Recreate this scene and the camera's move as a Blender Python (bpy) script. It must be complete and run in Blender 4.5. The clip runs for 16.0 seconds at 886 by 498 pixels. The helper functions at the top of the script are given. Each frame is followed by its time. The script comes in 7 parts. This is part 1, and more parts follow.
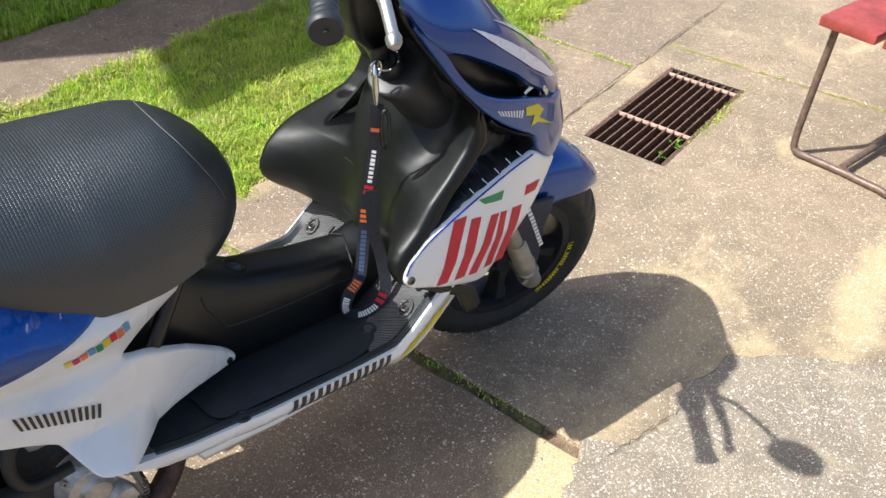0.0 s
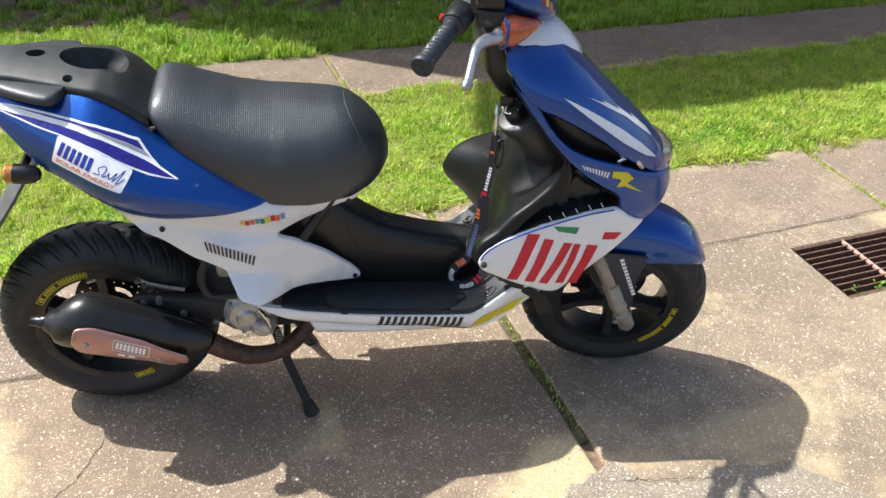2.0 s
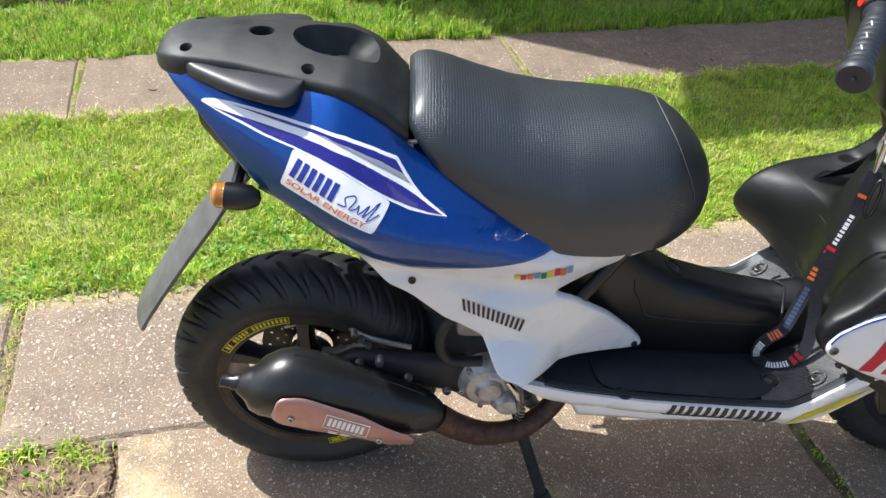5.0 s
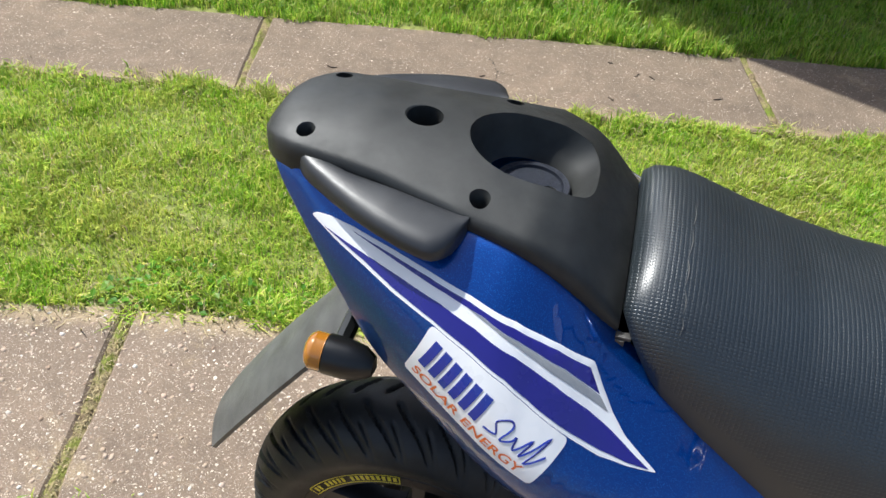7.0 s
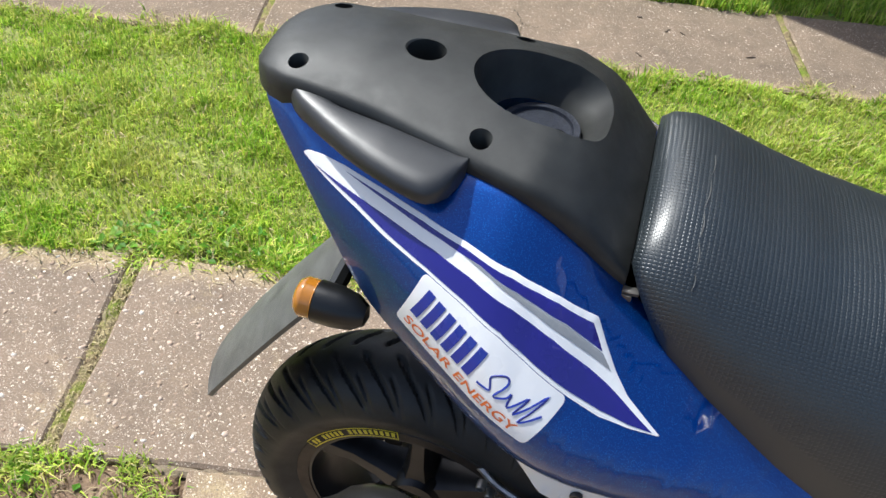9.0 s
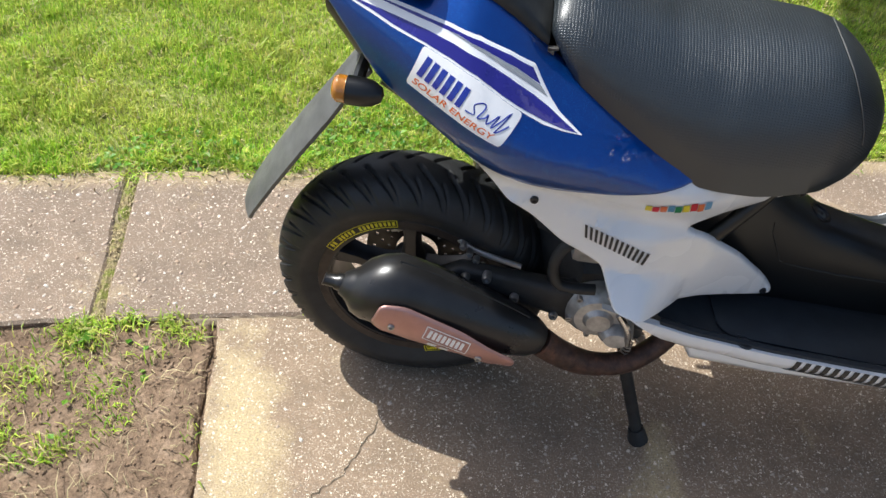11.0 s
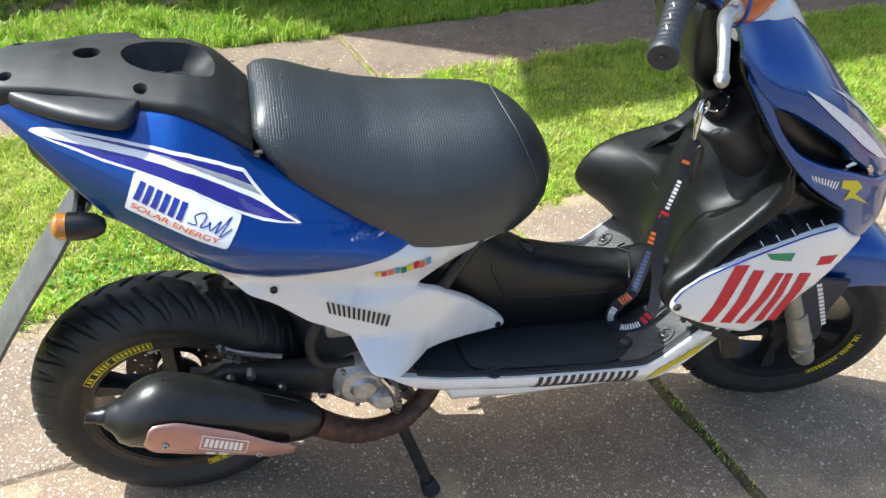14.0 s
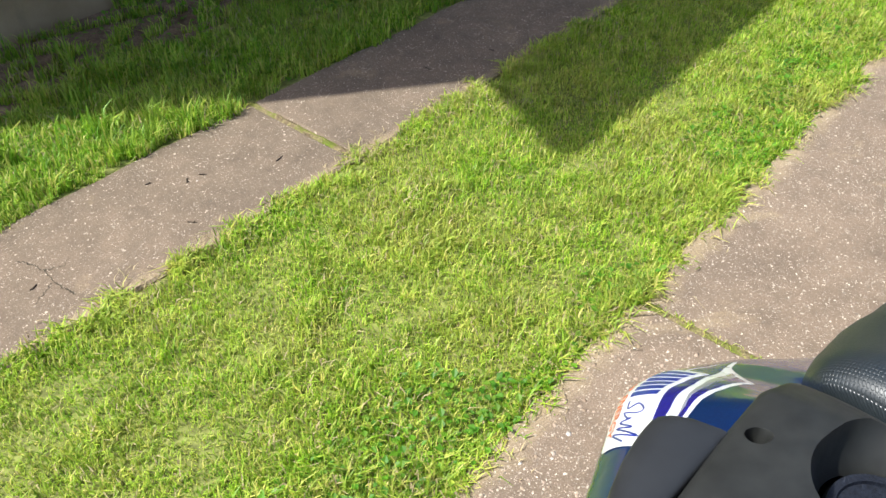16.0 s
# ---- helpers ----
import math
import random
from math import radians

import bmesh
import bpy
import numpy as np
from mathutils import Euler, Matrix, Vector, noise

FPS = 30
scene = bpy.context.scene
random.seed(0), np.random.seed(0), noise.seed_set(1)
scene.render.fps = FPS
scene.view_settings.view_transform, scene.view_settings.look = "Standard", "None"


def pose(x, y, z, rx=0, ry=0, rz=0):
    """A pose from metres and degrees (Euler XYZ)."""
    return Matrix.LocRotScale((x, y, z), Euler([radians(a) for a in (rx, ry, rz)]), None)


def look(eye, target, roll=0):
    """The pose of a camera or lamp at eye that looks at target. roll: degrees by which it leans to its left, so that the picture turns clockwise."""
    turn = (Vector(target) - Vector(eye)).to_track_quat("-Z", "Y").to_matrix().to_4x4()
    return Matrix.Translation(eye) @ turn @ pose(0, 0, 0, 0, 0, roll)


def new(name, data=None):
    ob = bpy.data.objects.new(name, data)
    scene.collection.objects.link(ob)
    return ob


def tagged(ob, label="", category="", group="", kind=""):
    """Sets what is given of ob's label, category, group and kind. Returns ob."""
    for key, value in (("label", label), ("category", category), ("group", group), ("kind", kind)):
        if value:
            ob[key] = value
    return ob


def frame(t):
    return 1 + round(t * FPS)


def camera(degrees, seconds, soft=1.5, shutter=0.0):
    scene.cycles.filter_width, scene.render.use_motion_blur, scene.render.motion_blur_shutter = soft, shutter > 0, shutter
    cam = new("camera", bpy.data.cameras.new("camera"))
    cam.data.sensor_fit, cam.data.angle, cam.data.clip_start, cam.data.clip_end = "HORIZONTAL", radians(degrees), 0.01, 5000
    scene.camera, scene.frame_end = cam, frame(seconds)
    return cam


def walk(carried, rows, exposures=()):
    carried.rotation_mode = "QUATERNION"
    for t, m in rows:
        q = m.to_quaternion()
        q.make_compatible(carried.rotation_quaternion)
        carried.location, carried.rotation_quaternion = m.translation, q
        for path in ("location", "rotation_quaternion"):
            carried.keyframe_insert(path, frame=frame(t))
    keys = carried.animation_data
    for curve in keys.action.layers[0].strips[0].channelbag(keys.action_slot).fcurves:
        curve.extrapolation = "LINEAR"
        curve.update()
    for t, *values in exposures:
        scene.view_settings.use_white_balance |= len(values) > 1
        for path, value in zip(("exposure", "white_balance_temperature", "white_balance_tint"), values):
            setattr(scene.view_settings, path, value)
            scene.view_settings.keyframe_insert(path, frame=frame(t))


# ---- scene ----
cam = camera(56.0, 16.0)
METRES, EYE, TILT, LEAN, TURN = 8.0, 1.5, 0.0, 0.0, 0.0
PATH = [
    (0, (0.213, -1.015, 1.387), (1.241, 0.166, 0.143), 2.3),
    (0.5, (0.325, -1.298, 1.404), (1.039, 0.067, 0.13), 4.7),
    (1, (0.413, -1.363, 1.494), (0.973, 0.043, 0.186), 4.4),
    (1.5, (0.436, -1.512, 1.529), (0.792, 0.083, 0.376), 3.7),
    (2, (0.477, -1.656, 1.598), (0.782, -0.054, 0.441), 4.1),
    (2.5, (0.435, -1.719, 1.62), (0.702, -0.102, 0.473), 4.0),
    (3, (0.375, -1.735, 1.614), (0.64, -0.111, 0.477), 4.0),
    (3.5, (0.284, -1.718, 1.564), (0.572, -0.08, 0.454), 3.9),
    (4, (0.21, -1.632, 1.488), (0.518, 0.009, 0.387), 4.3),
    (4.5, (0.267, -1.381, 1.453), (0.407, 0.219, 0.261), 4.0),
    (5, (0.154, -1.148, 1.403), (0.259, 0.442, 0.194), 3.7),
    (7.5, (0.102, -0.623, 1.332), (-0.237, 0.832, 0.003), 5.7),
    (8, (0.108, -0.621, 1.332), (-0.24, 0.829, -0.001), 5.6),
    (8.5, (0.11, -0.611, 1.309), (-0.236, 0.833, -0.031), 5.8),
    (9, (0.121, -0.617, 1.294), (-0.194, 0.79, -0.092), 6.1),
    (9.5, (0.117, -0.626, 1.278), (-0.154, 0.717, -0.179), 6.3),
    (11.8, (0.115, -1.29, 1.403), (0.121, 0.19, 0.057), 3.6),
    (12, (0.096, -1.311, 1.401), (0.137, 0.188, 0.077), 3.6),
    (12.5, (0.049, -1.385, 1.454), (0.327, 0.172, 0.23), 5.0),
    (13, (0.05, -1.429, 1.496), (0.412, 0.141, 0.311), 5.1),
    (13.5, (0.085, -1.382, 1.477), (0.47, 0.178, 0.287), 4.6),
    (14, (0.163, -1.165, 1.422), (0.585, 0.377, 0.221), 4.1),
    (14.5, (0.089, -0.915, 1.38), (0.56, 0.59, 0.15), 3.2),
    (15, (-0.081, -0.646, 1.375), (0.408, 0.828, 0.114), 1.8),
    (15.3, (-0.191, -0.424, 1.384), (0.288, 1.048, 0.119), 1.0),
    (15.5, (-0.261, -0.29, 1.387), (0.204, 1.19, 0.123), 0.2),
    (15.8, (-0.318, -0.13, 1.347), (0.385, 1.272, 0.097), 0.2),
    (16, (-0.377, -0.076, 1.378), (0.544, 1.15, 0.095), 0.1),
]
walk(cam, [(t, look(eye, target, roll)) for t, eye, target, roll in PATH], [(0.0, 0.64, 6080, 8), (1.0, 0.60, 6080, 8), (2.0, 0.64, 6040, 8), (5.2, 0.7, 5960, 8), (7.3, 0.32, 5960, 8), (9.5, 0.43, 5940, 8), (11.8, 0.44, 6080, 8), (12.5, 0.66, 6080, 8), (13.5, 0.75, 6000, 6), (14.5, 1.02, 5800, 5), (15.0, 0.92, 5900, 13), (15.5, 0.49, 6080, 8), (16.0, 0.41, 6080, 8)])

# ---- light ----
SUN_DIR = Vector((-0.537, 0.246, 0.807)).normalized()
SUN_ELEV = math.asin(SUN_DIR.z)
SUN_AZ = math.atan2(SUN_DIR.x, SUN_DIR.y)
world = bpy.data.worlds.new("sky")
scene.world = world
world.use_nodes = True
wn = world.node_tree
wn.nodes.clear()
w_out = wn.nodes.new("ShaderNodeOutputWorld")
w_bg = wn.nodes.new("ShaderNodeBackground")
w_sky = wn.nodes.new("ShaderNodeTexSky")
w_sky.sky_type = "NISHITA"
w_sky.sun_disc = False
w_sky.sun_elevation = SUN_ELEV
w_sky.sun_rotation = SUN_AZ
w_sky.dust_density = 3.2
w_sky.ozone_density = 0.6
w_bg.inputs["Strength"].default_value = 0.13
wn.links.new(w_sky.outputs[0], w_bg.inputs[0])
wn.links.new(w_bg.outputs[0], w_out.inputs[0])
sun_data = bpy.data.lights.new("sun", "SUN")
sun_data.energy = 5.0
sun_data.angle = radians(0.55)
sun_data.color = (1.0, 0.955, 0.87)
sun = new("sun", sun_data)
sun.matrix_world = look(SUN_DIR * 20, (0, 0, 0))

# ---- materials ----


class Mat:
    """A small builder for node materials in object space."""

    def __init__(self, name, color=(0.5, 0.5, 0.5), rough=0.5, metal=0.0, coat=0.0, spec=0.5):
        self.m = bpy.data.materials.new(name)
        self.m.use_nodes = True
        self.t = self.m.node_tree
        self.b = self.t.nodes["Principled BSDF"]
        self.set("Base Color", (*color, 1))
        self.set("Roughness", rough)
        self.set("Metallic", metal)
        self.set("Coat Weight", coat)
        self.set("Coat Roughness", 0.06)
        self.set("Specular IOR Level", spec)
        self.co = self.node("ShaderNodeTexCoord").outputs["Object"]
        self.normal = None

    def node(self, kind):
        return self.t.nodes.new(kind)

    def channel(self, out, index):
        n = self.node("ShaderNodeSeparateColor")
        self.link(out, n.inputs[0])
        return n.outputs[index]

    def link(self, a, b):
        self.t.links.new(a, b)

    def set(self, socket, value):
        self.b.inputs[socket].default_value = value

    def wire(self, socket, out):
        self.link(out, self.b.inputs[socket])

    def mapped(self, scale):
        n = self.node("ShaderNodeMapping")
        self.link(self.co, n.inputs["Vector"])
        n.inputs["Scale"].default_value = scale
        return n.outputs[0]

    def noise(self, scale, detail=4.0, rough=0.55, vec=None, dist=0.0):
        n = self.node("ShaderNodeTexNoise")
        n.inputs["Scale"].default_value = scale
        n.inputs["Detail"].default_value = detail
        n.inputs["Roughness"].default_value = rough
        n.inputs["Distortion"].default_value = dist
        self.link(vec or self.co, n.inputs["Vector"])
        return n.outputs["Fac"]

    def voronoi(self, scale, feature="F1", vec=None):
        n = self.node("ShaderNodeTexVoronoi")
        n.feature = feature
        n.inputs["Scale"].default_value = scale
        self.link(vec or self.co, n.inputs["Vector"])
        return n

    def ramp(self, fac, *stops):
        n = self.node("ShaderNodeValToRGB")
        r = n.color_ramp
        while len(r.elements) < len(stops):
            r.elements.new(0.5)
        for e, (p, c) in zip(r.elements, stops):
            e.position = p
            e.color = (c, c, c, 1) if isinstance(c, (int, float)) else (*c, 1)
        self.link(fac, n.inputs[0])
        return n.outputs[0]

    def mix(self, fac, a, b, blend="MIX"):
        n = self.node("ShaderNodeMix")
        n.data_type, n.blend_type = "RGBA", blend
        for sock, v in ((n.inputs[0], fac), (n.inputs[6], a), (n.inputs[7], b)):
            if isinstance(v, (int, float)):
                sock.default_value = v
            elif isinstance(v, tuple):
                sock.default_value = (*v, 1)
            else:
                self.link(v, sock)
        return n.outputs[2]

    def math(self, op, a, b=0.0, c=0.0):
        n = self.node("ShaderNodeMath")
        n.operation = op
        for sock, v in zip(n.inputs, (a, b, c)):
            if isinstance(v, (int, float)):
                sock.default_value = v
            else:
                self.link(v, sock)
        return n.outputs[0]

    def rand(self):
        return self.node("ShaderNodeObjectInfo").outputs["Random"]

    def island(self):
        return self.node("ShaderNodeNewGeometry").outputs["Random Per Island"]

    def bump(self, height, strength=0.3, dist=0.01):
        n = self.node("ShaderNodeBump")
        n.inputs["Strength"].default_value = strength
        n.inputs["Distance"].default_value = dist
        self.link(height, n.inputs["Height"])
        if self.normal:
            self.link(self.normal, n.inputs["Normal"])
        self.normal = n.outputs[0]
        self.link(self.normal, self.b.inputs["Normal"])
        return self


def plain(name, color, rough, metal=0.0, coat=0.0, spread=0.12, scale=30.0, bump=0.0, bscale=400.0, spec=0.5):
    """Colour with cloudy variation, uneven gloss and, if asked, a fine relief."""
    m = Mat(name, color, rough, metal, coat, spec)
    n = m.noise(scale, 5, 0.6)
    dark, light = (tuple(min(1, c * (1 + s)) for c in color) for s in (-spread, spread))
    m.wire("Base Color", m.ramp(n, (0.3, dark), (0.7, light)))
    m.wire("Roughness", m.ramp(m.noise(scale * 0.4, 4, 0.7), (0.3, max(0.02, rough * 0.8)), (0.75, min(1, rough * 1.3))))
    if bump:
        m.bump(m.noise(bscale, 3, 0.6), bump, 0.001)
    return m.m


def metallic_paint(name, color, flake):
    m = Mat(name, color, 0.44, 0.8, 1.0)
    v = m.voronoi(2600)
    speck = m.ramp(m.channel(v.outputs["Color"], 0), (0.9, color), (1.0, flake))
    m.wire("Base Color", speck)
    m.set("Coat Roughness", 0.03)
    m.wire("Roughness", m.ramp(m.noise(9, 4), (0.3, 0.4), (0.8, 0.46)))
    return m.m



def aggregate(name, base, dark, pebble_light, sand, sand_amount, white=0.5, seed=0.0, stains=()):
    """Worn exposed-aggregate concrete: pale broken pebbles in a pinkish grey matrix, stains and sandy wear."""
    m = Mat(name, base, 0.88, spec=0.3)
    off = m.node("ShaderNodeMapping")
    m.link(m.co, off.inputs["Vector"])
    off.inputs["Location"].default_value = (seed, seed * 0.7, 0)
    vec = off.outputs[0]
    big = m.noise(1.9, 6, 0.62, vec)
    mid = m.noise(11, 6, 0.68, vec)
    fine = m.noise(300, 3, 0.7, vec)
    warp = m.node("ShaderNodeTexNoise")
    warp.inputs["Scale"].default_value = 120
    warp.inputs["Detail"].default_value = 3
    m.link(vec, warp.inputs["Vector"])
    bent = m.mix(0.012, vec, warp.outputs["Color"], "ADD")
    ground = m.mix(m.ramp(big, (0.36, 0), (0.66, 1)), base, dark)
    ground = m.mix(m.ramp(mid, (0.42, 0), (0.72, 0.6)), ground, tuple(c * 0.58 for c in dark))
    patch = m.ramp(m.noise(3.4, 7, 0.66, vec, 0.5), (0.62 - sand_amount, 0), (0.74 - sand_amount * 0.6, 1))
    ground = m.mix(m.math("MULTIPLY", patch, 0.85), ground, sand)
    if stains:
        # sandy smears: (x, y, heading, half-length, half-width, strength), ragged by noise
        ragged_edge = m.math("MULTIPLY", m.math("SUBTRACT", m.noise(9, 8, 0.7, vec), 0.5), 1.9)
        for x, y, turn, half_long, half_wide, strength in stains:
            place = m.node("ShaderNodeMapping")
            place.vector_type = "TEXTURE"
            m.link(m.co, place.inputs["Vector"])
            place.inputs["Location"].default_value = (x, y, 0)
            place.inputs["Rotation"].default_value = (0, 0, turn)
            place.inputs["Scale"].default_value = (half_long, half_wide, 1000)
            away = m.node("ShaderNodeVectorMath")
            away.operation = "LENGTH"
            m.link(place.outputs[0], away.inputs[0])
            ground = m.mix(m.ramp(m.math("ADD", away.outputs["Value"], ragged_edge), (0.45, strength), (1.0, 0)), ground, tuple(min(0.8, c * 1.05) for c in sand))
    ground = m.mix(m.ramp(fine, (0.3, 0.75), (0.6, 0)), ground, tuple(c * 0.4 for c in dark))
    worn = m.ramp(m.noise(5, 4, 0.6, vec), (0.3, 0.55), (0.6, 1.0))
    heights = []
    for scale, limit, share, strength in ((140, 0.34, white * 0.42, 1.0), (250, 0.36, white * 0.6, 0.95), (70, 0.24, white * 0.22, 1.0), (480, 0.42, white * 0.8, 0.6)):
        v = m.voronoi(scale, vec=bent)
        dist = m.math("ADD", v.outputs["Distance"], m.math("MULTIPLY", m.math("SUBTRACT", fine, 0.5), 0.3))
        chosen = m.math("GREATER_THAN", m.channel(v.outputs["Color"], 0), 1 - share)
        inside = m.math("MULTIPLY", m.ramp(dist, (limit - 0.05, 1), (limit + 0.05, 0)), m.math("MULTIPLY", chosen, worn))
        tone = m.ramp(m.channel(v.outputs["Color"], 1), (0.05, tuple(c * 0.3 for c in pebble_light)), (0.35, tuple(c * 0.7 for c in pebble_light)), (0.6, pebble_light), (0.9, tuple(min(0.9, c * 1.35) for c in pebble_light)))
        ground = m.mix(m.math("MULTIPLY", inside, strength), ground, tone)
        heights.append(m.math("MULTIPLY", inside, 0.6))
    m.wire("Base Color", ground)
    m.bump(m.math("ADD", m.math("ADD", heights[0], heights[2]), m.math("MULTIPLY", fine, 1.2)), 0.5, 0.0025)
    m.bump(mid, 0.3, 0.012)
    return m.m


def grass_material(name, low, high, dry, straw=0.5):
    """Blades that differ one by one, in lighter, darker and strawy patches."""
    m = Mat(name, low, 0.48, spec=0.4)
    isl = m.island()
    green = m.ramp(isl, (0.0, tuple(c * 0.9 for c in low)), (0.25, tuple(c * 1.1 for c in low)), (0.65, tuple(c * 0.93 for c in high)), (0.95, tuple(c * 0.9 for c in dry)))
    patch = m.ramp(m.noise(2.4, 8, 0.72), (0.42, 0), (0.62, straw))
    green = m.mix(patch, green, tuple(c * 0.8 for c in dry))
    clump = m.ramp(m.noise(11, 5, 0.65), (0.32, 0.72), (0.5, 1.0), (0.7, 1.25))
    both = m.mix(1.0, green, clump, "MULTIPLY")
    m.wire("Base Color", both)
    trans = m.node("ShaderNodeBsdfTranslucent")
    m.link(both, trans.inputs[0])
    mixer = m.node("ShaderNodeMixShader")
    mixer.inputs[0].default_value = 0.42
    m.link(m.b.outputs[0], mixer.inputs[1])
    m.link(trans.outputs[0], mixer.inputs[2])
    m.link(mixer.outputs[0], m.t.nodes["Material Output"].inputs[0])
    return m.m


def seat_material():
    """Black vinyl with an embossed grid of small squares and a few pale scuffs."""
    m = Mat("seat_vinyl", (0.0165, 0.023, 0.028), 0.42, spec=0.85)
    sep = m.node("ShaderNodeSeparateXYZ")
    m.link(m.co, sep.inputs[0])
    around = m.math("ADD", m.math("ABSOLUTE", sep.outputs[1]), m.math("MULTIPLY", sep.outputs[2], -0.85))
    a = m.math("SINE", m.math("MULTIPLY", sep.outputs[0], 730))
    b = m.math("SINE", m.math("MULTIPLY", around, 730))
    grid = m.math("MULTIPLY", a, b)
    # the embossing stops short of the smooth skirt along the lower edge
    skirt = m.math("MAXIMUM", 0.69, m.math("SUBTRACT", 0.59, m.math("MULTIPLY", sep.outputs[0], 0.5)))
    inside = m.ramp(m.math("SUBTRACT", sep.outputs[2], skirt), (0.0, 0), (0.006, 1))
    m.bump(m.math("MULTIPLY", inside, m.ramp(m.math("ABSOLUTE", grid), (0.25, 0), (0.55, 1))), 0.45, 0.001)
    scuff = m.ramp(m.noise(7, 6, 0.7, m.mapped((6, 1, 1))), (0.68, 0), (0.8, 1))
    m.wire("Base Color", m.mix(m.math("MULTIPLY", scuff, 0.6), (0.017, 0.023, 0.027), (0.09, 0.092, 0.095)))
    m.wire("Roughness", m.ramp(m.noise(12, 4), (0.3, 0.34), (0.7, 0.44)))
    return m.m


def tread_plastic():
    """Grey-black ribbed plastic of the foot rests."""
    m = Mat("ribbed_plastic", (0.06, 0.06, 0.062), 0.5)
    w = m.node("ShaderNodeTexWave")
    w.wave_type, w.bands_direction = "BANDS", "DIAGONAL"
    w.inputs["Scale"].default_value = 75
    w.inputs["Distortion"].default_value = 0
    m.link(m.co, w.inputs["Vector"])
    m.bump(w.outputs["Fac"], 0.7, 0.002)
    m.wire("Base Color", m.ramp(m.noise(24, 5), (0.3, 0.06), (0.75, 0.12)))
    return m.m


def rust_material():
    m = Mat("rusty_pipe", (0.1, 0.06, 0.045), 0.6, 0.5)
    m.wire("Base Color", m.ramp(m.noise(38, 6, 0.7), (0.3, (0.035, 0.026, 0.024)), (0.55, (0.1, 0.055, 0.04)), (0.75, (0.2, 0.095, 0.055))))
    m.wire("Roughness", m.ramp(m.noise(60, 4), (0.3, 0.4), (0.7, 0.8)))
    m.bump(m.noise(150, 4), 0.3, 0.002)
    return m.m


def soil_material():
    m = Mat("soil", (0.16, 0.11, 0.075), 0.95, spec=0.2)
    c = m.ramp(m.noise(16, 7, 0.7), (0.3, (0.12, 0.078, 0.05)), (0.55, (0.29, 0.2, 0.13)), (0.75, (0.45, 0.335, 0.23)))
    m.wire("Base Color", m.mix(m.ramp(m.noise(150, 3), (0.4, 0), (0.7, 0.5)), c, (0.08, 0.055, 0.035)))
    m.bump(m.noise(55, 6, 0.7), 0.9, 0.012)
    return m.m


def moss_material():
    """Patches of moss, soil and sand in a joint."""
    m = Mat("joint_moss", (0.2, 0.2, 0.05), 0.95, spec=0.2)
    c = m.ramp(m.noise(16, 5, 0.65), (0.34, (0.2, 0.145, 0.09)), (0.43, (0.36, 0.29, 0.15)), (0.52, (0.24, 0.25, 0.06)), (0.68, (0.17, 0.24, 0.03)))
    m.wire("Base Color", m.mix(m.ramp(m.noise(190, 4), (0.35, 0.6), (0.6, 0)), c, (0.06, 0.05, 0.025)))
    m.bump(m.noise(130, 5, 0.7), 0.9, 0.006)
    return m.m


def wall_material():
    m = Mat("plaster", (0.5, 0.4, 0.28), 0.9, spec=0.2)
    c = m.ramp(m.noise(3, 6, 0.65), (0.3, (0.29, 0.2, 0.115)), (0.65, (0.42, 0.31, 0.19)))
    stains = m.ramp(m.noise(5, 6, 0.7, m.mapped((1, 1, 0.3))), (0.55, 0), (0.75, 0.6))
    m.wire("Base Color", m.mix(stains, c, (0.16, 0.14, 0.1)))
    m.bump(m.noise(120, 4), 0.4, 0.004)
    return m.m


CONCRETE = aggregate("aggregate_concrete", (0.335, 0.248, 0.177), (0.236, 0.176, 0.128), (0.62, 0.53, 0.42), (0.52, 0.4, 0.23), 0.03, 0.34, 0.0,
                     ((-0.13, 0.6, 0.2217, 6.0, 0.085, 0.6), (-0.34, 1.5, 0.2217, 6.0, 0.07, 0.6)))
CONCRETE_PATH = aggregate("path_concrete", (0.293, 0.218, 0.154), (0.21, 0.159, 0.114), (0.55, 0.46, 0.36), (0.46, 0.35, 0.21), 0.03, 0.27, 1.7,
                          ((-0.34, 1.5, 0.2217, 6.0, 0.05, 0.6),))
CONCRETE_SANDY = aggregate("sandy_concrete", (0.345, 0.25, 0.168), (0.245, 0.177, 0.12), (0.68, 0.58, 0.45), (0.6, 0.475, 0.26), 0.015, 0.4, 3.0,
                           ((-0.235, -0.5, 1.792, 0.62, 0.1, 0.6), (-0.305, -0.19, 1.792, 0.22, 0.075, 0.5), (1.075, -0.37, 0.9, 0.14, 0.1, 0.95), (1.0, -0.44, 0.9, 0.26, 0.15, 0.95), (-0.1, -1.2, 0.5, 0.5, 0.2, 0.5), (1.7, -0.55, 0.3, 0.3, 0.12, 0.5)))
CONCRETE_WORN = aggregate("sanded_worn_concrete", (0.375, 0.28, 0.188), (0.25, 0.19, 0.132), (0.68, 0.59, 0.46), (0.61, 0.47, 0.265), 0.07, 0.38, 4.3,
                          ((1.62, -0.3, 0.2, 0.4, 0.1, 0.6), (2.1, -0.5, 0.25, 0.5, 0.09, 0.7), (1.5, -0.52, 0.4, 0.35, 0.11, 0.75), (1.08, -0.47, 0.8, 0.3, 0.13, 0.8), (2.0, -0.75, 0.3, 0.4, 0.08, 0.6)))
CONCRETE_GREY = aggregate("grey_concrete", (0.33, 0.27, 0.195), (0.25, 0.205, 0.155), (0.64, 0.57, 0.46), (0.46, 0.38, 0.25), 0.02, 0.6, 7.0)
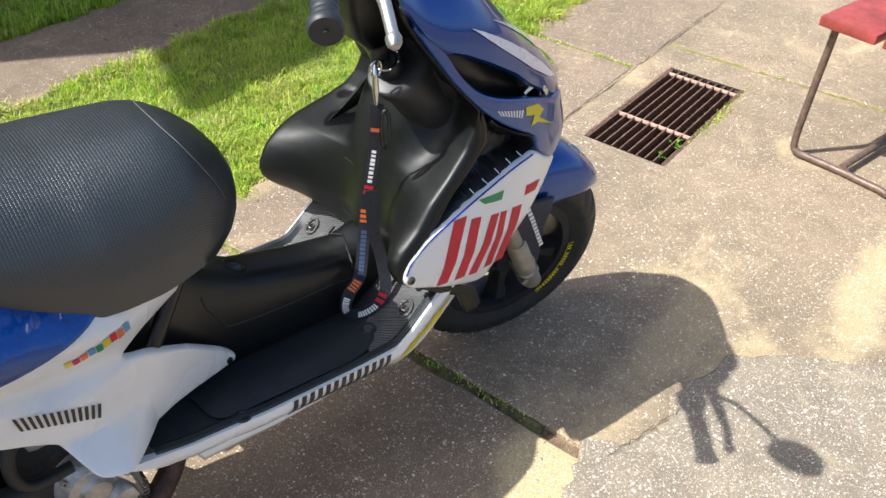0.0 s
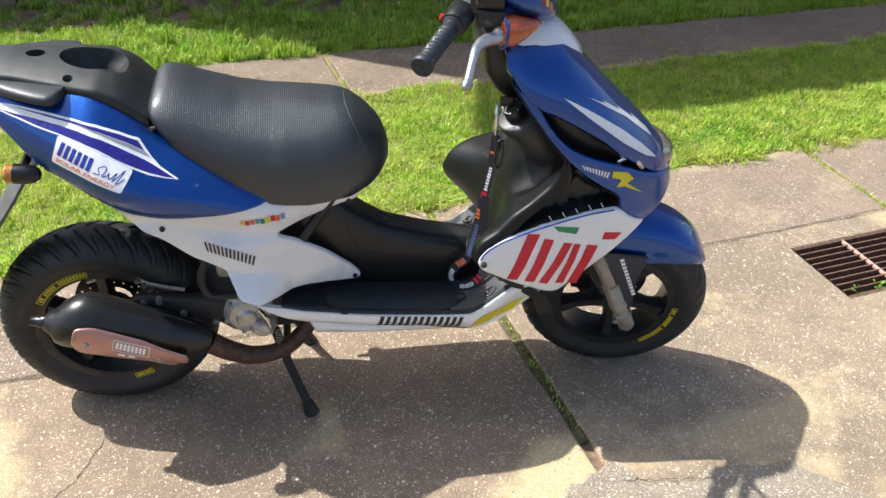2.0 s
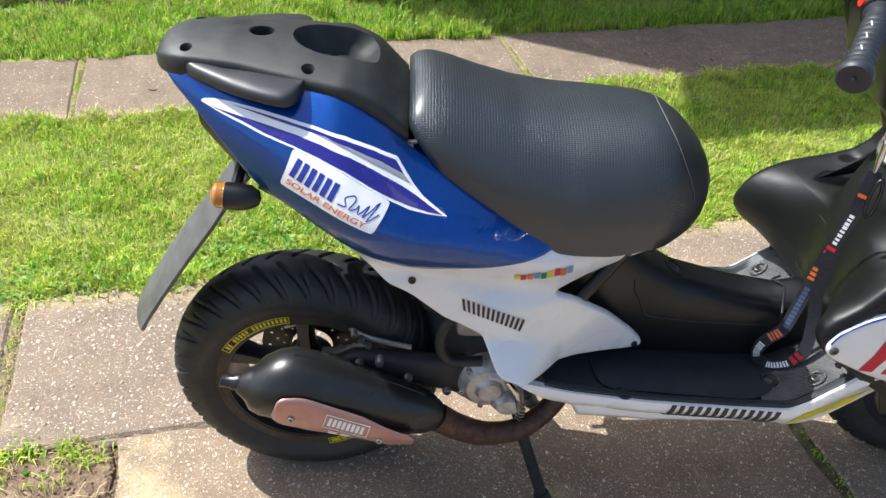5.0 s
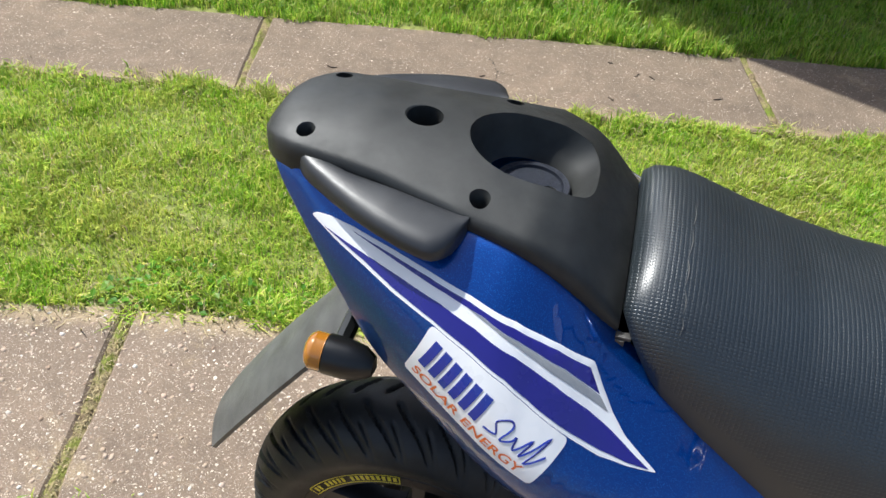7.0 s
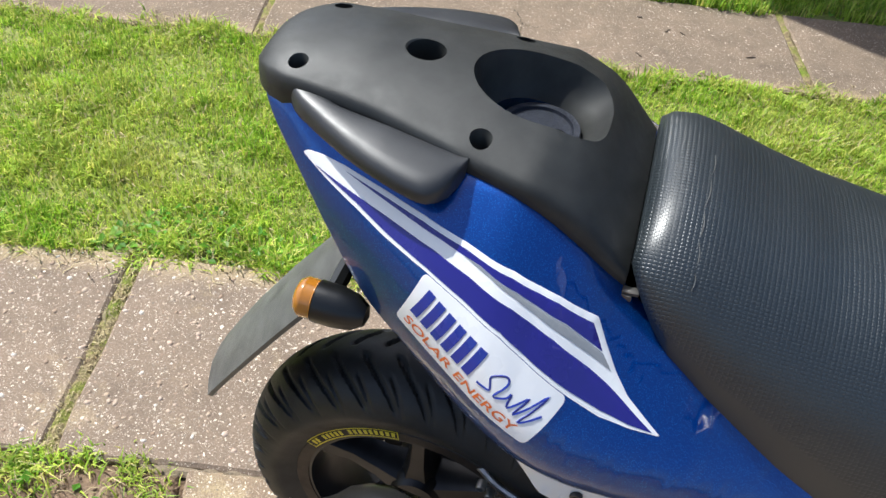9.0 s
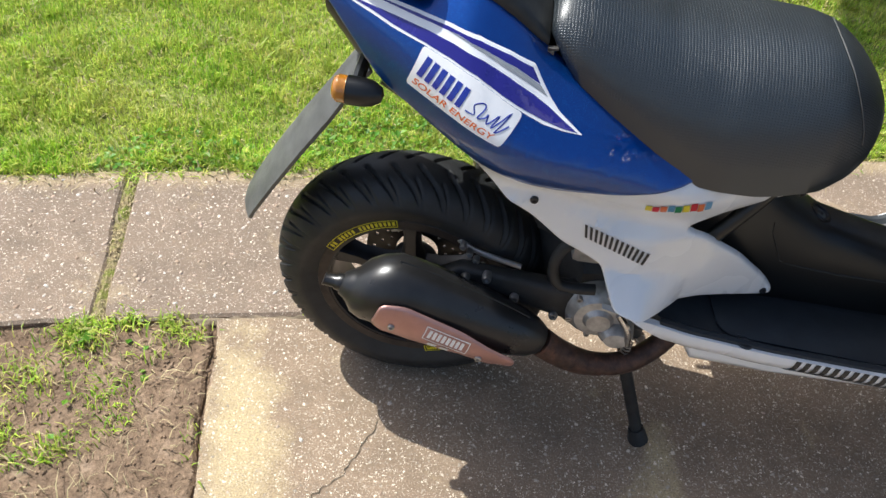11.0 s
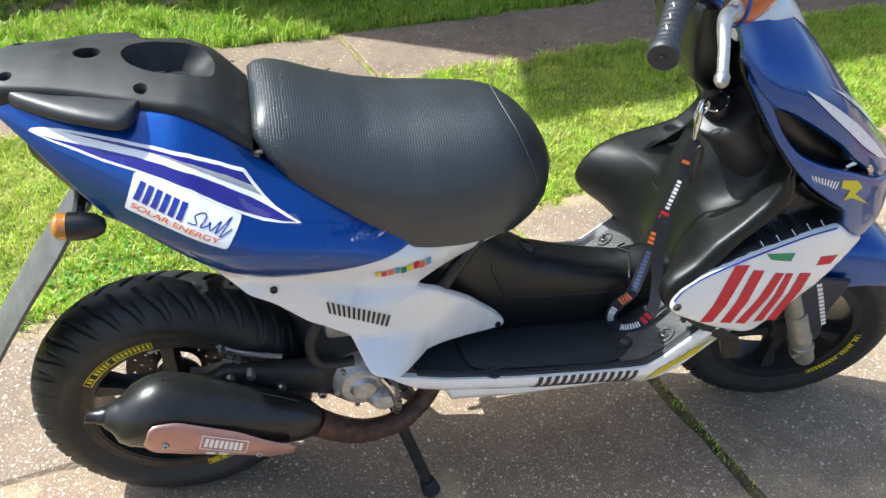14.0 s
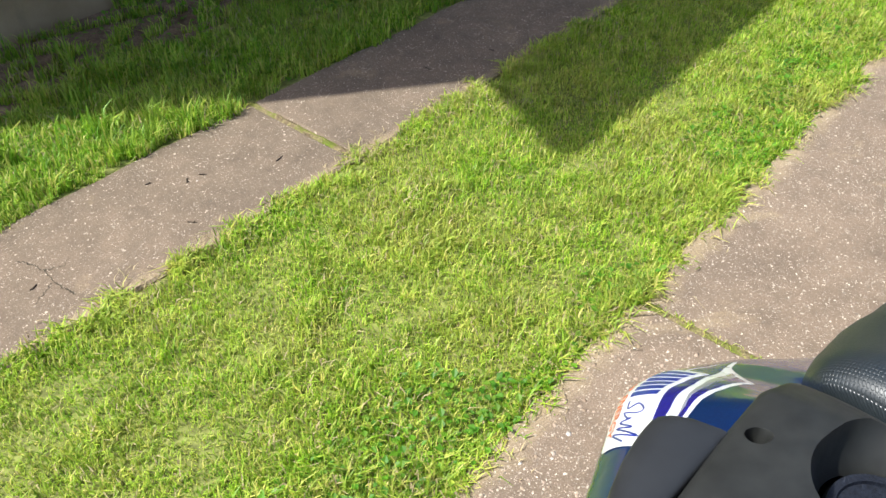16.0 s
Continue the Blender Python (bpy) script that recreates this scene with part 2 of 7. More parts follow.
MORTAR = aggregate("joint_mortar", (0.27, 0.21, 0.14), (0.2, 0.16, 0.11), (0.3, 0.26, 0.2), (0.2, 0.16, 0.1), 0.0, 0.2, 5.0)
SOIL = soil_material()
GRASS = grass_material("grass_blades", (0.2, 0.385, 0.02), (0.52, 0.73, 0.055), (0.8, 0.74, 0.2), 0.45)
VERGE = grass_material("verge_blades", (0.155, 0.35, 0.017), (0.43, 0.66, 0.048), (0.7, 0.68, 0.17), 0.36)
WEED = grass_material("weed_leaves", (0.09, 0.25, 0.014), (0.16, 0.36, 0.02), (0.24, 0.42, 0.04), 0.15)
THATCH = plain("lawn_thatch", (0.2, 0.22, 0.05), 0.95, spread=0.5, scale=40, bump=0.9, bscale=160)
DRY = plain("dry_grass", (0.42, 0.34, 0.18), 0.8)
MOSS = moss_material()
PLASTER = wall_material()
ROOF = plain("roof_tiles", (0.25, 0.1, 0.07), 0.85, spread=0.3)
BLUE = metallic_paint("blue_metallic_paint", (0.0005, 0.05, 0.27), (0.01, 0.2, 0.7))
WHITE = plain("white_gloss_paint", (0.74, 0.74, 0.73), 0.28, coat=0.8, spread=0.025, scale=6)
BLACK = plain("satin_black_plastic", (0.006, 0.0065, 0.0068), 0.36, spread=0.2, scale=18, bump=0.12, bscale=900)
GRAIN = plain("grained_black_plastic", (0.021, 0.022, 0.0205), 0.5, spread=0.25, scale=60, bump=0.2, bscale=1300, spec=0.46)
MAT = plain("slate_black_rubber", (0.0165, 0.0205, 0.0245), 0.5, spread=0.2, scale=25, bump=0.25, bscale=700)
PAD = plain("dark_grey_pad", (0.024, 0.0255, 0.028), 0.44, spread=0.15, scale=40, bump=0.12, bscale=900)
SHIELD_BLACK = plain("matt_black_plastic", (0.0055, 0.0062, 0.006), 0.4, spread=0.25, scale=22, bump=0.12, bscale=900, spec=0.3)
GLOSS = plain("polished_black_plastic", (0.008, 0.009, 0.01), 0.24, coat=0.3, spread=0.15)
GREY_PLASTIC = plain("faded_grey_plastic", (0.085, 0.086, 0.082), 0.5, spread=0.3, scale=25, bump=0.3, bscale=700)
RUBBER = plain("tyre_rubber", (0.0135, 0.0145, 0.0155), 0.56, spread=0.4, scale=30, bump=0.3, bscale=500)
GRIP = plain("grip_rubber", (0.018, 0.0205, 0.026), 0.5, spread=0.25)
STEEL_DARK = plain("tarnished_steel", (0.12, 0.115, 0.11), 0.45, 0.8, spread=0.3, scale=80)
RIM = plain("black_rim_paint", (0.022, 0.022, 0.024), 0.35, 0.2, spread=0.3)
RIM_DUSTY = plain("dusty_rim_lip", (0.04, 0.028, 0.021), 0.6, 0.2, spread=0.45, scale=45)
STEEL = plain("worn_steel", (0.42, 0.41, 0.4), 0.38, 0.9, spread=0.25, scale=60)
ALU = plain("cast_aluminium", (0.42, 0.41, 0.39), 0.5, 0.7, spread=0.3, scale=55, bump=0.4, bscale=300)
FORK = plain("fork_grey_paint", (0.3, 0.28, 0.24), 0.42, 0.5, spread=0.2)
CHROME = plain("polished_metal", (0.62, 0.62, 0.62), 0.18, 1.0, spread=0.06)
ENGINE_BLACK = plain("engine_black", (0.02, 0.02, 0.02), 0.6, 0.2, spread=0.4, bump=0.3)
MUFFLER = plain("muffler_black", (0.016, 0.0155, 0.0155), 0.3, 0.1, spread=0.3, scale=30, bump=0.08)
DISC = plain("dark_brake_disc", (0.06, 0.058, 0.055), 0.4, 0.8, spread=0.3)
COPPER = plain("copper_shield", (0.42, 0.24, 0.21), 0.42, 0.65, spread=0.12, scale=25)
RUST = rust_material()
SEAT = seat_material()
RIBBED = tread_plastic()
NAVY = plain("navy_vinyl", (0.016, 0.012, 0.19), 0.25, coat=0.8, spread=0.04)
DECAL_BLUE = plain("royal_blue_vinyl", (0.012, 0.028, 0.27), 0.3, coat=0.5, spread=0.04)
DECAL_WHITE = plain("white_vinyl", (0.8, 0.8, 0.8), 0.3, coat=0.6, spread=0.02)
DECAL_GREY = plain("grey_vinyl", (0.26, 0.27, 0.28), 0.3, coat=0.6, spread=0.04)
DECAL_RED = plain("red_vinyl", (0.52, 0.008, 0.024), 0.5, coat=0.0, spread=0.08)
DECAL_ORANGE = plain("orange_vinyl", (0.62, 0.14, 0.03), 0.35, spread=0.06)
DECAL_GREEN = plain("green_vinyl", (0.01, 0.22, 0.07), 0.35, spread=0.06)
DECAL_YELLOW = plain("yellow_vinyl", (0.66, 0.55, 0.01), 0.4, spread=0.08)
DECAL_BLACK = plain("black_vinyl", (0.014, 0.014, 0.016), 0.35, spread=0.1)
DECAL_SKY = plain("pale_blue_vinyl", (0.1, 0.27, 0.42), 0.35, spread=0.1)
DECAL_SLATE = plain("slate_blue_print", (0.05, 0.075, 0.16), 0.4, spread=0.1)
AMBER_FRONT = plain("orange_lens", (0.4, 0.066, 0.004), 0.12, coat=1.0, spread=0.2)
GREY_BLACK = plain("worn_black_plastic", (0.026, 0.026, 0.026), 0.42, spread=0.3, scale=60, bump=0.25, bscale=700)
ALU_SMOOTH = plain("brushed_aluminium", (0.5, 0.5, 0.5), 0.36, 0.85, spread=0.12, scale=90)
AMBER = plain("amber_lens", (0.36, 0.14, 0.012), 0.1, coat=1.0, spread=0.15)
LENS = plain("smoked_lens", (0.16, 0.15, 0.11), 0.06, coat=1.0, spread=0.2)
MIRROR = plain("mirror_glass", (0.9, 0.9, 0.9), 0.02, 1.0, spread=0.01)
RED_WOOD = plain("red_painted_board", (0.28, 0.05, 0.04), 0.42, coat=0.25, spread=0.35, scale=22, bump=0.3, bscale=120)
BROWN_STEEL = plain("brown_painted_tube", (0.16, 0.105, 0.08), 0.5, 0.2, spread=0.4, scale=50, bump=0.3, bscale=250)
GRATE_STEEL = plain("rusty_grate", (0.17, 0.1, 0.07), 0.75, 0.4, spread=0.5, scale=70, bump=0.6, bscale=260)
GRATE_ROD = plain("pale_grate_rod", (0.42, 0.28, 0.22), 0.7, 0.3, spread=0.35, scale=90)
PIT = plain("dark_drain_wall", (0.035, 0.025, 0.02), 0.95, spread=0.4)
STRAP = plain("black_woven_strap", (0.012, 0.013, 0.02), 0.75, spread=0.25, scale=200, bump=0.6, bscale=900)
RED_PLASTIC = plain("red_plastic", (0.5, 0.02, 0.01), 0.35)

# ---- mesh helpers ----
HOME = {}


def thing(name, at, label, category, group="", kind=""):
    ob = new(name)
    ob.location = at
    ob.empty_display_size = 0.1
    HOME[ob] = Vector(at)
    return tagged(ob, label, category, group, kind)


def finish(bm, name, mat, smooth=True, angle=40):
    bmesh.ops.recalc_face_normals(bm, faces=bm.faces[:])
    me = bpy.data.meshes.new(name)
    for f in bm.faces:
        f.smooth = smooth
    if smooth:
        for e in bm.edges:
            if len(e.link_faces) == 2 and e.calc_face_angle(0) > radians(angle):
                e.smooth = False
    bm.to_mesh(me)
    bm.free()
    me.materials.append(mat)
    return me


def part(name, bm, mat, parent, label="", smooth=True, angle=40):
    """One mesh, given in world coordinates, as a part of a thing or of a part."""
    home = HOME[parent]
    bmesh.ops.translate(bm, vec=-home, verts=bm.verts[:])
    ob = new(name, finish(bm, name, mat, smooth, angle))
    ob.parent = parent
    HOME[ob] = home
    return tagged(ob, label)


def solid(name, bm, mat, at, label, category, group="", kind="", smooth=True):
    bmesh.ops.translate(bm, vec=-Vector(at), verts=bm.verts[:])
    ob = new(name, finish(bm, name, mat, smooth))
    ob.location = at
    HOME[ob] = Vector(at)
    return tagged(ob, label, category, group, kind)


def curve_through(points, steps=6, closed=False):
    """A smooth line through a few points (any dimension)."""
    p = [Vector(q) for q in points]
    n = len(p)
    out = []
    for i in range(n if closed else n - 1):
        a, b, c, d = (p[(i + k) % n] if closed else p[min(max(i + k, 0), n - 1)] for k in (-1, 0, 1, 2))
        for s in range(steps):
            t = s / steps
            out.append(0.5 * ((2 * b) + (c - a) * t + (2 * a - 5 * b + 4 * c - d) * t * t + (3 * b - a - 3 * c + d) * t ** 3))
    if not closed:
        out.append(p[-1])
    return out


def rounded(points, radius, steps=4):
    """A polygon with its corners cut round."""
    out = []
    n = len(points)
    for i in range(n):
        a, b, c = (Vector(points[(i + k) % n]) for k in (-1, 0, 1))
        ra = min(radius, (a - b).length * 0.45)
        rc = min(radius, (c - b).length * 0.45)
        s, e = b + (a - b).normalized() * ra, b + (c - b).normalized() * rc
        for k in range(steps + 1):
            t = k / steps
            out.append((1 - t) ** 2 * s + 2 * t * (1 - t) * b + t * t * e)
    return out


def skin(rings, closed=True, cap=True, bm=None):
    """A surface through rings of equally many points."""
    bm = bm or bmesh.new()
    rows = [[bm.verts.new(v) for v in r] for r in rings]
    n = len(rows[0])
    for a, b in zip(rows, rows[1:]):
        for i in range(n if closed else n - 1):
            j = (i + 1) % n
            bm.faces.new((a[i], a[j], b[j], b[i]))
    if cap and closed:
        bm.faces.new(rows[0][::-1])
        bm.faces.new(rows[-1])
    return bm


def tube(points, radius, sides=10, steps=6, bm=None, flat=None, straight=False):
    """A round bar along points; radius a number or one per point; flat: a fixed half-width and half-thickness strip instead."""
    pts = [Vector(p) for p in points] if straight else curve_through(points, steps)
    n = len(pts)
    radii = [radius] * n if isinstance(radius, (int, float)) else list(np.interp(np.linspace(0, 1, n), np.linspace(0, 1, len(radius)), radius))
    rings = []
    up = Vector((0, 0, 1))
    for i, p in enumerate(pts):
        d = (pts[min(i + 1, n - 1)] - pts[max(i - 1, 0)]).normalized()
        if i == 0 and abs(d.dot(up)) > 0.9:
            up = Vector((1, 0, 0))
        side = d.cross(up).normalized()
        up = side.cross(d).normalized()
        if flat:
            ring = [p + side * a + up * b for a, b in ((flat[0], flat[1]), (-flat[0], flat[1]), (-flat[0], -flat[1]), (flat[0], -flat[1]))]
        else:
            ring = [p + (side * math.cos(a) + up * math.sin(a)) * radii[i] for a in (2 * math.pi * k / sides for k in range(sides))]
        rings.append(ring)
    return skin(rings, bm=bm)


def lathe(profile, centre, axis, sides=48, bm=None):
    """A profile of (radius, along) turned about an axis through centre."""
    axis = Vector(axis).normalized()
    a = axis.orthogonal().normalized()
    b = axis.cross(a)
    c = Vector(centre)
    rings = []
    for r, h in profile:
        r = max(r, 0.0002)
        rings.append([c + axis * h + (a * math.cos(t) + b * math.sin(t)) * r for t in (2 * math.pi * k / sides for k in range(sides))])
    open_ended = profile[0] == profile[-1]
    return skin(rings, cap=not open_ended, bm=bm)


def block(x0, x1, y0, y1, z0, z1, bevel=0.0, bm=None, m=None):
    own = bmesh.new()
    bmesh.ops.create_cube(own, size=1)
    for v in own.verts:
        v.co = Vector(((x0 + x1) / 2 + v.co.x * (x1 - x0), (y0 + y1) / 2 + v.co.y * (y1 - y0), (z0 + z1) / 2 + v.co.z * (z1 - z0)))
    if bevel:
        bmesh.ops.bevel(own, geom=own.edges[:], offset=bevel, segments=2, profile=0.6, affect="EDGES")
    if m:
        own.transform(m)
    return join(bm, own)


def join(bm, own):
    if bm is None:
        return own
    me = bpy.data.meshes.new("joined")
    own.to_mesh(me)
    own.free()
    bm.from_mesh(me)
    bpy.data.meshes.remove(me)
    return bm


def bolt(centre, axis, r=0.006, h=0.004):
    """A round screw head with a sunk socket."""
    return lathe(((0.0, h * 0.3), (r * 0.45, h * 0.3), (r * 0.5, h), (r * 0.85, h), (r, h * 0.6), (r, -h)), centre, axis, 16)


def sheet(outline, width, side, thick=0.003, step=0.02, curl=0.004, inset=0.005, proud=0.0, mirror_inner=True):
    """A shell panel: an outline in the side view (x, z), laid on the surface |y| = width(x, z), with a curled rim and thickness."""
    bm = bmesh.new()
    rim = []
    for p, q in zip(outline, list(outline[1:]) + [outline[0]]):
        parts = max(1, math.ceil(math.hypot(q[0] - p[0], q[1] - p[1]) / step))
        rim += [(p[0] + (q[0] - p[0]) * k / parts, 0, p[1] + (q[1] - p[1]) * k / parts) for k in range(parts)]
    f = bm.faces.new([bm.verts.new(p) for p in rim])
    bm.normal_update()
    ring = set()
    if curl:
        for _ in range(2):
            ring |= set(bmesh.ops.inset_region(bm, faces=[f], thickness=inset / 2, use_boundary=True, use_even_offset=True)["faces"])
    bmesh.ops.triangulate(bm, faces=[f])
    xs, zs = [p[0] for p in rim], [p[2] for p in rim]
    for lo, hi, axis in ((min(xs), max(xs), (1, 0, 0)), (min(zs), max(zs), (0, 0, 1))):
        for k in range(1, int((hi - lo) / step) + 1):
            inner = [g for g in bm.faces if g not in ring]
            geom = list({v for g in inner for v in g.verts}) + list({e for g in inner for e in g.edges}) + inner
            bmesh.ops.bisect_plane(bm, geom=geom, plane_co=Vector(axis) * (lo + k * step), plane_no=axis, dist=0.0008)
    bmesh.ops.triangulate(bm, faces=[g for g in bm.faces if len(g.verts) > 4])
    ends = np.array([(p[0], p[1]) for p in outline])
    step_to = np.roll(ends, -1, 0) - ends
    size = np.maximum((step_to ** 2).sum(1), 1e-12)
    for v in bm.verts:
        w = width(v.co.x, v.co.z) + proud
        if curl:
            off = np.array((v.co.x, v.co.z)) - ends
            t = np.clip((off * step_to).sum(1) / size, 0, 1)
            far = math.sqrt(((off - step_to * t[:, None]) ** 2).sum(1).min())
            w -= curl * max(0.0, 1 - far / inset) ** 2
        v.co.y = side * w
    bm.normal_update()
    for g in bm.faces:
        if g.normal.y * side < 0:
            g.normal_flip()
    if thick:
        kept = bm.faces[:]
        old = bm.verts[:]
        made = {v: bm.verts.new(v.co - Vector((0, side * thick, 0))) for v in old}
        edges = [e for e in bm.edges if e.is_boundary]
        for e in edges:
            a, b = e.verts
            bm.faces.new((a, b, made[b], made[a]))
        for g in kept:
            bm.faces.new([made[v] for v in reversed(g.verts)])
    return bm


def decal(name, outline, width, side, mat, parent, proud=0.0009, step=0.02, label=""):
    return part(name, sheet(outline, width, side, 0.0004, step, 0, 0, proud), mat, parent, label)


def slanted_bars(corners, count, fill=0.72):
    """count upright bars side by side in a four-cornered field given as (x, z): upper left, upper right, lower right, lower left."""
    ul, ur, lr, ll = (Vector(c) for c in corners)
    out = []
    for k in range(count):
        a, b = k / count, (k + fill) / count
        out.append([ul.lerp(ur, a), ul.lerp(ur, b), ll.lerp(lr, b), ll.lerp(lr, a)])
    return out


def cut(ob, cutters):
    """Takes the cutters' volume out of a mesh object."""
    for c in cutters:
        mod = ob.modifiers.new("cut", "BOOLEAN")
        mod.object, mod.operation, mod.solver = c, "DIFFERENCE", "EXACT"
        mod.use_self = True
    deps = bpy.context.evaluated_depsgraph_get()
    me = bpy.data.meshes.new_from_object(ob.evaluated_get(deps))
    ob.modifiers.clear()
    ob.data = me
    for c in cutters:
        bpy.data.objects.remove(c)


def span(v, xs, ys):
    return float(np.interp(v, xs, ys))

# ---- ground, paving and house, in the paving's own directions ----
PAVE = radians(12.7)
PU, PV = Vector((math.cos(PAVE), math.sin(PAVE), 0)), Vector((-math.sin(PAVE), math.cos(PAVE), 0))
TURN_PAVE = Matrix.Rotation(PAVE, 4, "Z")
GRATE = (2.165, 2.815, -0.275, 0.005)


def uv(u, v, z=0.0):
    return PU * u + PV * v + Vector((0, 0, z))


def plate(us, vs, hole, top, bottom, wobble=0.0, seed=0):
    """A slab over the cells of a grid, with one cell left open, its rim slightly uneven."""
    bm = bmesh.new()
    rng = random.Random(seed)
    grid = {}
    for i, u in enumerate(us):
        for j, v in enumerate(vs):
            rim = i in (0, len(us) - 1) or j in (0, len(vs) - 1)
            d = wobble if rim else 0
            grid[i, j] = bm.verts.new(uv(u + rng.uniform(-d, d), v + rng.uniform(-d, d), top))
    faces = []
    for i in range(len(us) - 1):
        for j in range(len(vs) - 1):
            cu, cv = (us[i] + us[i + 1]) / 2, (vs[j] + vs[j + 1]) / 2
            if hole and hole[0] < cu < hole[1] and hole[2] < cv < hole[3]:
                continue
            faces.append(bm.faces.new((grid[i, j], grid[i + 1, j], grid[i + 1, j + 1], grid[i, j + 1])))
    loose = [v for v in bm.verts if not v.link_faces]
    bmesh.ops.delete(bm, geom=loose, context="VERTS")
    edges = [e for e in bm.edges if e.is_boundary]
    made = {}
    for e in edges:
        for v in e.verts:
            if v not in made:
                made[v] = (bm.verts.new(v.co - Vector((0, 0, 0.006))), bm.verts.new((v.co.x, v.co.y, bottom)))
    for v in made:
        inward = sum(((f.calc_center_median() - v.co).normalized() for f in v.link_faces), Vector())
        v.co += Vector((inward.x, inward.y, 0)).normalized() * 0.007
    for e in edges:
        a, b = e.verts
        bm.faces.new((a, b, made[b][0], made[a][0]))
        bm.faces.new((made[a][0], made[b][0], made[b][1], made[a][1]))
    return bm


def cuts(a, b, step, *more):
    """Even stops from a to b and some given ones between."""
    n = max(1, round((b - a) / step))
    return sorted({round(a + (b - a) * k / n, 4) for k in range(n + 1)} | {m for m in more if a < m < b})


ground = solid("ground", plate([-60, -8, -3, 0, 2.165, 2.815, 5, 10, 60], [-60, -8, -3, -0.275, 0.005, 1, 3, 8, 60], GRATE, -0.016, -0.08), SOIL, (0, 0, 0),
               "bare brown soil under the lawn and paving", "ground", kind="structure", smooth=False)

for name, v0, v1 in (("lawn_ground", 0.6, 1.545), ("verge_ground", 2.025, 2.6)):
    solid(name, plate(cuts(-4.1, 6.2, 0.3), cuts(v0, v1, 0.2), None, -0.01, -0.05, 0.0), THATCH, (0, 0, 0), "mossy thatch under the blades of grass", "ground", kind="structure", smooth=False)

solid("soil_bed", plate(cuts(-4.1, -0.42, 0.06), cuts(-3.6, 0.1, 0.06), None, -0.004, -0.05, 0.006), SOIL, (0, 0, 0), "bare crumbly brown soil beside the paving slabs", "ground", kind="structure", smooth=True)

CRACKS = ([(-0.081, -0.165), (-0.12, -0.23), (-0.153, -0.276), (-0.2, -0.31), (-0.235, -0.338)], [(0.13, 1.865), (0.144, 1.836), (0.158, 1.779), (0.152, 1.702), (0.163, 1.64)], [(0.158, 1.779), (0.2, 1.76), (0.225, 1.775)], [(0.152, 1.72), (0.11, 1.70), (0.08, 1.68)],
          [(-0.235, -0.338), (-0.3, -0.42), (-0.33, -0.55)], [(1.45, 0.111), (1.9, 0.112), (2.4, 0.11), (2.75, 0.112), (3.05, 0.11), (3.45, 0.113)])
pavement = thing("pavement", (0, 0, 0), "worn exposed-aggregate concrete slabs with weedy joints", "pavement", kind="structure")


def slab(u0, u1, v0, v1, mat, seed, hole=None, top=0.0, step=0.09):
    bm = plate(cuts(u0, u1, step, *(hole or ())[:2]), cuts(v0, v1, step, *(hole or ())[2:]), hole, top, -0.08, 0.005, seed)
    return part("slab", bm, mat, pavement, smooth=False)


for k, (a, b) in enumerate(((-4.1, -2.39), (-2.37, -0.673), (-0.648, 1.022), (1.045, 2.712), (2.733, 4.5), (4.52, 6.2))):
    slab(a, b, 0.113, 0.605, CONCRETE, k)
slab(-0.41, 1.03, -3.6, 0.108, CONCRETE_SANDY, 11)
slab(1.062, 2.995, -3.6, 0.108, CONCRETE_WORN, 12, GRATE)
slab(3.015, 6.2, -3.6, 0.108, CONCRETE_WORN, 13)
for k, (a, b) in enumerate(((-4.1, -2.38), (-2.36, -0.645), (-0.622, 1.02), (1.042, 2.78), (2.8, 4.5), (4.52, 6.2))):
    slab(a, b, 1.54, 2.03, CONCRETE_PATH, 20 + k)


def patch(outline, rise, mat, seed, rough=0.012):
    """A thin, ragged layer of concrete lying on the slabs."""
    rng = random.Random(seed)
    pts = []
    ring = curve_through(outline, 7, True)
    for p in ring:
        pts.append((p[0] + rng.uniform(-rough, rough), p[1] + rng.uniform(-rough, rough)))
    bm = bmesh.new()
    low = [bm.verts.new(uv(a, b, 0.0005)) for a, b in pts]
    cu, cv = sum(a for a, _ in pts) / len(pts), sum(b for _, b in pts) / len(pts)
    high = [bm.verts.new(uv(a + (cu - a) * 0.012, b + (cv - b) * 0.012, rise)) for a, b in pts]
    for i in range(len(pts)):
        j = (i + 1) % len(pts)
        bm.faces.new((low[i], low[j], high[j], high[i]))
    bm.faces.new(high)
    return part("patch", bm, mat, pavement, smooth=False)


patch([(0.80, -0.78), (0.9, -0.68), (1.06, -0.625), (1.12, -0.70), (1.2, -0.735), (1.34, -0.72), (1.54, -0.80), (1.66, -1.0), (1.9, -1.5), (1.9, -2.8), (1.2, -3.2), (0.5, -2.6), (0.62, -1.4)], 0.007, CONCRETE_GREY, 3)

def crack(points, seed, wide=0.0013, lift=0.0012):
    """A thin dark crack, ragged, open at the slab's surface."""
    rng = random.Random(seed)
    bm = bmesh.new()
    line = curve_through([uv(*p) for p in points], 9)
    rows = []
    for k, p in enumerate(line):
        d = (line[min(k + 1, len(line) - 1)] - line[max(k - 1, 0)]).normalized()
        s = Vector((-d.y, d.x, 0))
        p = p + s * rng.uniform(-0.004, 0.004)
        h = wide * rng.uniform(0.3, 1.2) * (0.2 if k in (0, len(line) - 1) else 1)
        rows.append([p + s * h + Vector((0, 0, lift)), p - s * h + Vector((0, 0, lift))])
    part("crack", skin(rows, closed=False, cap=False, bm=bm), MORTAR_DARK, pavement)


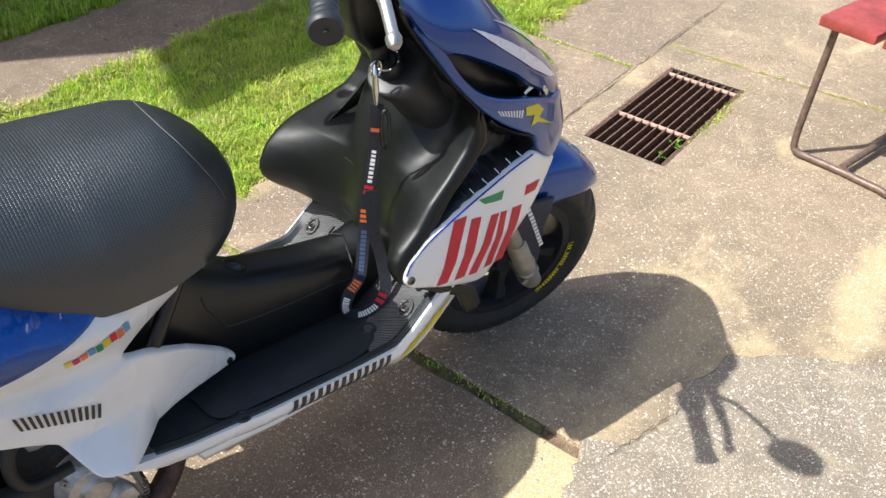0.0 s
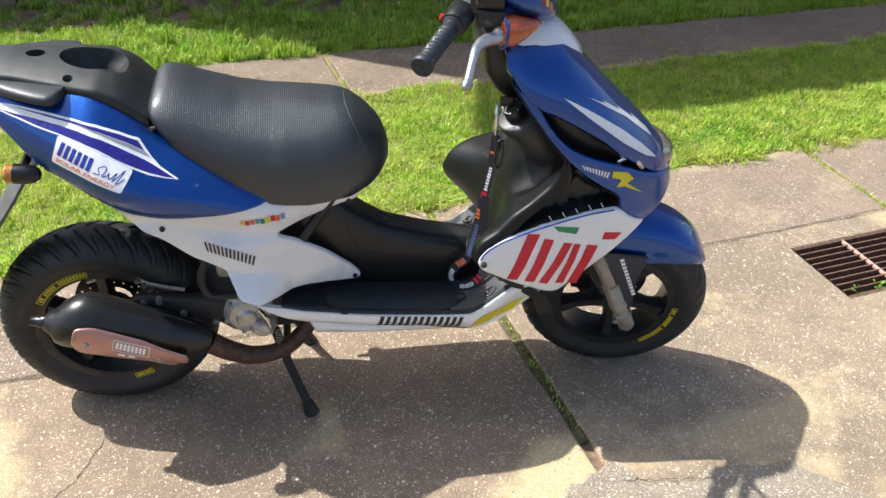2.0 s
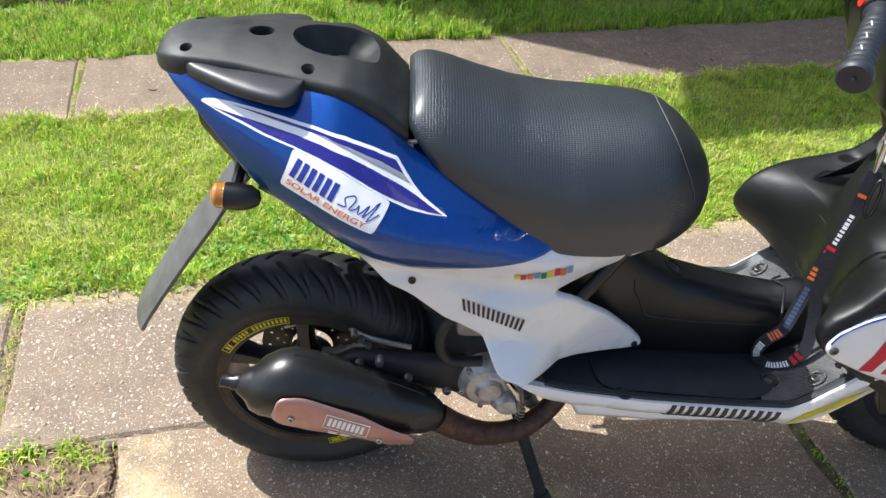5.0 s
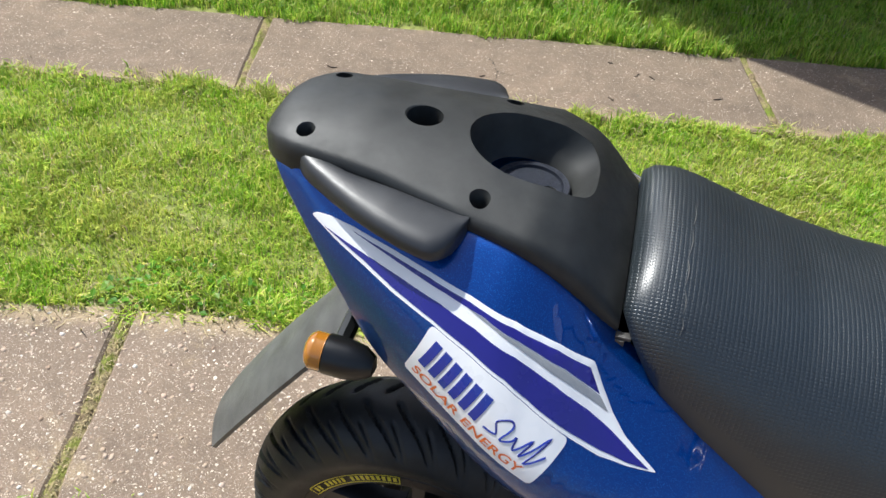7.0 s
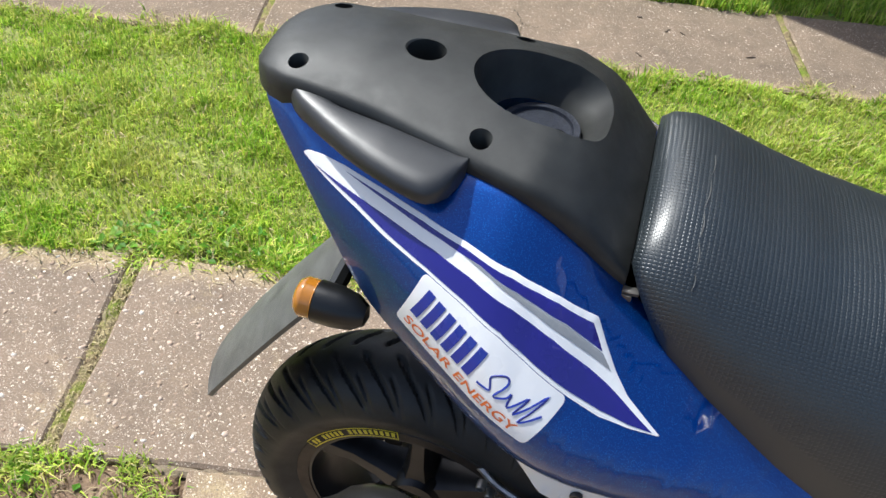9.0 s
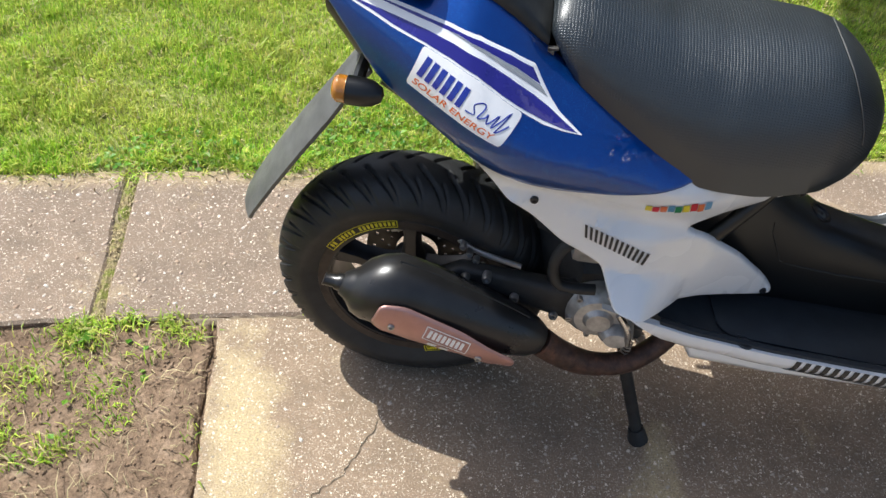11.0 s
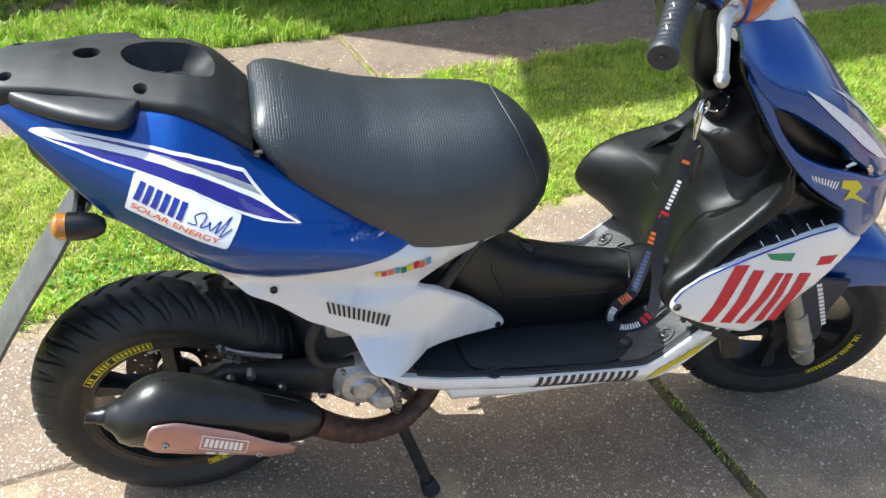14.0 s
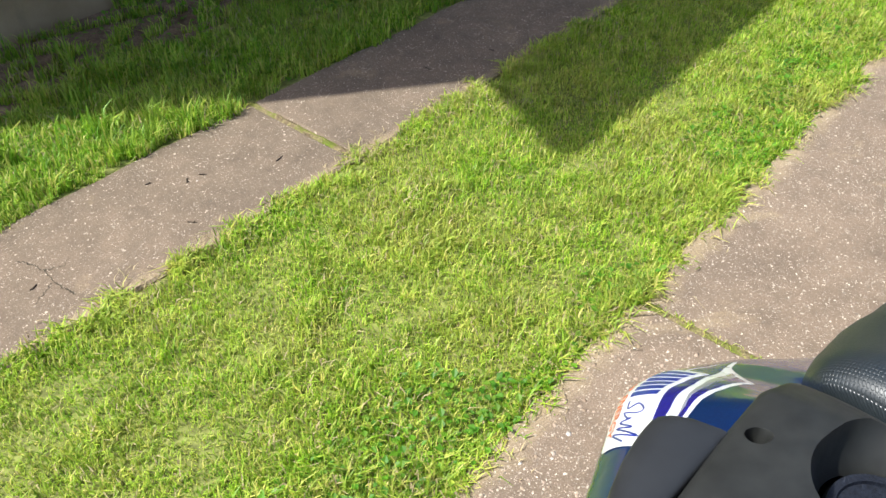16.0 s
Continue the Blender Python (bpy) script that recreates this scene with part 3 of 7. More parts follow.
MORTAR_DARK = plain("dark_crack_dirt", (0.08, 0.062, 0.04), 0.95, spread=0.5, scale=90)
for k, pts in enumerate(CRACKS):
    crack(pts, 60 + k, 0.0024 if k == 1 else 0.0013)
crack([(1.06, -0.685), (1.096, -0.693), (1.181, -0.721), (1.284, -0.751)], 70, 0.0012, 0.0082)

# strips of moss and crumbs in the joints
joints = thing("joint_filling", (0, 0, 0), "mossy crumbling mortar between the paving slabs", "paving joint", kind="structure")


def joint(u0, u1, v0, v1, mat, z=-0.008, seed=0):
    rng = random.Random(seed)
    bm = bmesh.new()
    along = u1 - u0 > v1 - v0
    n = max(3, int(max(u1 - u0, v1 - v0) / 0.02))
    rows = []
    for k in range(n + 1):
        t = k / n
        if along:
            u = u0 + (u1 - u0) * t
            row = [uv(u, v0 - 0.006, z - 0.006), uv(u, (v0 + v1) / 2 + rng.uniform(-0.004, 0.004), z + rng.uniform(-0.004, 0.005)), uv(u, v1 + 0.006, z - 0.006)]
        else:
            v = v0 + (v1 - v0) * t
            row = [uv(u0 - 0.006, v, z - 0.006), uv((u0 + u1) / 2 + rng.uniform(-0.004, 0.004), v, z + rng.uniform(-0.004, 0.005)), uv(u1 + 0.006, v, z - 0.006)]
        rows.append(row)
    part("joint", skin(rows, closed=False, cap=False, bm=bm), mat, joints)


for u in (-2.38, -0.66, 1.033, 2.7225, 4.51):
    wide = 0.013
    joint(u - wide, u + wide, 0.1, 0.62, MOSS, -0.002, int(u * 10))
joint(1.03, 1.062, -0.54, 0.11, plain("dark_joint_moss", (0.1, 0.09, 0.035), 0.95, spread=0.7, scale=40, bump=0.9, bscale=200), -0.0045, 5)
joint(2.995, 3.015, -1.5, 0.11, MOSS, -0.003, 6)
joint(-0.5, 1.05, 0.104, 0.117, MORTAR, -0.0035, 7)
joint(1.05, 6.2, 0.104, 0.117, CONCRETE_WORN, 0.0, 8)
for u in (-2.37, -0.634, 1.031, 2.79, 4.51):
    joint(u - 0.011, u + 0.011, 1.53, 2.04, MOSS, -0.002, int(u * 10) + 1)

# drain grate over a pit
pit_bm = bmesh.new()
g0, g1, g2, g3 = GRATE
rings = [[uv(g0, g2, z), uv(g1, g2, z), uv(g1, g3, z), uv(g0, g3, z)] for z in (-0.002, -0.45)]
skin(rings, True, False, pit_bm)
pit_bm.faces.new([pit_bm.verts.new(p) for p in rings[1]])
solid("drain_pit", pit_bm, PIT, uv(2.5, -0.13), "dark square drain pit under the grate", "drain", kind="structure", smooth=False)
grate = thing("drain_grate", uv(2.49, -0.135), "rusty steel drain grate set into the concrete", "drain grate")
for k in range(10):
    v = g2 + 0.008 + k * (g3 - g2 - 0.016) / 9
    part("bar", block(g0 + 0.004, g1 - 0.004, v - 0.0028, v + 0.0028, -0.034, -0.002, 0.001, m=TURN_PAVE), GRATE_STEEL, grate, smooth=False)
for u in (2.385, 2.775):
    part("cross_rod", tube([uv(u, g2 + 0.003, -0.009), uv(u, g3 - 0.003, -0.009)], 0.008, 8, straight=True), GRATE_ROD, grate)
for v in (g2, g3):
    part("frame_rail", block(g0 - 0.004, g1 + 0.004, v - 0.004, v + 0.004, -0.045, -0.001, 0.001, m=TURN_PAVE), GRATE_STEEL, grate, smooth=False)

# house behind the lawn
EAVE_V, EAVE_Z, PITCH = 2.68, 3.66, 0.6
GABLE_U, CORNER_U = -0.65, -0.34
solid("house_wall", block(CORNER_U, 9, 3.06, 3.36, -0.05, 3.76, 0.01, m=TURN_PAVE), PLASTER, uv(4, 3.2), "stained beige plaster house wall", "wall", kind="structure", smooth=False)
solid("low_wall", block(-9, CORNER_U - 0.01, 3.06, 3.26, -0.05, 1.05, 0.01, m=TURN_PAVE), PLASTER, uv(-4, 3.2), "low stained beige plaster garden wall", "wall", kind="structure", smooth=False)
roof_bm = skin([[uv(u, v, EAVE_Z + (v - EAVE_V) * PITCH + d) for v, d in ((EAVE_V, -0.1), (EAVE_V, 0), (6.4, 0), (6.4, -0.1))] for u in (GABLE_U, 9.4)])
solid("house_roof", roof_bm, ROOF, uv(4, 4, 4), "red tiled roof with an overhanging eave", "roof", kind="structure", smooth=False)
gable_bm = skin([[uv(u, v, z) for v, z in ((3.37, -0.05), (6.1, -0.05), (6.1, 5.6), (3.37, 3.96))] for u in (CORNER_U, CORNER_U + 0.28)])
solid("house_gable", gable_bm, PLASTER, uv(-0.2, 5), "beige plaster gable wall of the house", "wall", kind="structure", smooth=False)
solid("house_back", block(-0.05, 9, 5.9, 6.1, -0.05, 5.5, 0, m=TURN_PAVE), PLASTER, uv(4, 6), "beige plaster rear wall of the house", "wall", kind="structure", smooth=False)

# ---- the scooter; x forward, y to its left ----
scooter = thing("scooter", (0.6, 0, 0), "blue and white sports scooter with black seat on its stand", "motor scooter")


def even_span(v, xs, ys, reach=0.045):
    """Interpolation with its corners rounded off."""
    return sum(span(v + reach * k / 3, xs, ys) for k in range(-3, 4)) / 7


TAIL_X = (-0.2, -0.185, -0.155, -0.067, 0.016, 0.072, 0.117, 0.143, 0.17, 0.2, 0.244, 0.313, 0.394)
TAIL_EDGE = (0.885, 0.886, 0.887, 0.886, 0.882, 0.874, 0.848, 0.826, 0.805, 0.785, 0.757, 0.715, 0.68)
TAIL_HALF = (0.03, 0.048, 0.069, 0.082, 0.101, 0.112, 0.113, 0.111, 0.108, 0.125, 0.135, 0.14, 0.135)


def w_rear(x, z):
    """Half-width of the tail fairing: from the top cover's rim out to its widest line, then tucking in below."""
    big = even_span(x, (-0.24, -0.18, -0.12, 0, 0.06, 0.115, 0.2, 0.3, 0.4, 0.56), (0.04, 0.065, 0.113, 0.18, 0.214, 0.241, 0.23, 0.205, 0.176, 0.1))
    mid = span(x, (-0.2, 0.0, 0.12, 0.25, 0.4), (0.81, 0.762, 0.724, 0.69, 0.63))
    rim, half = even_span(x, TAIL_X, TAIL_EDGE, 0.015), even_span(x, TAIL_X, TAIL_HALF, 0.02)
    if z > mid:
        s = min(1.05, (z - mid) / max(0.03, rim - mid))
        return max(0.02, big - (big - half) * s ** span(x, (-0.12, 0.0, 0.1, 0.2), (3.2, 2.4, 1.6, 1.5)))
    d = mid - z
    return max(0.02, big - even_span(x, (-0.1, 0.1), (4, 7.5)) * d * d)


def w_white(x, z):
    """Half-width of the white side panel with its flared scoop."""
    low = span(x, (0.07, 0.12, 0.18, 0.25, 0.35, 0.4, 0.45, 0.5, 0.57), (0.212, 0.212, 0.2, 0.19, 0.187, 0.168, 0.147, 0.125, 0.098))
    flare = span(x, (0.22, 0.27, 0.36, 0.425), (0, 1, 1, 0))
    low += 1.0 * max(0, span(x, (0.25, 0.43), (0.503, 0.475)) - z) * flare
    k = min(1, max(0, (z - span(x, (0.2, 0.3), (0.62, 0.56))) / 0.045))
    return (1 - k) * low + k * w_rear(x, z)


def w_front(x, z):
    """Half-width of the front fairing, rounding in to the nose."""
    nose = span(z, (0.35, 0.45, 0.5, 0.6, 0.67, 0.75, 0.85, 0.95, 1.02), (1.27, 1.29, 1.31, 1.335, 1.315, 1.27, 1.17, 1.06, 1.0))
    wide = span(z, (0.4, 0.5, 0.65, 0.8, 0.98), (0.2, 0.212, 0.198, 0.18, 0.165))
    s = min(1, max(0, (x - 0.83) / (nose - 0.83)))
    return wide * (1 - s ** 2.6) ** (1 / 2.6)


MAT_EDGE = ((0.3, 0.333, 0.449, 0.583, 0.747, 0.838, 0.871, 0.919, 0.97), (0.43, 0.42, 0.39, 0.371, 0.358, 0.356, 0.381, 0.422, 0.46))


def w_sill(x, z):
    edge = span(x, *MAT_EDGE)
    d = edge - z
    return span(x, (0.3, 0.4, 0.9, 1.02), (0.196, 0.194, 0.194, 0.188)) + even_span(d, (-0.02, 0.0, 0.01, 0.022, 0.036, 0.05, 0.07, 0.1), (-0.004, 0, 0.005, 0.006, *(k * span(x, (0.72, 0.86), (1, 0.25)) for k in (0.0, -0.018, -0.045, -0.06))), 0.006)


HOOD_TOP = ((0.86, 0.93, 1.0, 1.05, 1.1, 1.15, 1.2, 1.26, 1.31), (1.0, 0.998, 0.975, 0.937, 0.89, 0.843, 0.8, 0.744, 0.69))
HOOD_LOW = ((0.864, 0.9, 0.938, 0.973, 1.025, 1.091, 1.137, 1.234, 1.276, 1.31), (0.95, 0.898, 0.866, 0.853, 0.825, 0.785, 0.748, 0.688, 0.674, 0.672))
HOOD_HALF = ((0.86, 0.95, 1.03, 1.114, 1.18, 1.234, 1.276, 1.31), (0.168, 0.177, 0.175, 0.165, 0.148, 0.128, 0.1, 0.045))


def w_hood(x, z):
    top, low, half = span(x, *HOOD_TOP), span(x, *HOOD_LOW), span(x, *HOOD_HALF)
    s = min(1, max(0, (z - low) / (top - low)))
    return half * max(0.0, 1 - s ** 2.1) ** (1 / 2.1)


# wheels
def tyre_mesh(centre, radius, half, rim_r, grooves):
    n_around, prof = 680, []
    for k in range(57):
        a = math.pi * k / 56
        y = -half * math.cos(a) * (1 - 0.05 * math.sin(a) ** 8)
        r = rim_r + (radius - rim_r) * math.sin(a) ** 0.62 if 0 < k < 56 else rim_r
        prof.append((r, y * (0.8 + 0.2 * min(1, (r - rim_r) / 0.03))))
    rings = []
    for r, y in prof:
        ring = []
        for i in range(n_around):
            t = i / n_around
            rr = r
            across = abs(y) / half
            if r > radius - 0.045 and across > 0.08:
                ph = abs((t * grooves + 1.5 * across ** 1.25 + (0.5 if y > 0 else 0)) % 1 - 0.5)
                fade = min(1, (across - 0.08) / 0.06) * min(1, max(0, (0.95 - across) / 0.08))
                rr -= 0.005 * fade * min(1, max(0, (0.115 - ph) / 0.05))
                ph2 = abs((t * grooves + 0.5 + 1.1 * across) % 1 - 0.5)
                fade = min(1, max(0, (across - 0.45) / 0.08)) * min(1, max(0, (0.98 - across) / 0.06))
                rr -= 0.003 * fade * min(1, max(0, (0.08 - ph2) / 0.045))
            ang = 2 * math.pi * t
            ring.append(Vector(centre) + Vector((math.cos(ang) * rr, y, math.sin(ang) * rr)))
        rings.append(ring)
    return skin(rings, True, False)


def rim_mesh(centre, r, half):
    c = Vector(centre)
    bm = bmesh.new()
    lathe(((r - 0.022, -half), (r + 0.004, -half), (r + 0.006, -half + 0.006), (r - 0.008, -half + 0.012), (r - 0.014, 0), (r - 0.008, half - 0.012), (r + 0.006, half - 0.006),
           (r + 0.004, half), (r - 0.022, half), (r - 0.028, half * 0.5), (r - 0.028, -half * 0.5), (r - 0.022, -half)), c, (0, 1, 0), 64, bm)
    return bm


def hub_mesh(centre):
    return lathe(((0.0, -0.045), (0.03, -0.045), (0.04, -0.03), (0.042, 0.03), (0.03, 0.045), (0.0, 0.0449)), centre, (0, 1, 0), 32)


def spoke_mesh(centre, r, a):
    c = Vector(centre)
    d, s = Vector((math.cos(a), 0, math.sin(a))), Vector((-math.sin(a), 0, math.cos(a)))
    rings = []
    for q, wide, deep in ((0.03, 0.024, 0.03), (0.06, 0.016, 0.024), (0.1, 0.014, 0.02), (r - 0.02, 0.022, 0.026)):
        rings.append([c + d * q + s * wide * u + Vector((0, deep * v - 0.008, 0)) for u, v in ((-1, -0.5), (-0.6, -1), (0.6, -1), (1, -0.5), (1, 0.6), (-1, 0.6))])
    return skin(rings)


def arc_band(centre, r0, r1, a0, a1, y, n=14, bulge=0.0):
    """A flat band on a wheel's side, from angle a0 to a1."""
    bm = bmesh.new()
    rows = []
    for k in range(n + 1):
        a = radians(a0 + (a1 - a0) * k / n)
        rows.append([Vector((centre[0] + math.cos(a) * r, y + (bulge if i == 1 else 0), centre[2] + math.sin(a) * r)) for i, r in enumerate((r0, r1))])
    return skin(rows, closed=False, cap=False, bm=bm)


REAR, FRONT = (-0.012, 0, 0.25), (1.254, 0, 0.243)
# the front wheel is turned a little to the right about the raked steering axis
STEER = Matrix.Translation((1.259, 0, 0.2435)) @ Matrix.Rotation(-0.24, 4, Vector((-0.523, 0, 0.852))) @ Matrix.Translation((-1.254, 0, -0.243))


def wheel(name, centre, radius, half, rim_r, spokes, phase, grooves, marks, label):
    hub = part(name, hub_mesh(centre), RIM, scooter, label)
    part("rim", rim_mesh(centre, rim_r, half * 0.78), RIM, hub, "black painted rim")
    for k in range(spokes):
        part("spoke", spoke_mesh(centre, rim_r, phase + 2 * math.pi * k / spokes), RIM, hub, "black cast spoke")
    part("tyre", tyre_mesh(centre, radius, half, rim_r - 0.002, grooves), RUBBER, hub, "black rubber road tyre with slanted grooves", angle=30)
    for a0, a1 in marks:
        # yellow outline with small bars in place of the tyre's writing
        r0 = rim_r - (0.013 if half > 0.065 else 0.007)
        y_mark = -(half * 0.8 + 0.0035)
        n = 18
        for q0, q1, u0, u1 in ((r0, r0 + 0.0018, a0, a1), (r0 + 0.0142, r0 + 0.0156, a0, a1), (r0, r0 + 0.0156, a0, a0 + 0.6), (r0, r0 + 0.0156, a1 - 0.6, a1)):
            part("tyre_mark", arc_band(centre, q0, q1, u0, u1, y_mark, 10), DECAL_YELLOW, hub, "yellow outline")
        for k in range(n):
            u = a0 + 1.6 + (a1 - a0 - 3.2) * k / n
            if k in (9, 15):
                continue
            part("tyre_mark", arc_band(centre, r0 + 0.0035, r0 + 0.0122, u, u + (a1 - a0) / n * 0.58, y_mark, 2), DECAL_YELLOW, hub, "small yellow bar")
    return hub


rear_wheel = wheel("rear_wheel", REAR, 0.252, 0.07, 0.168, 5, radians(92), 34, ((98, 150), (283, 300)), "black five-spoke alloy rear wheel")
part("rim_lip", lathe(((0.15, -0.056), (0.166, -0.0575), (0.171, -0.052), (0.168, -0.046), (0.15, -0.05), (0.15, -0.056)), REAR, (0, 1, 0), 64), RIM_DUSTY, rear_wheel, "brown dusty rim lip")
front_wheel = wheel("front_wheel", FRONT, 0.244, 0.058, 0.162, 5, radians(-14), 30, ((306, 361),), "black five-spoke alloy front wheel")
for centre, hub, side in ((REAR, rear_wheel, 0.05), (FRONT, front_wheel, 0.055)):
    disc = bmesh.new()
    at = Vector(centre) + Vector((0, side, 0))
    radii = (0.04, 0.052, 0.057, 0.066, 0.071, 0.08, 0.085, 0.097)
    grid = [[disc.verts.new(at + Vector((r * math.cos(a), -0.002, r * math.sin(a)))) for a in (2 * math.pi * k / 80 for k in range(80))] for r in radii]
    for i in range(len(radii) - 1):
        for k in range(80):
            # rows of drilled holes
            if i in (1, 3, 5) and (k + i) % 5 == 0:
                continue
            disc.faces.new((grid[i][k], grid[i][(k + 1) % 80], grid[i + 1][(k + 1) % 80], grid[i + 1][k]))
    outer = disc.faces[:]
    deep = {v: disc.verts.new(v.co + Vector((0, 0.004, 0))) for v in disc.verts[:]}
    for e in [e for e in disc.edges if e.is_boundary]:
        a, b = e.verts
        disc.faces.new((a, b, deep[b], deep[a]))
    for g in outer:
        disc.faces.new([deep[v] for v in reversed(g.verts)])
    part("brake_disc", disc, DISC, hub, "dark drilled brake disc", smooth=False)


# seat
def seat_ring(x, top, low, half, n=28, power=2.5):
    ring = []
    for k in range(n + 1):
        a = math.pi * k / n
        c, s = math.cos(a), math.sin(a)
        y = half * math.copysign(abs(c) ** (2 / power), c) * (1.0 + 0.09 * min(1, max(0, (x - 0.2) / 0.15)) if c > 0 else 1.0)
        ring.append(Vector((x, y, low + (top - low) * abs(s) ** (2 / power))))
    for f in (-0.85, -0.4, 0.0, 0.4, 0.85):
        ring.append(Vector((x, half * f, low - 0.012)))
    return ring


rings = []
for x in np.linspace(0.164, 0.634, 48):
    top = span(x, (0.16, 0.17, 0.19, 0.22, 0.27, 0.33, 0.4, 0.47, 0.53, 0.56, 0.59, 0.615, 0.63, 0.636), (0.845, 0.864, 0.873, 0.868, 0.85, 0.833, 0.825, 0.823, 0.82, 0.812, 0.79, 0.762, 0.735, 0.713))
    low = span(x, (0.16, 0.19, 0.24, 0.33, 0.39, 0.47, 0.56, 0.6, 0.636), (0.835, 0.793, 0.742, 0.685, 0.652, 0.643, 0.65, 0.665, 0.70))
    half = span(x, (0.16, 0.17, 0.2, 0.25, 0.33, 0.42, 0.5, 0.55, 0.59, 0.615, 0.63, 0.636), (0.1, 0.118, 0.136, 0.15, 0.162, 0.166, 0.155, 0.14, 0.112, 0.085, 0.055, 0.03))
    rings.append(seat_ring(x + 0.012 * max(0, (x - 0.5) / 0.13), top, low, half))
seat = part("seat", skin(rings), SEAT, scooter, "black embossed vinyl saddle with a rounded nose", angle=60)
seam = []
for k in range(17):
    a = math.pi * (0.1 + 0.8 * k / 16)
    x = 0.548 + 0.05 * (abs(math.cos(a))) ** 2
    top = span(x, (0.53, 0.56, 0.59, 0.615, 0.63), (0.82, 0.812, 0.79, 0.762, 0.735))
    low = span(x, (0.47, 0.56, 0.6), (0.643, 0.65, 0.665))
    half = span(x, (0.5, 0.55, 0.59, 0.615), (0.155, 0.14, 0.112, 0.085))
    c, s = math.cos(a), math.sin(a)
    seam.append((x + 0.012 * max(0, (x - 0.5) / 0.13), half * math.copysign(abs(c) ** 0.8, c) * 1.004 , low + (top - low) * s ** 0.8 + 0.0012))
part("seam", tube(seam, 0.0009, 6, 3), GREY_PLASTIC, seat, "grey stitched seam")

scuff = [(0.212, 0.016, 0.8695), (0.211, -0.02, 0.8695), (0.209, -0.06, 0.8655), (0.2095, -0.088, 0.856), (0.212, -0.11, 0.842), (0.2125, -0.123, 0.83)]
for a, b in zip(scuff, scuff[1:]):
    a, b = Vector(a), Vector(b)
    part("scuff", tube([a.lerp(b, 0.08) + Vector((0, 0, 0.0002)), a.lerp(b, 0.5) + Vector((0.0015, 0, 0.0005)), a.lerp(b, 0.92) + Vector((0, 0, 0.0002))], (0.0002, 0.0006, 0.0002), 5), GREY_PLASTIC, seat, "pale grey scratch across the saddle")

# tail: black top cover with cup hollow, holes and grab pads
rings = []
for x in np.linspace(-0.197, 0.163, 44):
    top = span(x, (-0.197, -0.19, -0.18, -0.16, -0.1, 0.03, 0.08, 0.105, 0.125, 0.145, 0.163), (0.893, 0.904, 0.911, 0.916, 0.919, 0.913, 0.907, 0.898, 0.881, 0.856, 0.834))
    edge = span(x, TAIL_X, TAIL_EDGE)
    half = span(x, (-0.197, -0.193, -0.185, -0.172, -0.155, -0.067, 0.016, 0.072, 0.117, 0.143, 0.166), (0.03, 0.04, 0.052, 0.064, 0.073, 0.085, 0.104, 0.115, 0.116, 0.114, 0.111))
    shoulder = edge + (top - edge) * span(x, (-0.19, -0.15, 0.03, 0.1, 0.14), (0.55, 0.6, 0.35, 0.45, 0.5))
    side_run = []
    for fr in (1.0, 0.999, 0.994, 0.982, 0.962, 0.935, 0.9, 0.84, 0.76, 0.66, 0.54, 0.4, 0.26, 0.13):
        z = top - (top - shoulder) * min(1, fr / 0.94) ** 2.2
        bend = max(0.0, (fr - 0.92) / 0.08)
        z -= (shoulder - edge) * (1 - math.sqrt(max(0.0, 1 - bend * bend))) * 0.92
        side_run.append((half * fr, z))
    ring = [Vector((x, half * 0.985, edge - 0.012))] + [Vector((x, y, z)) for y, z in side_run] + [Vector((x, 0, top))]
    ring += [Vector((x, -y, z)) for y, z in reversed(side_run)] + [Vector((x, -half * 0.985, edge - 0.012))]
    rings.append(ring)
rack = part("tail_cover", skin(rings), GRAIN, scooter, "grained black plastic tail top with screw holes and a cup hollow", angle=50)
cutters = []


def cutter(bm):
    bmesh.ops.translate(bm, vec=-HOME[scooter], verts=bm.verts[:])
    ob = new("cutter", finish(bm, "cutter", GRAIN))
    ob.location = HOME[scooter]
    cutters.append(ob)


for x, y, z, r in ((-0.148, -0.053, 0.911, 0.0082), (-0.148, 0.053, 0.911, 0.0082), (0.023, -0.085, 0.899, 0.0085), (0.023, 0.085, 0.899, 0.0085), (-0.05, 0.0, 0.918, 0.0175)):
    cutter(lathe(((0.0, -0.03), (r * 0.9, -0.03), (r, 0.0), (r * 1.25, 0.004), (r * 1.5, 0.03), (0.0, 0.03)), (x, y, z - 0.002), (0, 0, 1), 24))
cup = bmesh.new()
rings = []
# upright behind, a broad ramp in front
for z, x0, x1, half, square in ((0.858, 0.021, 0.097, 0.038, 2.0), (0.865, 0.018, 0.1, 0.041, 2.0), (0.874, 0.01, 0.108, 0.045, 2.4), (0.886, 0.004, 0.119, 0.049, 3.0), (0.9, 0.0, 0.127, 0.052, 3.6), (0.91, -0.004, 0.132, 0.055, 3.6), (0.935, -0.014, 0.142, 0.064, 3.6)):
    ring = []
    for k in range(44):
        a = 2 * math.pi * k / 44
        c, sn = math.cos(a), math.sin(a)
        q = square if c > 0 else 2.0
        mid_x = 0.058
        ring.append(Vector((mid_x + ((x1 - mid_x) if c > 0 else (mid_x - x0)) * math.copysign(abs(c) ** (2 / q), c), half * math.copysign(abs(sn) ** (2 / q), sn), z)))
    rings.append(ring)
cutter(skin(rings, bm=cup))
bpy.context.view_layer.update()
cut(rack, cutters)
for p in rack.data.polygons:
    p.use_smooth = True
rack.data.set_sharp_from_angle(angle=radians(38))
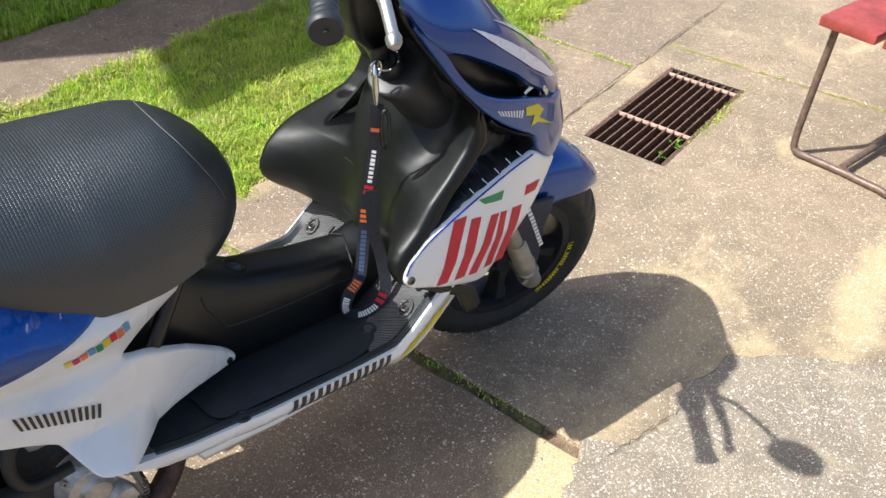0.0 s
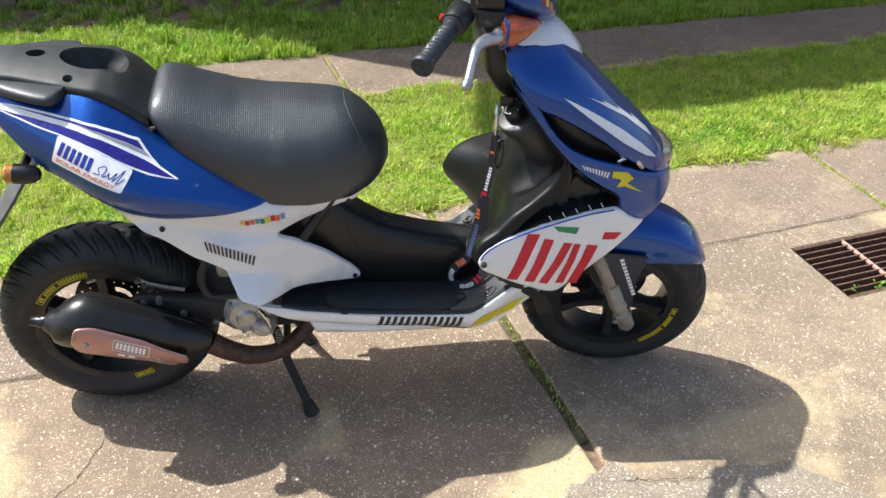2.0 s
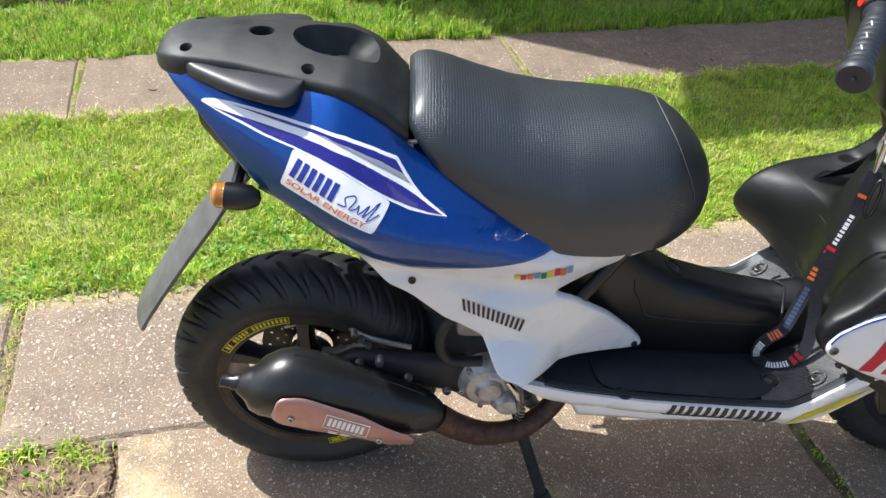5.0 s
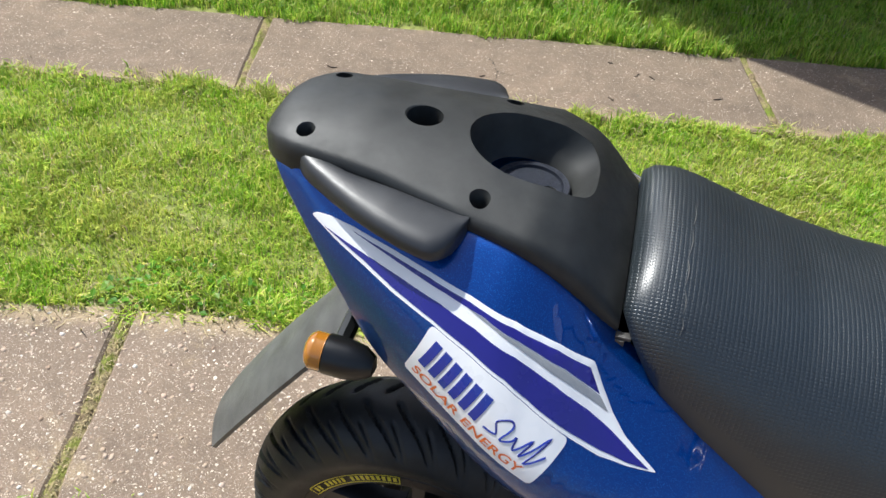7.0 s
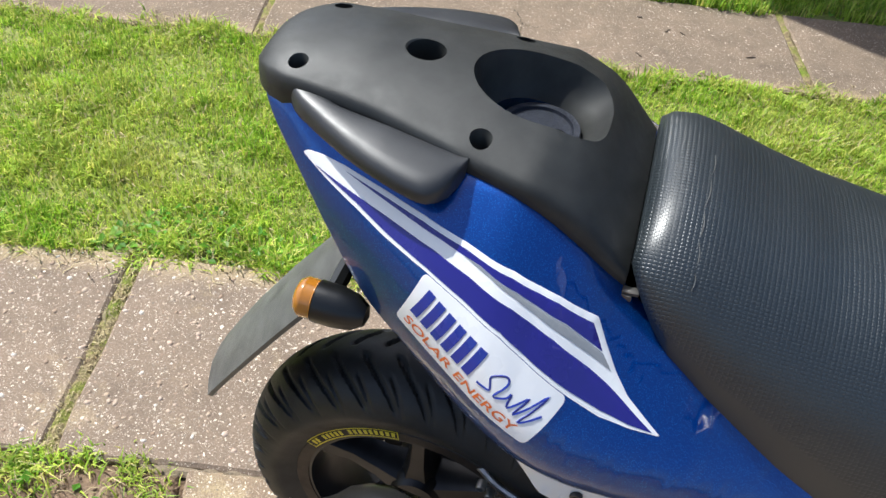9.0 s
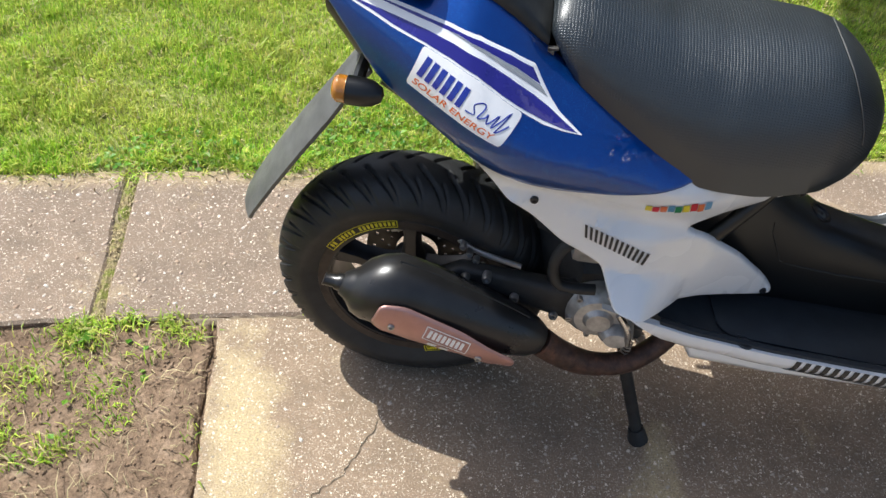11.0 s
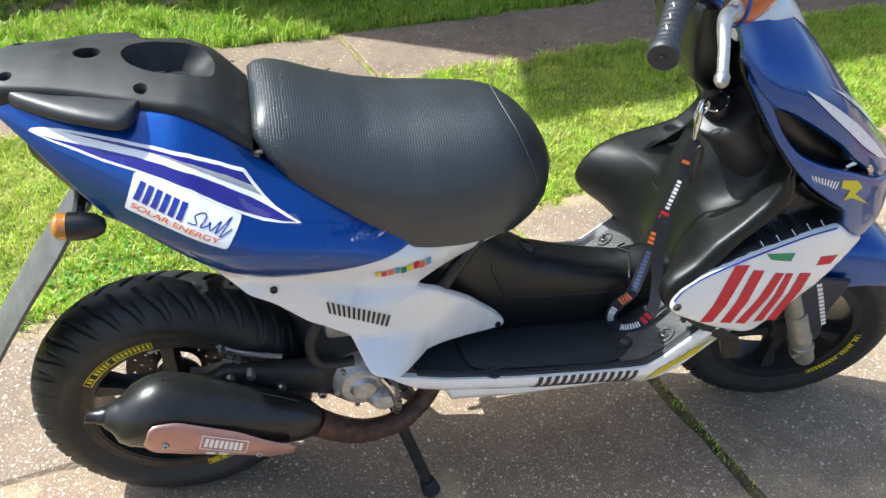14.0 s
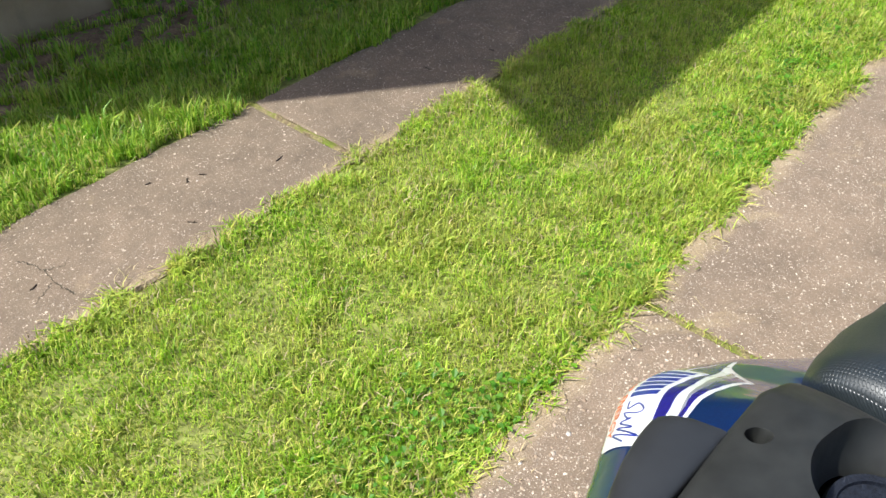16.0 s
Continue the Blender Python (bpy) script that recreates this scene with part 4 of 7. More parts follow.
part("fuel_cap", lathe(((0.0, 0.006), (0.029, 0.005), (0.03, 0.008), (0.036, 0.008), (0.038, 0.0), (0.0, 0.0)), (0.059, 0, 0.8585), (0, 0, 1), 36),
     plain("blue_black_mesh_cap", (0.02, 0.024, 0.036), 0.35, 0.4, spread=0.8, scale=420, bump=1.0, bscale=700), rack, "dark mesh-patterned round cap")
part("cap_lock", lathe(((0.0, 0.009), (0.004, 0.0085), (0.008, 0.006), (0.0095, 0.0), (0.0, 0.0)), (0.076, -0.012, 0.864), (0, 0, 1), 20), GLOSS, rack, "black lock cover")
for x, y, z in ((-0.148, -0.053, 0.889), (-0.148, 0.053, 0.889), (0.023, -0.085, 0.876), (0.023, 0.085, 0.876)):
    part("screw", bolt((x, y, z), (0, 0, 1), 0.006, 0.003), STEEL, rack, "recessed steel screw")
for side in (-1, 1):
    rings = []
    for x in np.linspace(-0.153, 0.0185, 26):
        inner = span(x, (-0.153, -0.1, 0.02), (0.056, 0.08, 0.1))
        outer = span(x, (-0.153, -0.15, -0.143, -0.133, -0.105, -0.08, -0.055, -0.03, -0.01, 0.0, 0.008, 0.014, 0.017, 0.0185), (0.06, 0.068, 0.078, 0.087, 0.106, 0.121, 0.133, 0.142, 0.147, 0.146, 0.139, 0.128, 0.118, 0.108))
        mid, hw = (inner + outer) / 2, (outer - inner) / 2
        zi = span(x, (-0.153, -0.05, 0.02), (0.899, 0.897, 0.892))
        droop = 0.1 * hw
        ring = []
        for a in (2 * math.pi * k / 22 for k in range(22)):
            c, sn = math.copysign(abs(math.cos(a)) ** 0.55, math.cos(a)), math.copysign(abs(math.sin(a)) ** 0.55, math.sin(a))
            ring.append(Vector((x - (0.006 if side > 0 else 0), side * (mid + hw * c), zi - droop * (1 + c) - 0.004 * max(0, c) ** 2 - 0.009 + 0.009 * sn)))
        rings.append(ring)
    part("grab_pad", skin(rings), PAD, scooter, "smooth dark grey grab pad", angle=60)

# blue tail sides with decals
BLUE_TOP = [(x, z - 0.002) for x, z in zip(TAIL_X[1:], TAIL_EDGE[1:]) if x < 0.21]
BLUE_SIDE = curve_through(BLUE_TOP + [(0.244, 0.765), (0.313, 0.715), (0.394, 0.664), (0.323, 0.652), (0.24, 0.648), (0.18, 0.649), (0.113, 0.669), (0.06, 0.693), (0.0, 0.725), (-0.047, 0.748), (-0.088, 0.79), (-0.126, 0.827), (-0.168, 0.862)], 4, True)
STICKER = [(0.0085, 0.8195), (0.141, 0.7665), (0.1165, 0.7305), (-0.0115, 0.771)]
STICKER_RIGHT = [(0.008, 0.822), (0.044, 0.812), (0.078, 0.7995), (0.107, 0.783), (0.141, 0.7645), (0.1165, 0.7295), (-0.0125, 0.77)]


STICKER_LEFT = [(-0.008, 0.838), (0.142, 0.784), (0.136, 0.734), (-0.003, 0.777)]


def on_sticker(a, b, side=-1):
    """A place on the sticker: a along it, b down it, both from 0 to 1."""
    ul, ur, lr, ll = (Vector(c) for c in (STICKER if side < 0 else STICKER_LEFT))
    if side > 0:
        a = 1 - a
    return ul.lerp(ur, a).lerp(ll.lerp(lr, a), b)


def w_rear_left(x, z):
    return w_rear(x, z) - 0.002 + 0.02 * min(1, max(0, (0.84 - z) / 0.08))


for side, w_tail in ((-1, w_rear), (1, w_rear_left)):
    cover = part("side_cover", sheet(BLUE_SIDE, w_tail, side, 0.004, 0.014, 0.005, 0.005), BLUE, scooter, "blue metallic tail side cover with racing stripes and a sponsor sticker", angle=50)
    decal("stripe", rounded([(-0.1255, 0.853), (-0.12, 0.857), (-0.105, 0.8597), (-0.082, 0.86), (-0.04, 0.8567), (-0.003, 0.8527), (0.035, 0.8467), (0.077, 0.8366), (0.116, 0.8197), (0.1487, 0.8015), (0.16, 0.7865), (0.173, 0.771), (0.187, 0.7575), (0.2205, 0.7338), (0.193, 0.7415),
                             (0.168, 0.7505), (0.141, 0.7645), (0.107, 0.783), (0.078, 0.7995), (0.044, 0.812), (0.008, 0.822), (-0.034, 0.8295), (-0.065, 0.8375), (-0.098, 0.845)], 0.002, 2), w_tail, side, DECAL_WHITE, cover, 0.0004, 0.006)
    decal("stripe", [(-0.08, 0.8572), (-0.04, 0.8535), (-0.003, 0.8495), (0.035, 0.8435), (0.077, 0.833), (0.116, 0.8165), (0.1463, 0.7995), (0.1585, 0.7835), (0.126, 0.8045), (0.083, 0.8255), (0.05, 0.837), (0.0145, 0.844), (-0.035, 0.851)], w_tail, side, NAVY, cover, 0.0009, 0.006)
    decal("stripe", [(0.035, 0.84), (0.05, 0.8366), (0.083, 0.825), (0.126, 0.804), (0.1595, 0.7822), (0.169, 0.7723), (0.13, 0.7965), (0.083, 0.8222), (0.061, 0.8315)], w_tail, side, DECAL_GREY, cover, 0.0011, 0.006)
    decal("stripe", [(-0.11, 0.85), (-0.066, 0.846), (-0.0315, 0.8425), (0.01, 0.837), (0.0445, 0.829), (0.083, 0.816), (0.118, 0.798), (0.15, 0.7785), (0.1715, 0.7645), (0.1975, 0.747), (0.213, 0.737), (0.1925, 0.7437), (0.168, 0.754), (0.1415, 0.7675), (0.107, 0.786), (0.078, 0.8025), (0.044, 0.815), (0.008, 0.825),
                     (-0.033, 0.833), (-0.065, 0.8415), (-0.0955, 0.8475)], w_tail, side, NAVY, cover, 0.001, 0.006)
    sticker = decal("sponsor_sticker", rounded(STICKER_RIGHT if side < 0 else STICKER_LEFT, 0.005), w_tail, side, DECAL_WHITE, cover, 0.0016, 0.006, "white sponsor sticker")
    for bar in slanted_bars([on_sticker(a, b, side) for a, b in ((0.06, 0.08), (0.53, 0.1), (0.53, 0.64), (0.04, 0.62))], 6, 0.68):
        decal("sticker_mark", bar, w_tail, side, DECAL_BLUE, sticker, 0.0022, 0.006)
    swash = curve_through([on_sticker(a, b, side) for a, b in ((0.56, 0.6), (0.64, 0.56), (0.6, 0.36), (0.66, 0.22), (0.7, 0.3), (0.68, 0.6), (0.74, 0.5), (0.75, 0.4), (0.78, 0.62), (0.84, 0.3), (0.83, 0.66), (0.92, 0.14), (0.88, 0.72), (0.96, 0.42))], 5)
    part("sticker_mark", tube([(p.x, side * (w_tail(p.x, p.y) + 0.0008), p.y) for p in swash], 0.0013, 5, straight=True), DECAL_BLUE, sticker, "flowing dark blue stroke")

# small words on the stickers
def words(text, corners, width, side, mat, parent, proud):
    """Lettering laid on a curved side, inside a four-cornered field in (x, z)."""
    cu = bpy.data.curves.new("words", "FONT")
    cu.body = text
    cu.offset = 0.012
    ob = new("words", cu)
    bpy.context.view_layer.update()
    me = bpy.data.meshes.new_from_object(ob.evaluated_get(bpy.context.evaluated_depsgraph_get()))
    bpy.data.objects.remove(ob)
    bm = bmesh.new()
    bm.from_mesh(me)
    ul, ur, lr, ll = (Vector(c) for c in corners)
    xs, ys = [v.co.x for v in bm.verts], [v.co.y for v in bm.verts]
    x0, x1, y0, y1 = min(xs), max(xs), min(ys), max(ys)
    for v in bm.verts:
        a, b = (v.co.x - x0) / (x1 - x0), (v.co.y - y0) / (y1 - y0)
        p = ll.lerp(lr, a).lerp(ul.lerp(ur, a), b)
        v.co = Vector((p.x, side * (width(p.x, p.y) + proud), p.y))
    return part("lettering", bm, mat, parent, smooth=False)


for cover, side in zip([o for o in scooter.children if o.name.startswith("side_cover")], (-1, 1)):
    sticker = [o for o in cover.children if o.name.startswith("sponsor_sticker")][0]
    words("SOLAR ENERGY", [on_sticker(a, b, side) for a, b in ((0.05, 0.72), (0.9, 0.74), (0.9, 0.92), (0.04, 0.9))], w_rear if side < 0 else w_rear_left, side, DECAL_ORANGE, sticker, 0.0024)

for at in ((0.149, 0.03, 0.845), (0.164, -0.114, 0.82)):
    clip = part("cover_clip", block(at[0] - 0.007, at[0] + 0.007, at[1] - 0.006, at[1] + 0.006, at[2] - 0.022, at[2] - 0.014, 0.0015), STEEL_DARK, scooter, "small steel clip between the tail cover and the seat")
    part("clip_tab", block(at[0] - 0.002, at[0] + 0.012, at[1] - 0.004, at[1] + 0.004, at[2] - 0.0145, at[2] - 0.011, 0.001), STEEL_DARK, clip)

# white side panels
WHITE_SIDE = rounded([(0.072, 0.679), (0.11, 0.685), (0.17, 0.665), (0.25, 0.655), (0.323, 0.655), (0.392, 0.667), (0.447, 0.656), (0.526, 0.646), (0.584, 0.643), (0.572, 0.618), (0.5, 0.604), (0.448, 0.592), (0.396, 0.571),
                      (0.433, 0.552), (0.503, 0.495), (0.557, 0.44), (0.585, 0.406), (0.577, 0.393), (0.538, 0.40), (0.453, 0.418), (0.428, 0.417), (0.384, 0.427), (0.344, 0.438), (0.316, 0.447), (0.288, 0.5), (0.224, 0.541), (0.171, 0.594), (0.137, 0.619), (0.106, 0.646)], 0.012, 3)
for side in (-1, 1):
    panel = part("side_panel", sheet(WHITE_SIDE, w_white, side, 0.006, 0.012, 0.005, 0.004, -0.003), WHITE, scooter, "glossy white plastic side panel with a pointed scoop", angle=35)
    for x, z in ((0.174, 0.621), (0.555, 0.617), (0.569, 0.405)):
        part("bolt", bolt((x, side * (w_white(x, z) - 0.003), z), (0, side, 0), 0.006, 0.003), DECAL_BLACK, panel, "black screw")
    for bar in slanted_bars([(0.251, 0.580), (0.357, 0.533), (0.351, 0.510), (0.255, 0.5555)], 13, 0.52):
        decal("maker_mark", bar, w_white, side, DECAL_BLACK, panel, -0.0014, 0.012)
    for k, bar in enumerate(slanted_bars([(0.326, 0.625), (0.42, 0.63), (0.421, 0.615), (0.328, 0.610)], 9, 0.86)):
        bar = [(p[0], p[1] + (0.0016, -0.0012, 0.0004)[k % 3]) for p in bar]
        decal("name_sticker", bar, w_white, side, (DECAL_YELLOW, DECAL_ORANGE, DECAL_GREEN, DECAL_RED, DECAL_SKY)[k * 3 % 5], panel, -0.0014, 0.012, "small colourful sticker block")

# black body under the seat and behind the panels
rings = []
for x in np.linspace(-0.13, 0.575, 24):
    half = span(x, (-0.13, 0.05, 0.25, 0.45, 0.52, 0.575), (0.04, 0.1, 0.12, 0.085, 0.06, 0.012))
    top = span(x, (-0.13, 0.1, 0.2, 0.4, 0.5, 0.58), (0.86, 0.8, 0.74, 0.655, 0.64, 0.56))
    low = span(x, (-0.13, -0.05, 0.05, 0.15, 0.25, 0.4, 0.6), (0.79, 0.72, 0.66, 0.6, 0.53, 0.47, 0.44))
    rings.append([Vector((x, half * math.copysign(abs(math.cos(a)) ** 0.5, math.cos(a)), (top + low) / 2 + (top - low) / 2 * math.copysign(abs(math.sin(a)) ** 0.5, math.sin(a)))) for a in (2 * math.pi * k / 20 for k in range(20))])
part("inner_body", skin(rings), BLACK, scooter, "black plastic inner body under the seat", angle=50)
for side in (-1, 1):
    part("frame_strut", tube([(0.43, side * 0.125, 0.5), (0.47, side * 0.12, 0.56), (0.52, side * 0.105, 0.63)], 0.012, 10), BLACK, scooter, "black frame strut")

# rear mudguard, indicator and lamp holder
rings = []
for x, z, half, th in ((-0.085, 0.70, 0.05, 0.02), (-0.115, 0.672, 0.062, 0.015), (-0.15, 0.625, 0.074, 0.012), (-0.2, 0.555, 0.08, 0.012), (-0.25, 0.48, 0.083, 0.012), (-0.285, 0.425, 0.08, 0.011), (-0.3, 0.4, 0.072, 0.009), (-0.309, 0.385, 0.055, 0.006)):
    n = Vector((-0.83, 0, 0.55))
    ring = [Vector((x, half * f, z)) + n * (th - 0.022 * f * f) for f in (-1, -0.75, -0.4, 0, 0.4, 0.75, 1)]
    ring += [Vector((x, half * f * 0.97, z)) + n * (th - 0.005 - 0.023 * f * f) for f in (1, 0.75, 0.4, 0, -0.4, -0.75, -1)]
    rings.append(ring)
part("rear_mudguard", skin(rings), GREY_PLASTIC, scooter, "long faded grey plastic rear mudguard", angle=50)
for side in (-1, 1):
    at = (-0.094, side * 0.15, 0.73)
    lamp = part("rear_indicator", lathe(((0.0, 0.05), (0.01, 0.047), (0.017, 0.036), (0.0198, 0.02), (0.02, 0.0), (0.016, 0.0)), at, (1, 0, -0.05), 28), BLACK, scooter, "black bullet rear indicator")
    ribs = [(0.0193 - 0.0006 * (k % 2), -0.001 - 0.0012 * k) for k in range(9)]
    part("lens", lathe(tuple(ribs) + ((0.0185, -0.014), (0.015, -0.0185), (0.008, -0.021), (0.0, -0.0215)), at, (1, 0, -0.05), 28), AMBER, lamp, "ribbed amber indicator lens", angle=70)
    part("stem", tube([(-0.085, side * 0.145, 0.729), (-0.085, side * 0.06, 0.73), (-0.08, side * 0.02, 0.73)], 0.009, 8), BLACK, lamp)
rings = []
for z, x, half in ((0.795, -0.1, 0.05), (0.82, -0.127, 0.068), (0.845, -0.152, 0.072), (0.868, -0.176, 0.06), (0.884, -0.187, 0.046)):
    ring = [Vector((x + 0.03 * f * f, half * f * 1.02, z)) for f in (-1, -0.7, -0.35, 0, 0.35, 0.7, 1)]
    rings.append(ring + [p + Vector((0.012, 0, 0.004)) for p in reversed(ring)])
part("tail_light", skin(rings), plain("red_lens", (0.3, 0.02, 0.008), 0.12, coat=1.0, spread=0.2), scooter, "dark red tail light lens", angle=60)
part("tail_underside", skin([[Vector((x, h * math.cos(a), z + d * math.sin(a))) for a in (2 * math.pi * k / 14 for k in range(14))] for x, z, h, d in ((-0.15, 0.80, 0.03, 0.04), (-0.1, 0.76, 0.06, 0.06), (-0.02, 0.72, 0.09, 0.05), (0.06, 0.68, 0.1, 0.04))]), BLACK, scooter, "black tail underside")
part("plate_holder", tube([(-0.06, -0.07, 0.70), (0.0, -0.075, 0.665), (0.05, -0.08, 0.635)], 0.008, 6), BLACK, scooter, "black bracket under the tail")

# floor, tunnel and white sills
rings = []
for x in np.linspace(0.4, 0.965, 34):
    z = span(x, *MAT_EDGE)
    half = span(x, (0.3, 0.4, 0.9, 0.97), (0.19, 0.192, 0.19, 0.18))
    dip = 0.012
    rings.append([Vector((x, half * f, z - (dip if abs(f) < 0.93 else 0))) for f in (-1, -0.95, -0.88, -0.5, 0, 0.5, 0.88, 0.95, 1)] + [Vector((x, half * f, z - 0.03)) for f in (1, 0, -1)])
floorboard = part("floorboard", skin(rings), MAT, scooter, "black plastic floorboard", angle=35)
for side in (-1, 1):
    pad = []
    for x in np.linspace(0.79, 0.945, 10):
        z = span(x, *MAT_EDGE) - 0.009
        y0, y1 = span(x, (0.79, 0.83, 0.945), (0.16, 0.1, 0.085)), span(x, (0.79, 0.945), (0.176, 0.168))
        pad.append([Vector((x, side * (y0 + (y1 - y0) * f), z + 0.001)) for f in (0, 0.5, 1)] + [Vector((x, side * (y0 + (y1 - y0) * f), z - 0.004)) for f in (1, 0.5, 0)])
    part("foot_grip", skin(pad), RIBBED, floorboard, "grey ribbed foot grip", angle=30)
    inset = [Vector(p) for p in rounded([(0.49, 0.07), (0.5, 0.172), (0.78, 0.172), (0.83, 0.14), (0.79, 0.07)], 0.03)]
    ring1 = [Vector((p.x, side * p.y, span(p.x, *MAT_EDGE) - 0.0075)) for p in inset]
    part("floor_mat", skin([[Vector((p.x, p.y, p.z - 0.004)) for p in ring1], ring1, [p.lerp(Vector((0.65, side * 0.14, p.z)), 0.05) + Vector((0, 0, 0.0008)) for p in ring1]]), MAT, floorboard, "black rubber floor mat", angle=30)
    for x, y in ((0.539, 0.182), (0.818, 0.125), (0.881, 0.152)):
        height = span(x, *MAT_EDGE)
        lip = [Vector((x + 0.0125 * math.cos(a), side * y + 0.0125 * math.sin(a), height - 0.0055 + (span(x + 0.0125 * math.cos(a), *MAT_EDGE) - height))) for a in (2 * math.pi * k / 24 for k in range(25))]
        well = part("screw_well", tube(lip, 0.003, 6, straight=True), MAT if x < 0.85 else RIBBED, floorboard, "raised rim round a floor screw")
        part("bolt", bolt((x, side * y, height - 0.0065), (0, 0, 1), 0.0085, 0.003), STEEL_DARK, well, "dull steel floor screw")
rings = []
for x in np.linspace(0.42, 0.93, 26):
    top = span(x, (0.42, 0.52, 0.58, 0.641, 0.75, 0.85, 0.93), (0.64, 0.6, 0.545, 0.505, 0.474, 0.455, 0.47))
    half = span(x, (0.42, 0.52, 0.6, 0.7, 0.85, 0.93), (0.085, 0.075, 0.06, 0.056, 0.055, 0.06))
    low = 0.335
    rings.append([Vector((x, half * math.copysign(abs(math.cos(a)) ** 0.5, math.cos(a)), low + (top - low) * abs(math.sin(a)) ** 0.5)) for a in (math.pi * k / 22 for k in range(23))])
tunnel = part("centre_tunnel", skin(rings), BLACK, scooter, "shiny black centre tunnel", angle=50)
plug = [Vector((0.641 + 0.0165 * math.cos(a), 0.0165 * math.sin(a) - 0.004, 0.5055 - 0.008 * math.cos(a))) for a in (2 * math.pi * k / 28 for k in range(29))]
ring = part("plug_rim", tube(plug, 0.0035, 8, straight=True), BLACK, tunnel, "raised black rim round a recessed plug")
part("plug", bolt((0.641, -0.004, 0.5045), (0.4, 0, 1), 0.011, 0.002), GREY_PLASTIC, ring, "worn grey plug")


def tunnel_side(x, z):
    top = span(x, (0.42, 0.52, 0.58, 0.641, 0.75, 0.85, 0.93), (0.64, 0.6, 0.545, 0.505, 0.474, 0.455, 0.47))
    half = span(x, (0.42, 0.52, 0.6, 0.7, 0.85, 0.93), (0.085, 0.075, 0.06, 0.056, 0.055, 0.06))
    s = min(0.99, max(0, (z - 0.335) / (top - 0.335)))
    return half * (1 - s ** 4) ** 0.25


seam = [(0.556, 0.52), (0.559, 0.5), (0.575, 0.47), (0.588, 0.443), (0.6, 0.437), (0.64, 0.43), (0.689, 0.423), (0.75, 0.42), (0.807, 0.417), (0.836, 0.412)]
for side in (-1, 1):
    part("hatch_seam", tube([(x, side * (tunnel_side(x, z) + 0.0004), z) for x, z in seam], 0.0013, 6, straight=True), DECAL_BLACK, tunnel, "thin hatch seam")
part("hatch_edge", tube([(0.87, 0.05, 0.448), (0.845, 0.03, 0.4565), (0.862, 0.01, 0.4585), (0.85, -0.02, 0.4565), (0.84, -0.05, 0.444), (0.838, -0.057, 0.39)], 0.0022, 6, straight=True), DECAL_BLACK, tunnel, "jagged black hatch gap")
SILL = rounded([(0.3, 0.424), (0.333, 0.414), (0.449, 0.384), (0.583, 0.365), (0.747, 0.352), (0.832, 0.349), (0.858, 0.366), (0.893, 0.398), (0.935, 0.432), (0.975, 0.428), (1.002, 0.407), (0.94, 0.349), (0.915, 0.326), (0.88, 0.307), (0.83, 0.296), (0.7, 0.292),
                (0.64, 0.288), (0.48, 0.282), (0.455, 0.335), (0.345, 0.41)], 0.01, 3)
for side in (-1, 1):
    sill = part("sill", sheet(SILL, w_sill, side, 0.012, 0.014, 0, 0), WHITE, scooter, "white lower side sill with a lettered strip", angle=40)
    for bar in slanted_bars([(0.622, 0.361), (0.822, 0.347), (0.812, 0.308), (0.61, 0.319)], 13, 0.56):
        decal("maker_mark", bar, w_sill, side, DECAL_BLACK, sill, 0.0012, 0.014)
    for outline in ([(0.832, 0.305), (0.858, 0.346), (0.906, 0.367), (0.886, 0.325)], [(0.893, 0.329), (0.911, 0.369), (0.961, 0.39), (0.938, 0.353)]):
        decal("race_mark", rounded(outline, 0.004), w_sill, side, DECAL_YELLOW, sill, 0.0012, 0.014, "slanted yellow race sticker")
    decal("pinstripe", [(0.458, 0.325), (0.6, 0.311), (0.83, 0.3035), (0.83, 0.3015), (0.6, 0.308), (0.458, 0.3225)], w_sill, side, DECAL_BLACK, sill, 0.0012, 0.02)
    decal("pinstripe", [(0.57, 0.3055), (0.78, 0.2985), (0.78, 0.296), (0.57, 0.3025)], w_sill, side, DECAL_RED, sill, 0.0012, 0.02, "thin red stripe")
belly = skin([[Vector((x, half * math.copysign(abs(math.cos(a)) ** 0.4, math.cos(a)), zc + hz * math.sin(a))) for a in (2 * math.pi * k / 16 for k in range(16))]
              for x, half, zc, hz in ((0.445, 0.14, 0.345, 0.022), (0.475, 0.165, 0.306, 0.037), (0.6, 0.171, 0.299, 0.028), (0.78, 0.171, 0.296, 0.022), (0.87, 0.168, 0.303, 0.018), (0.95, 0.15, 0.345, 0.015))])
part("belly_pan", belly, WHITE, scooter, "white belly pan", angle=60)

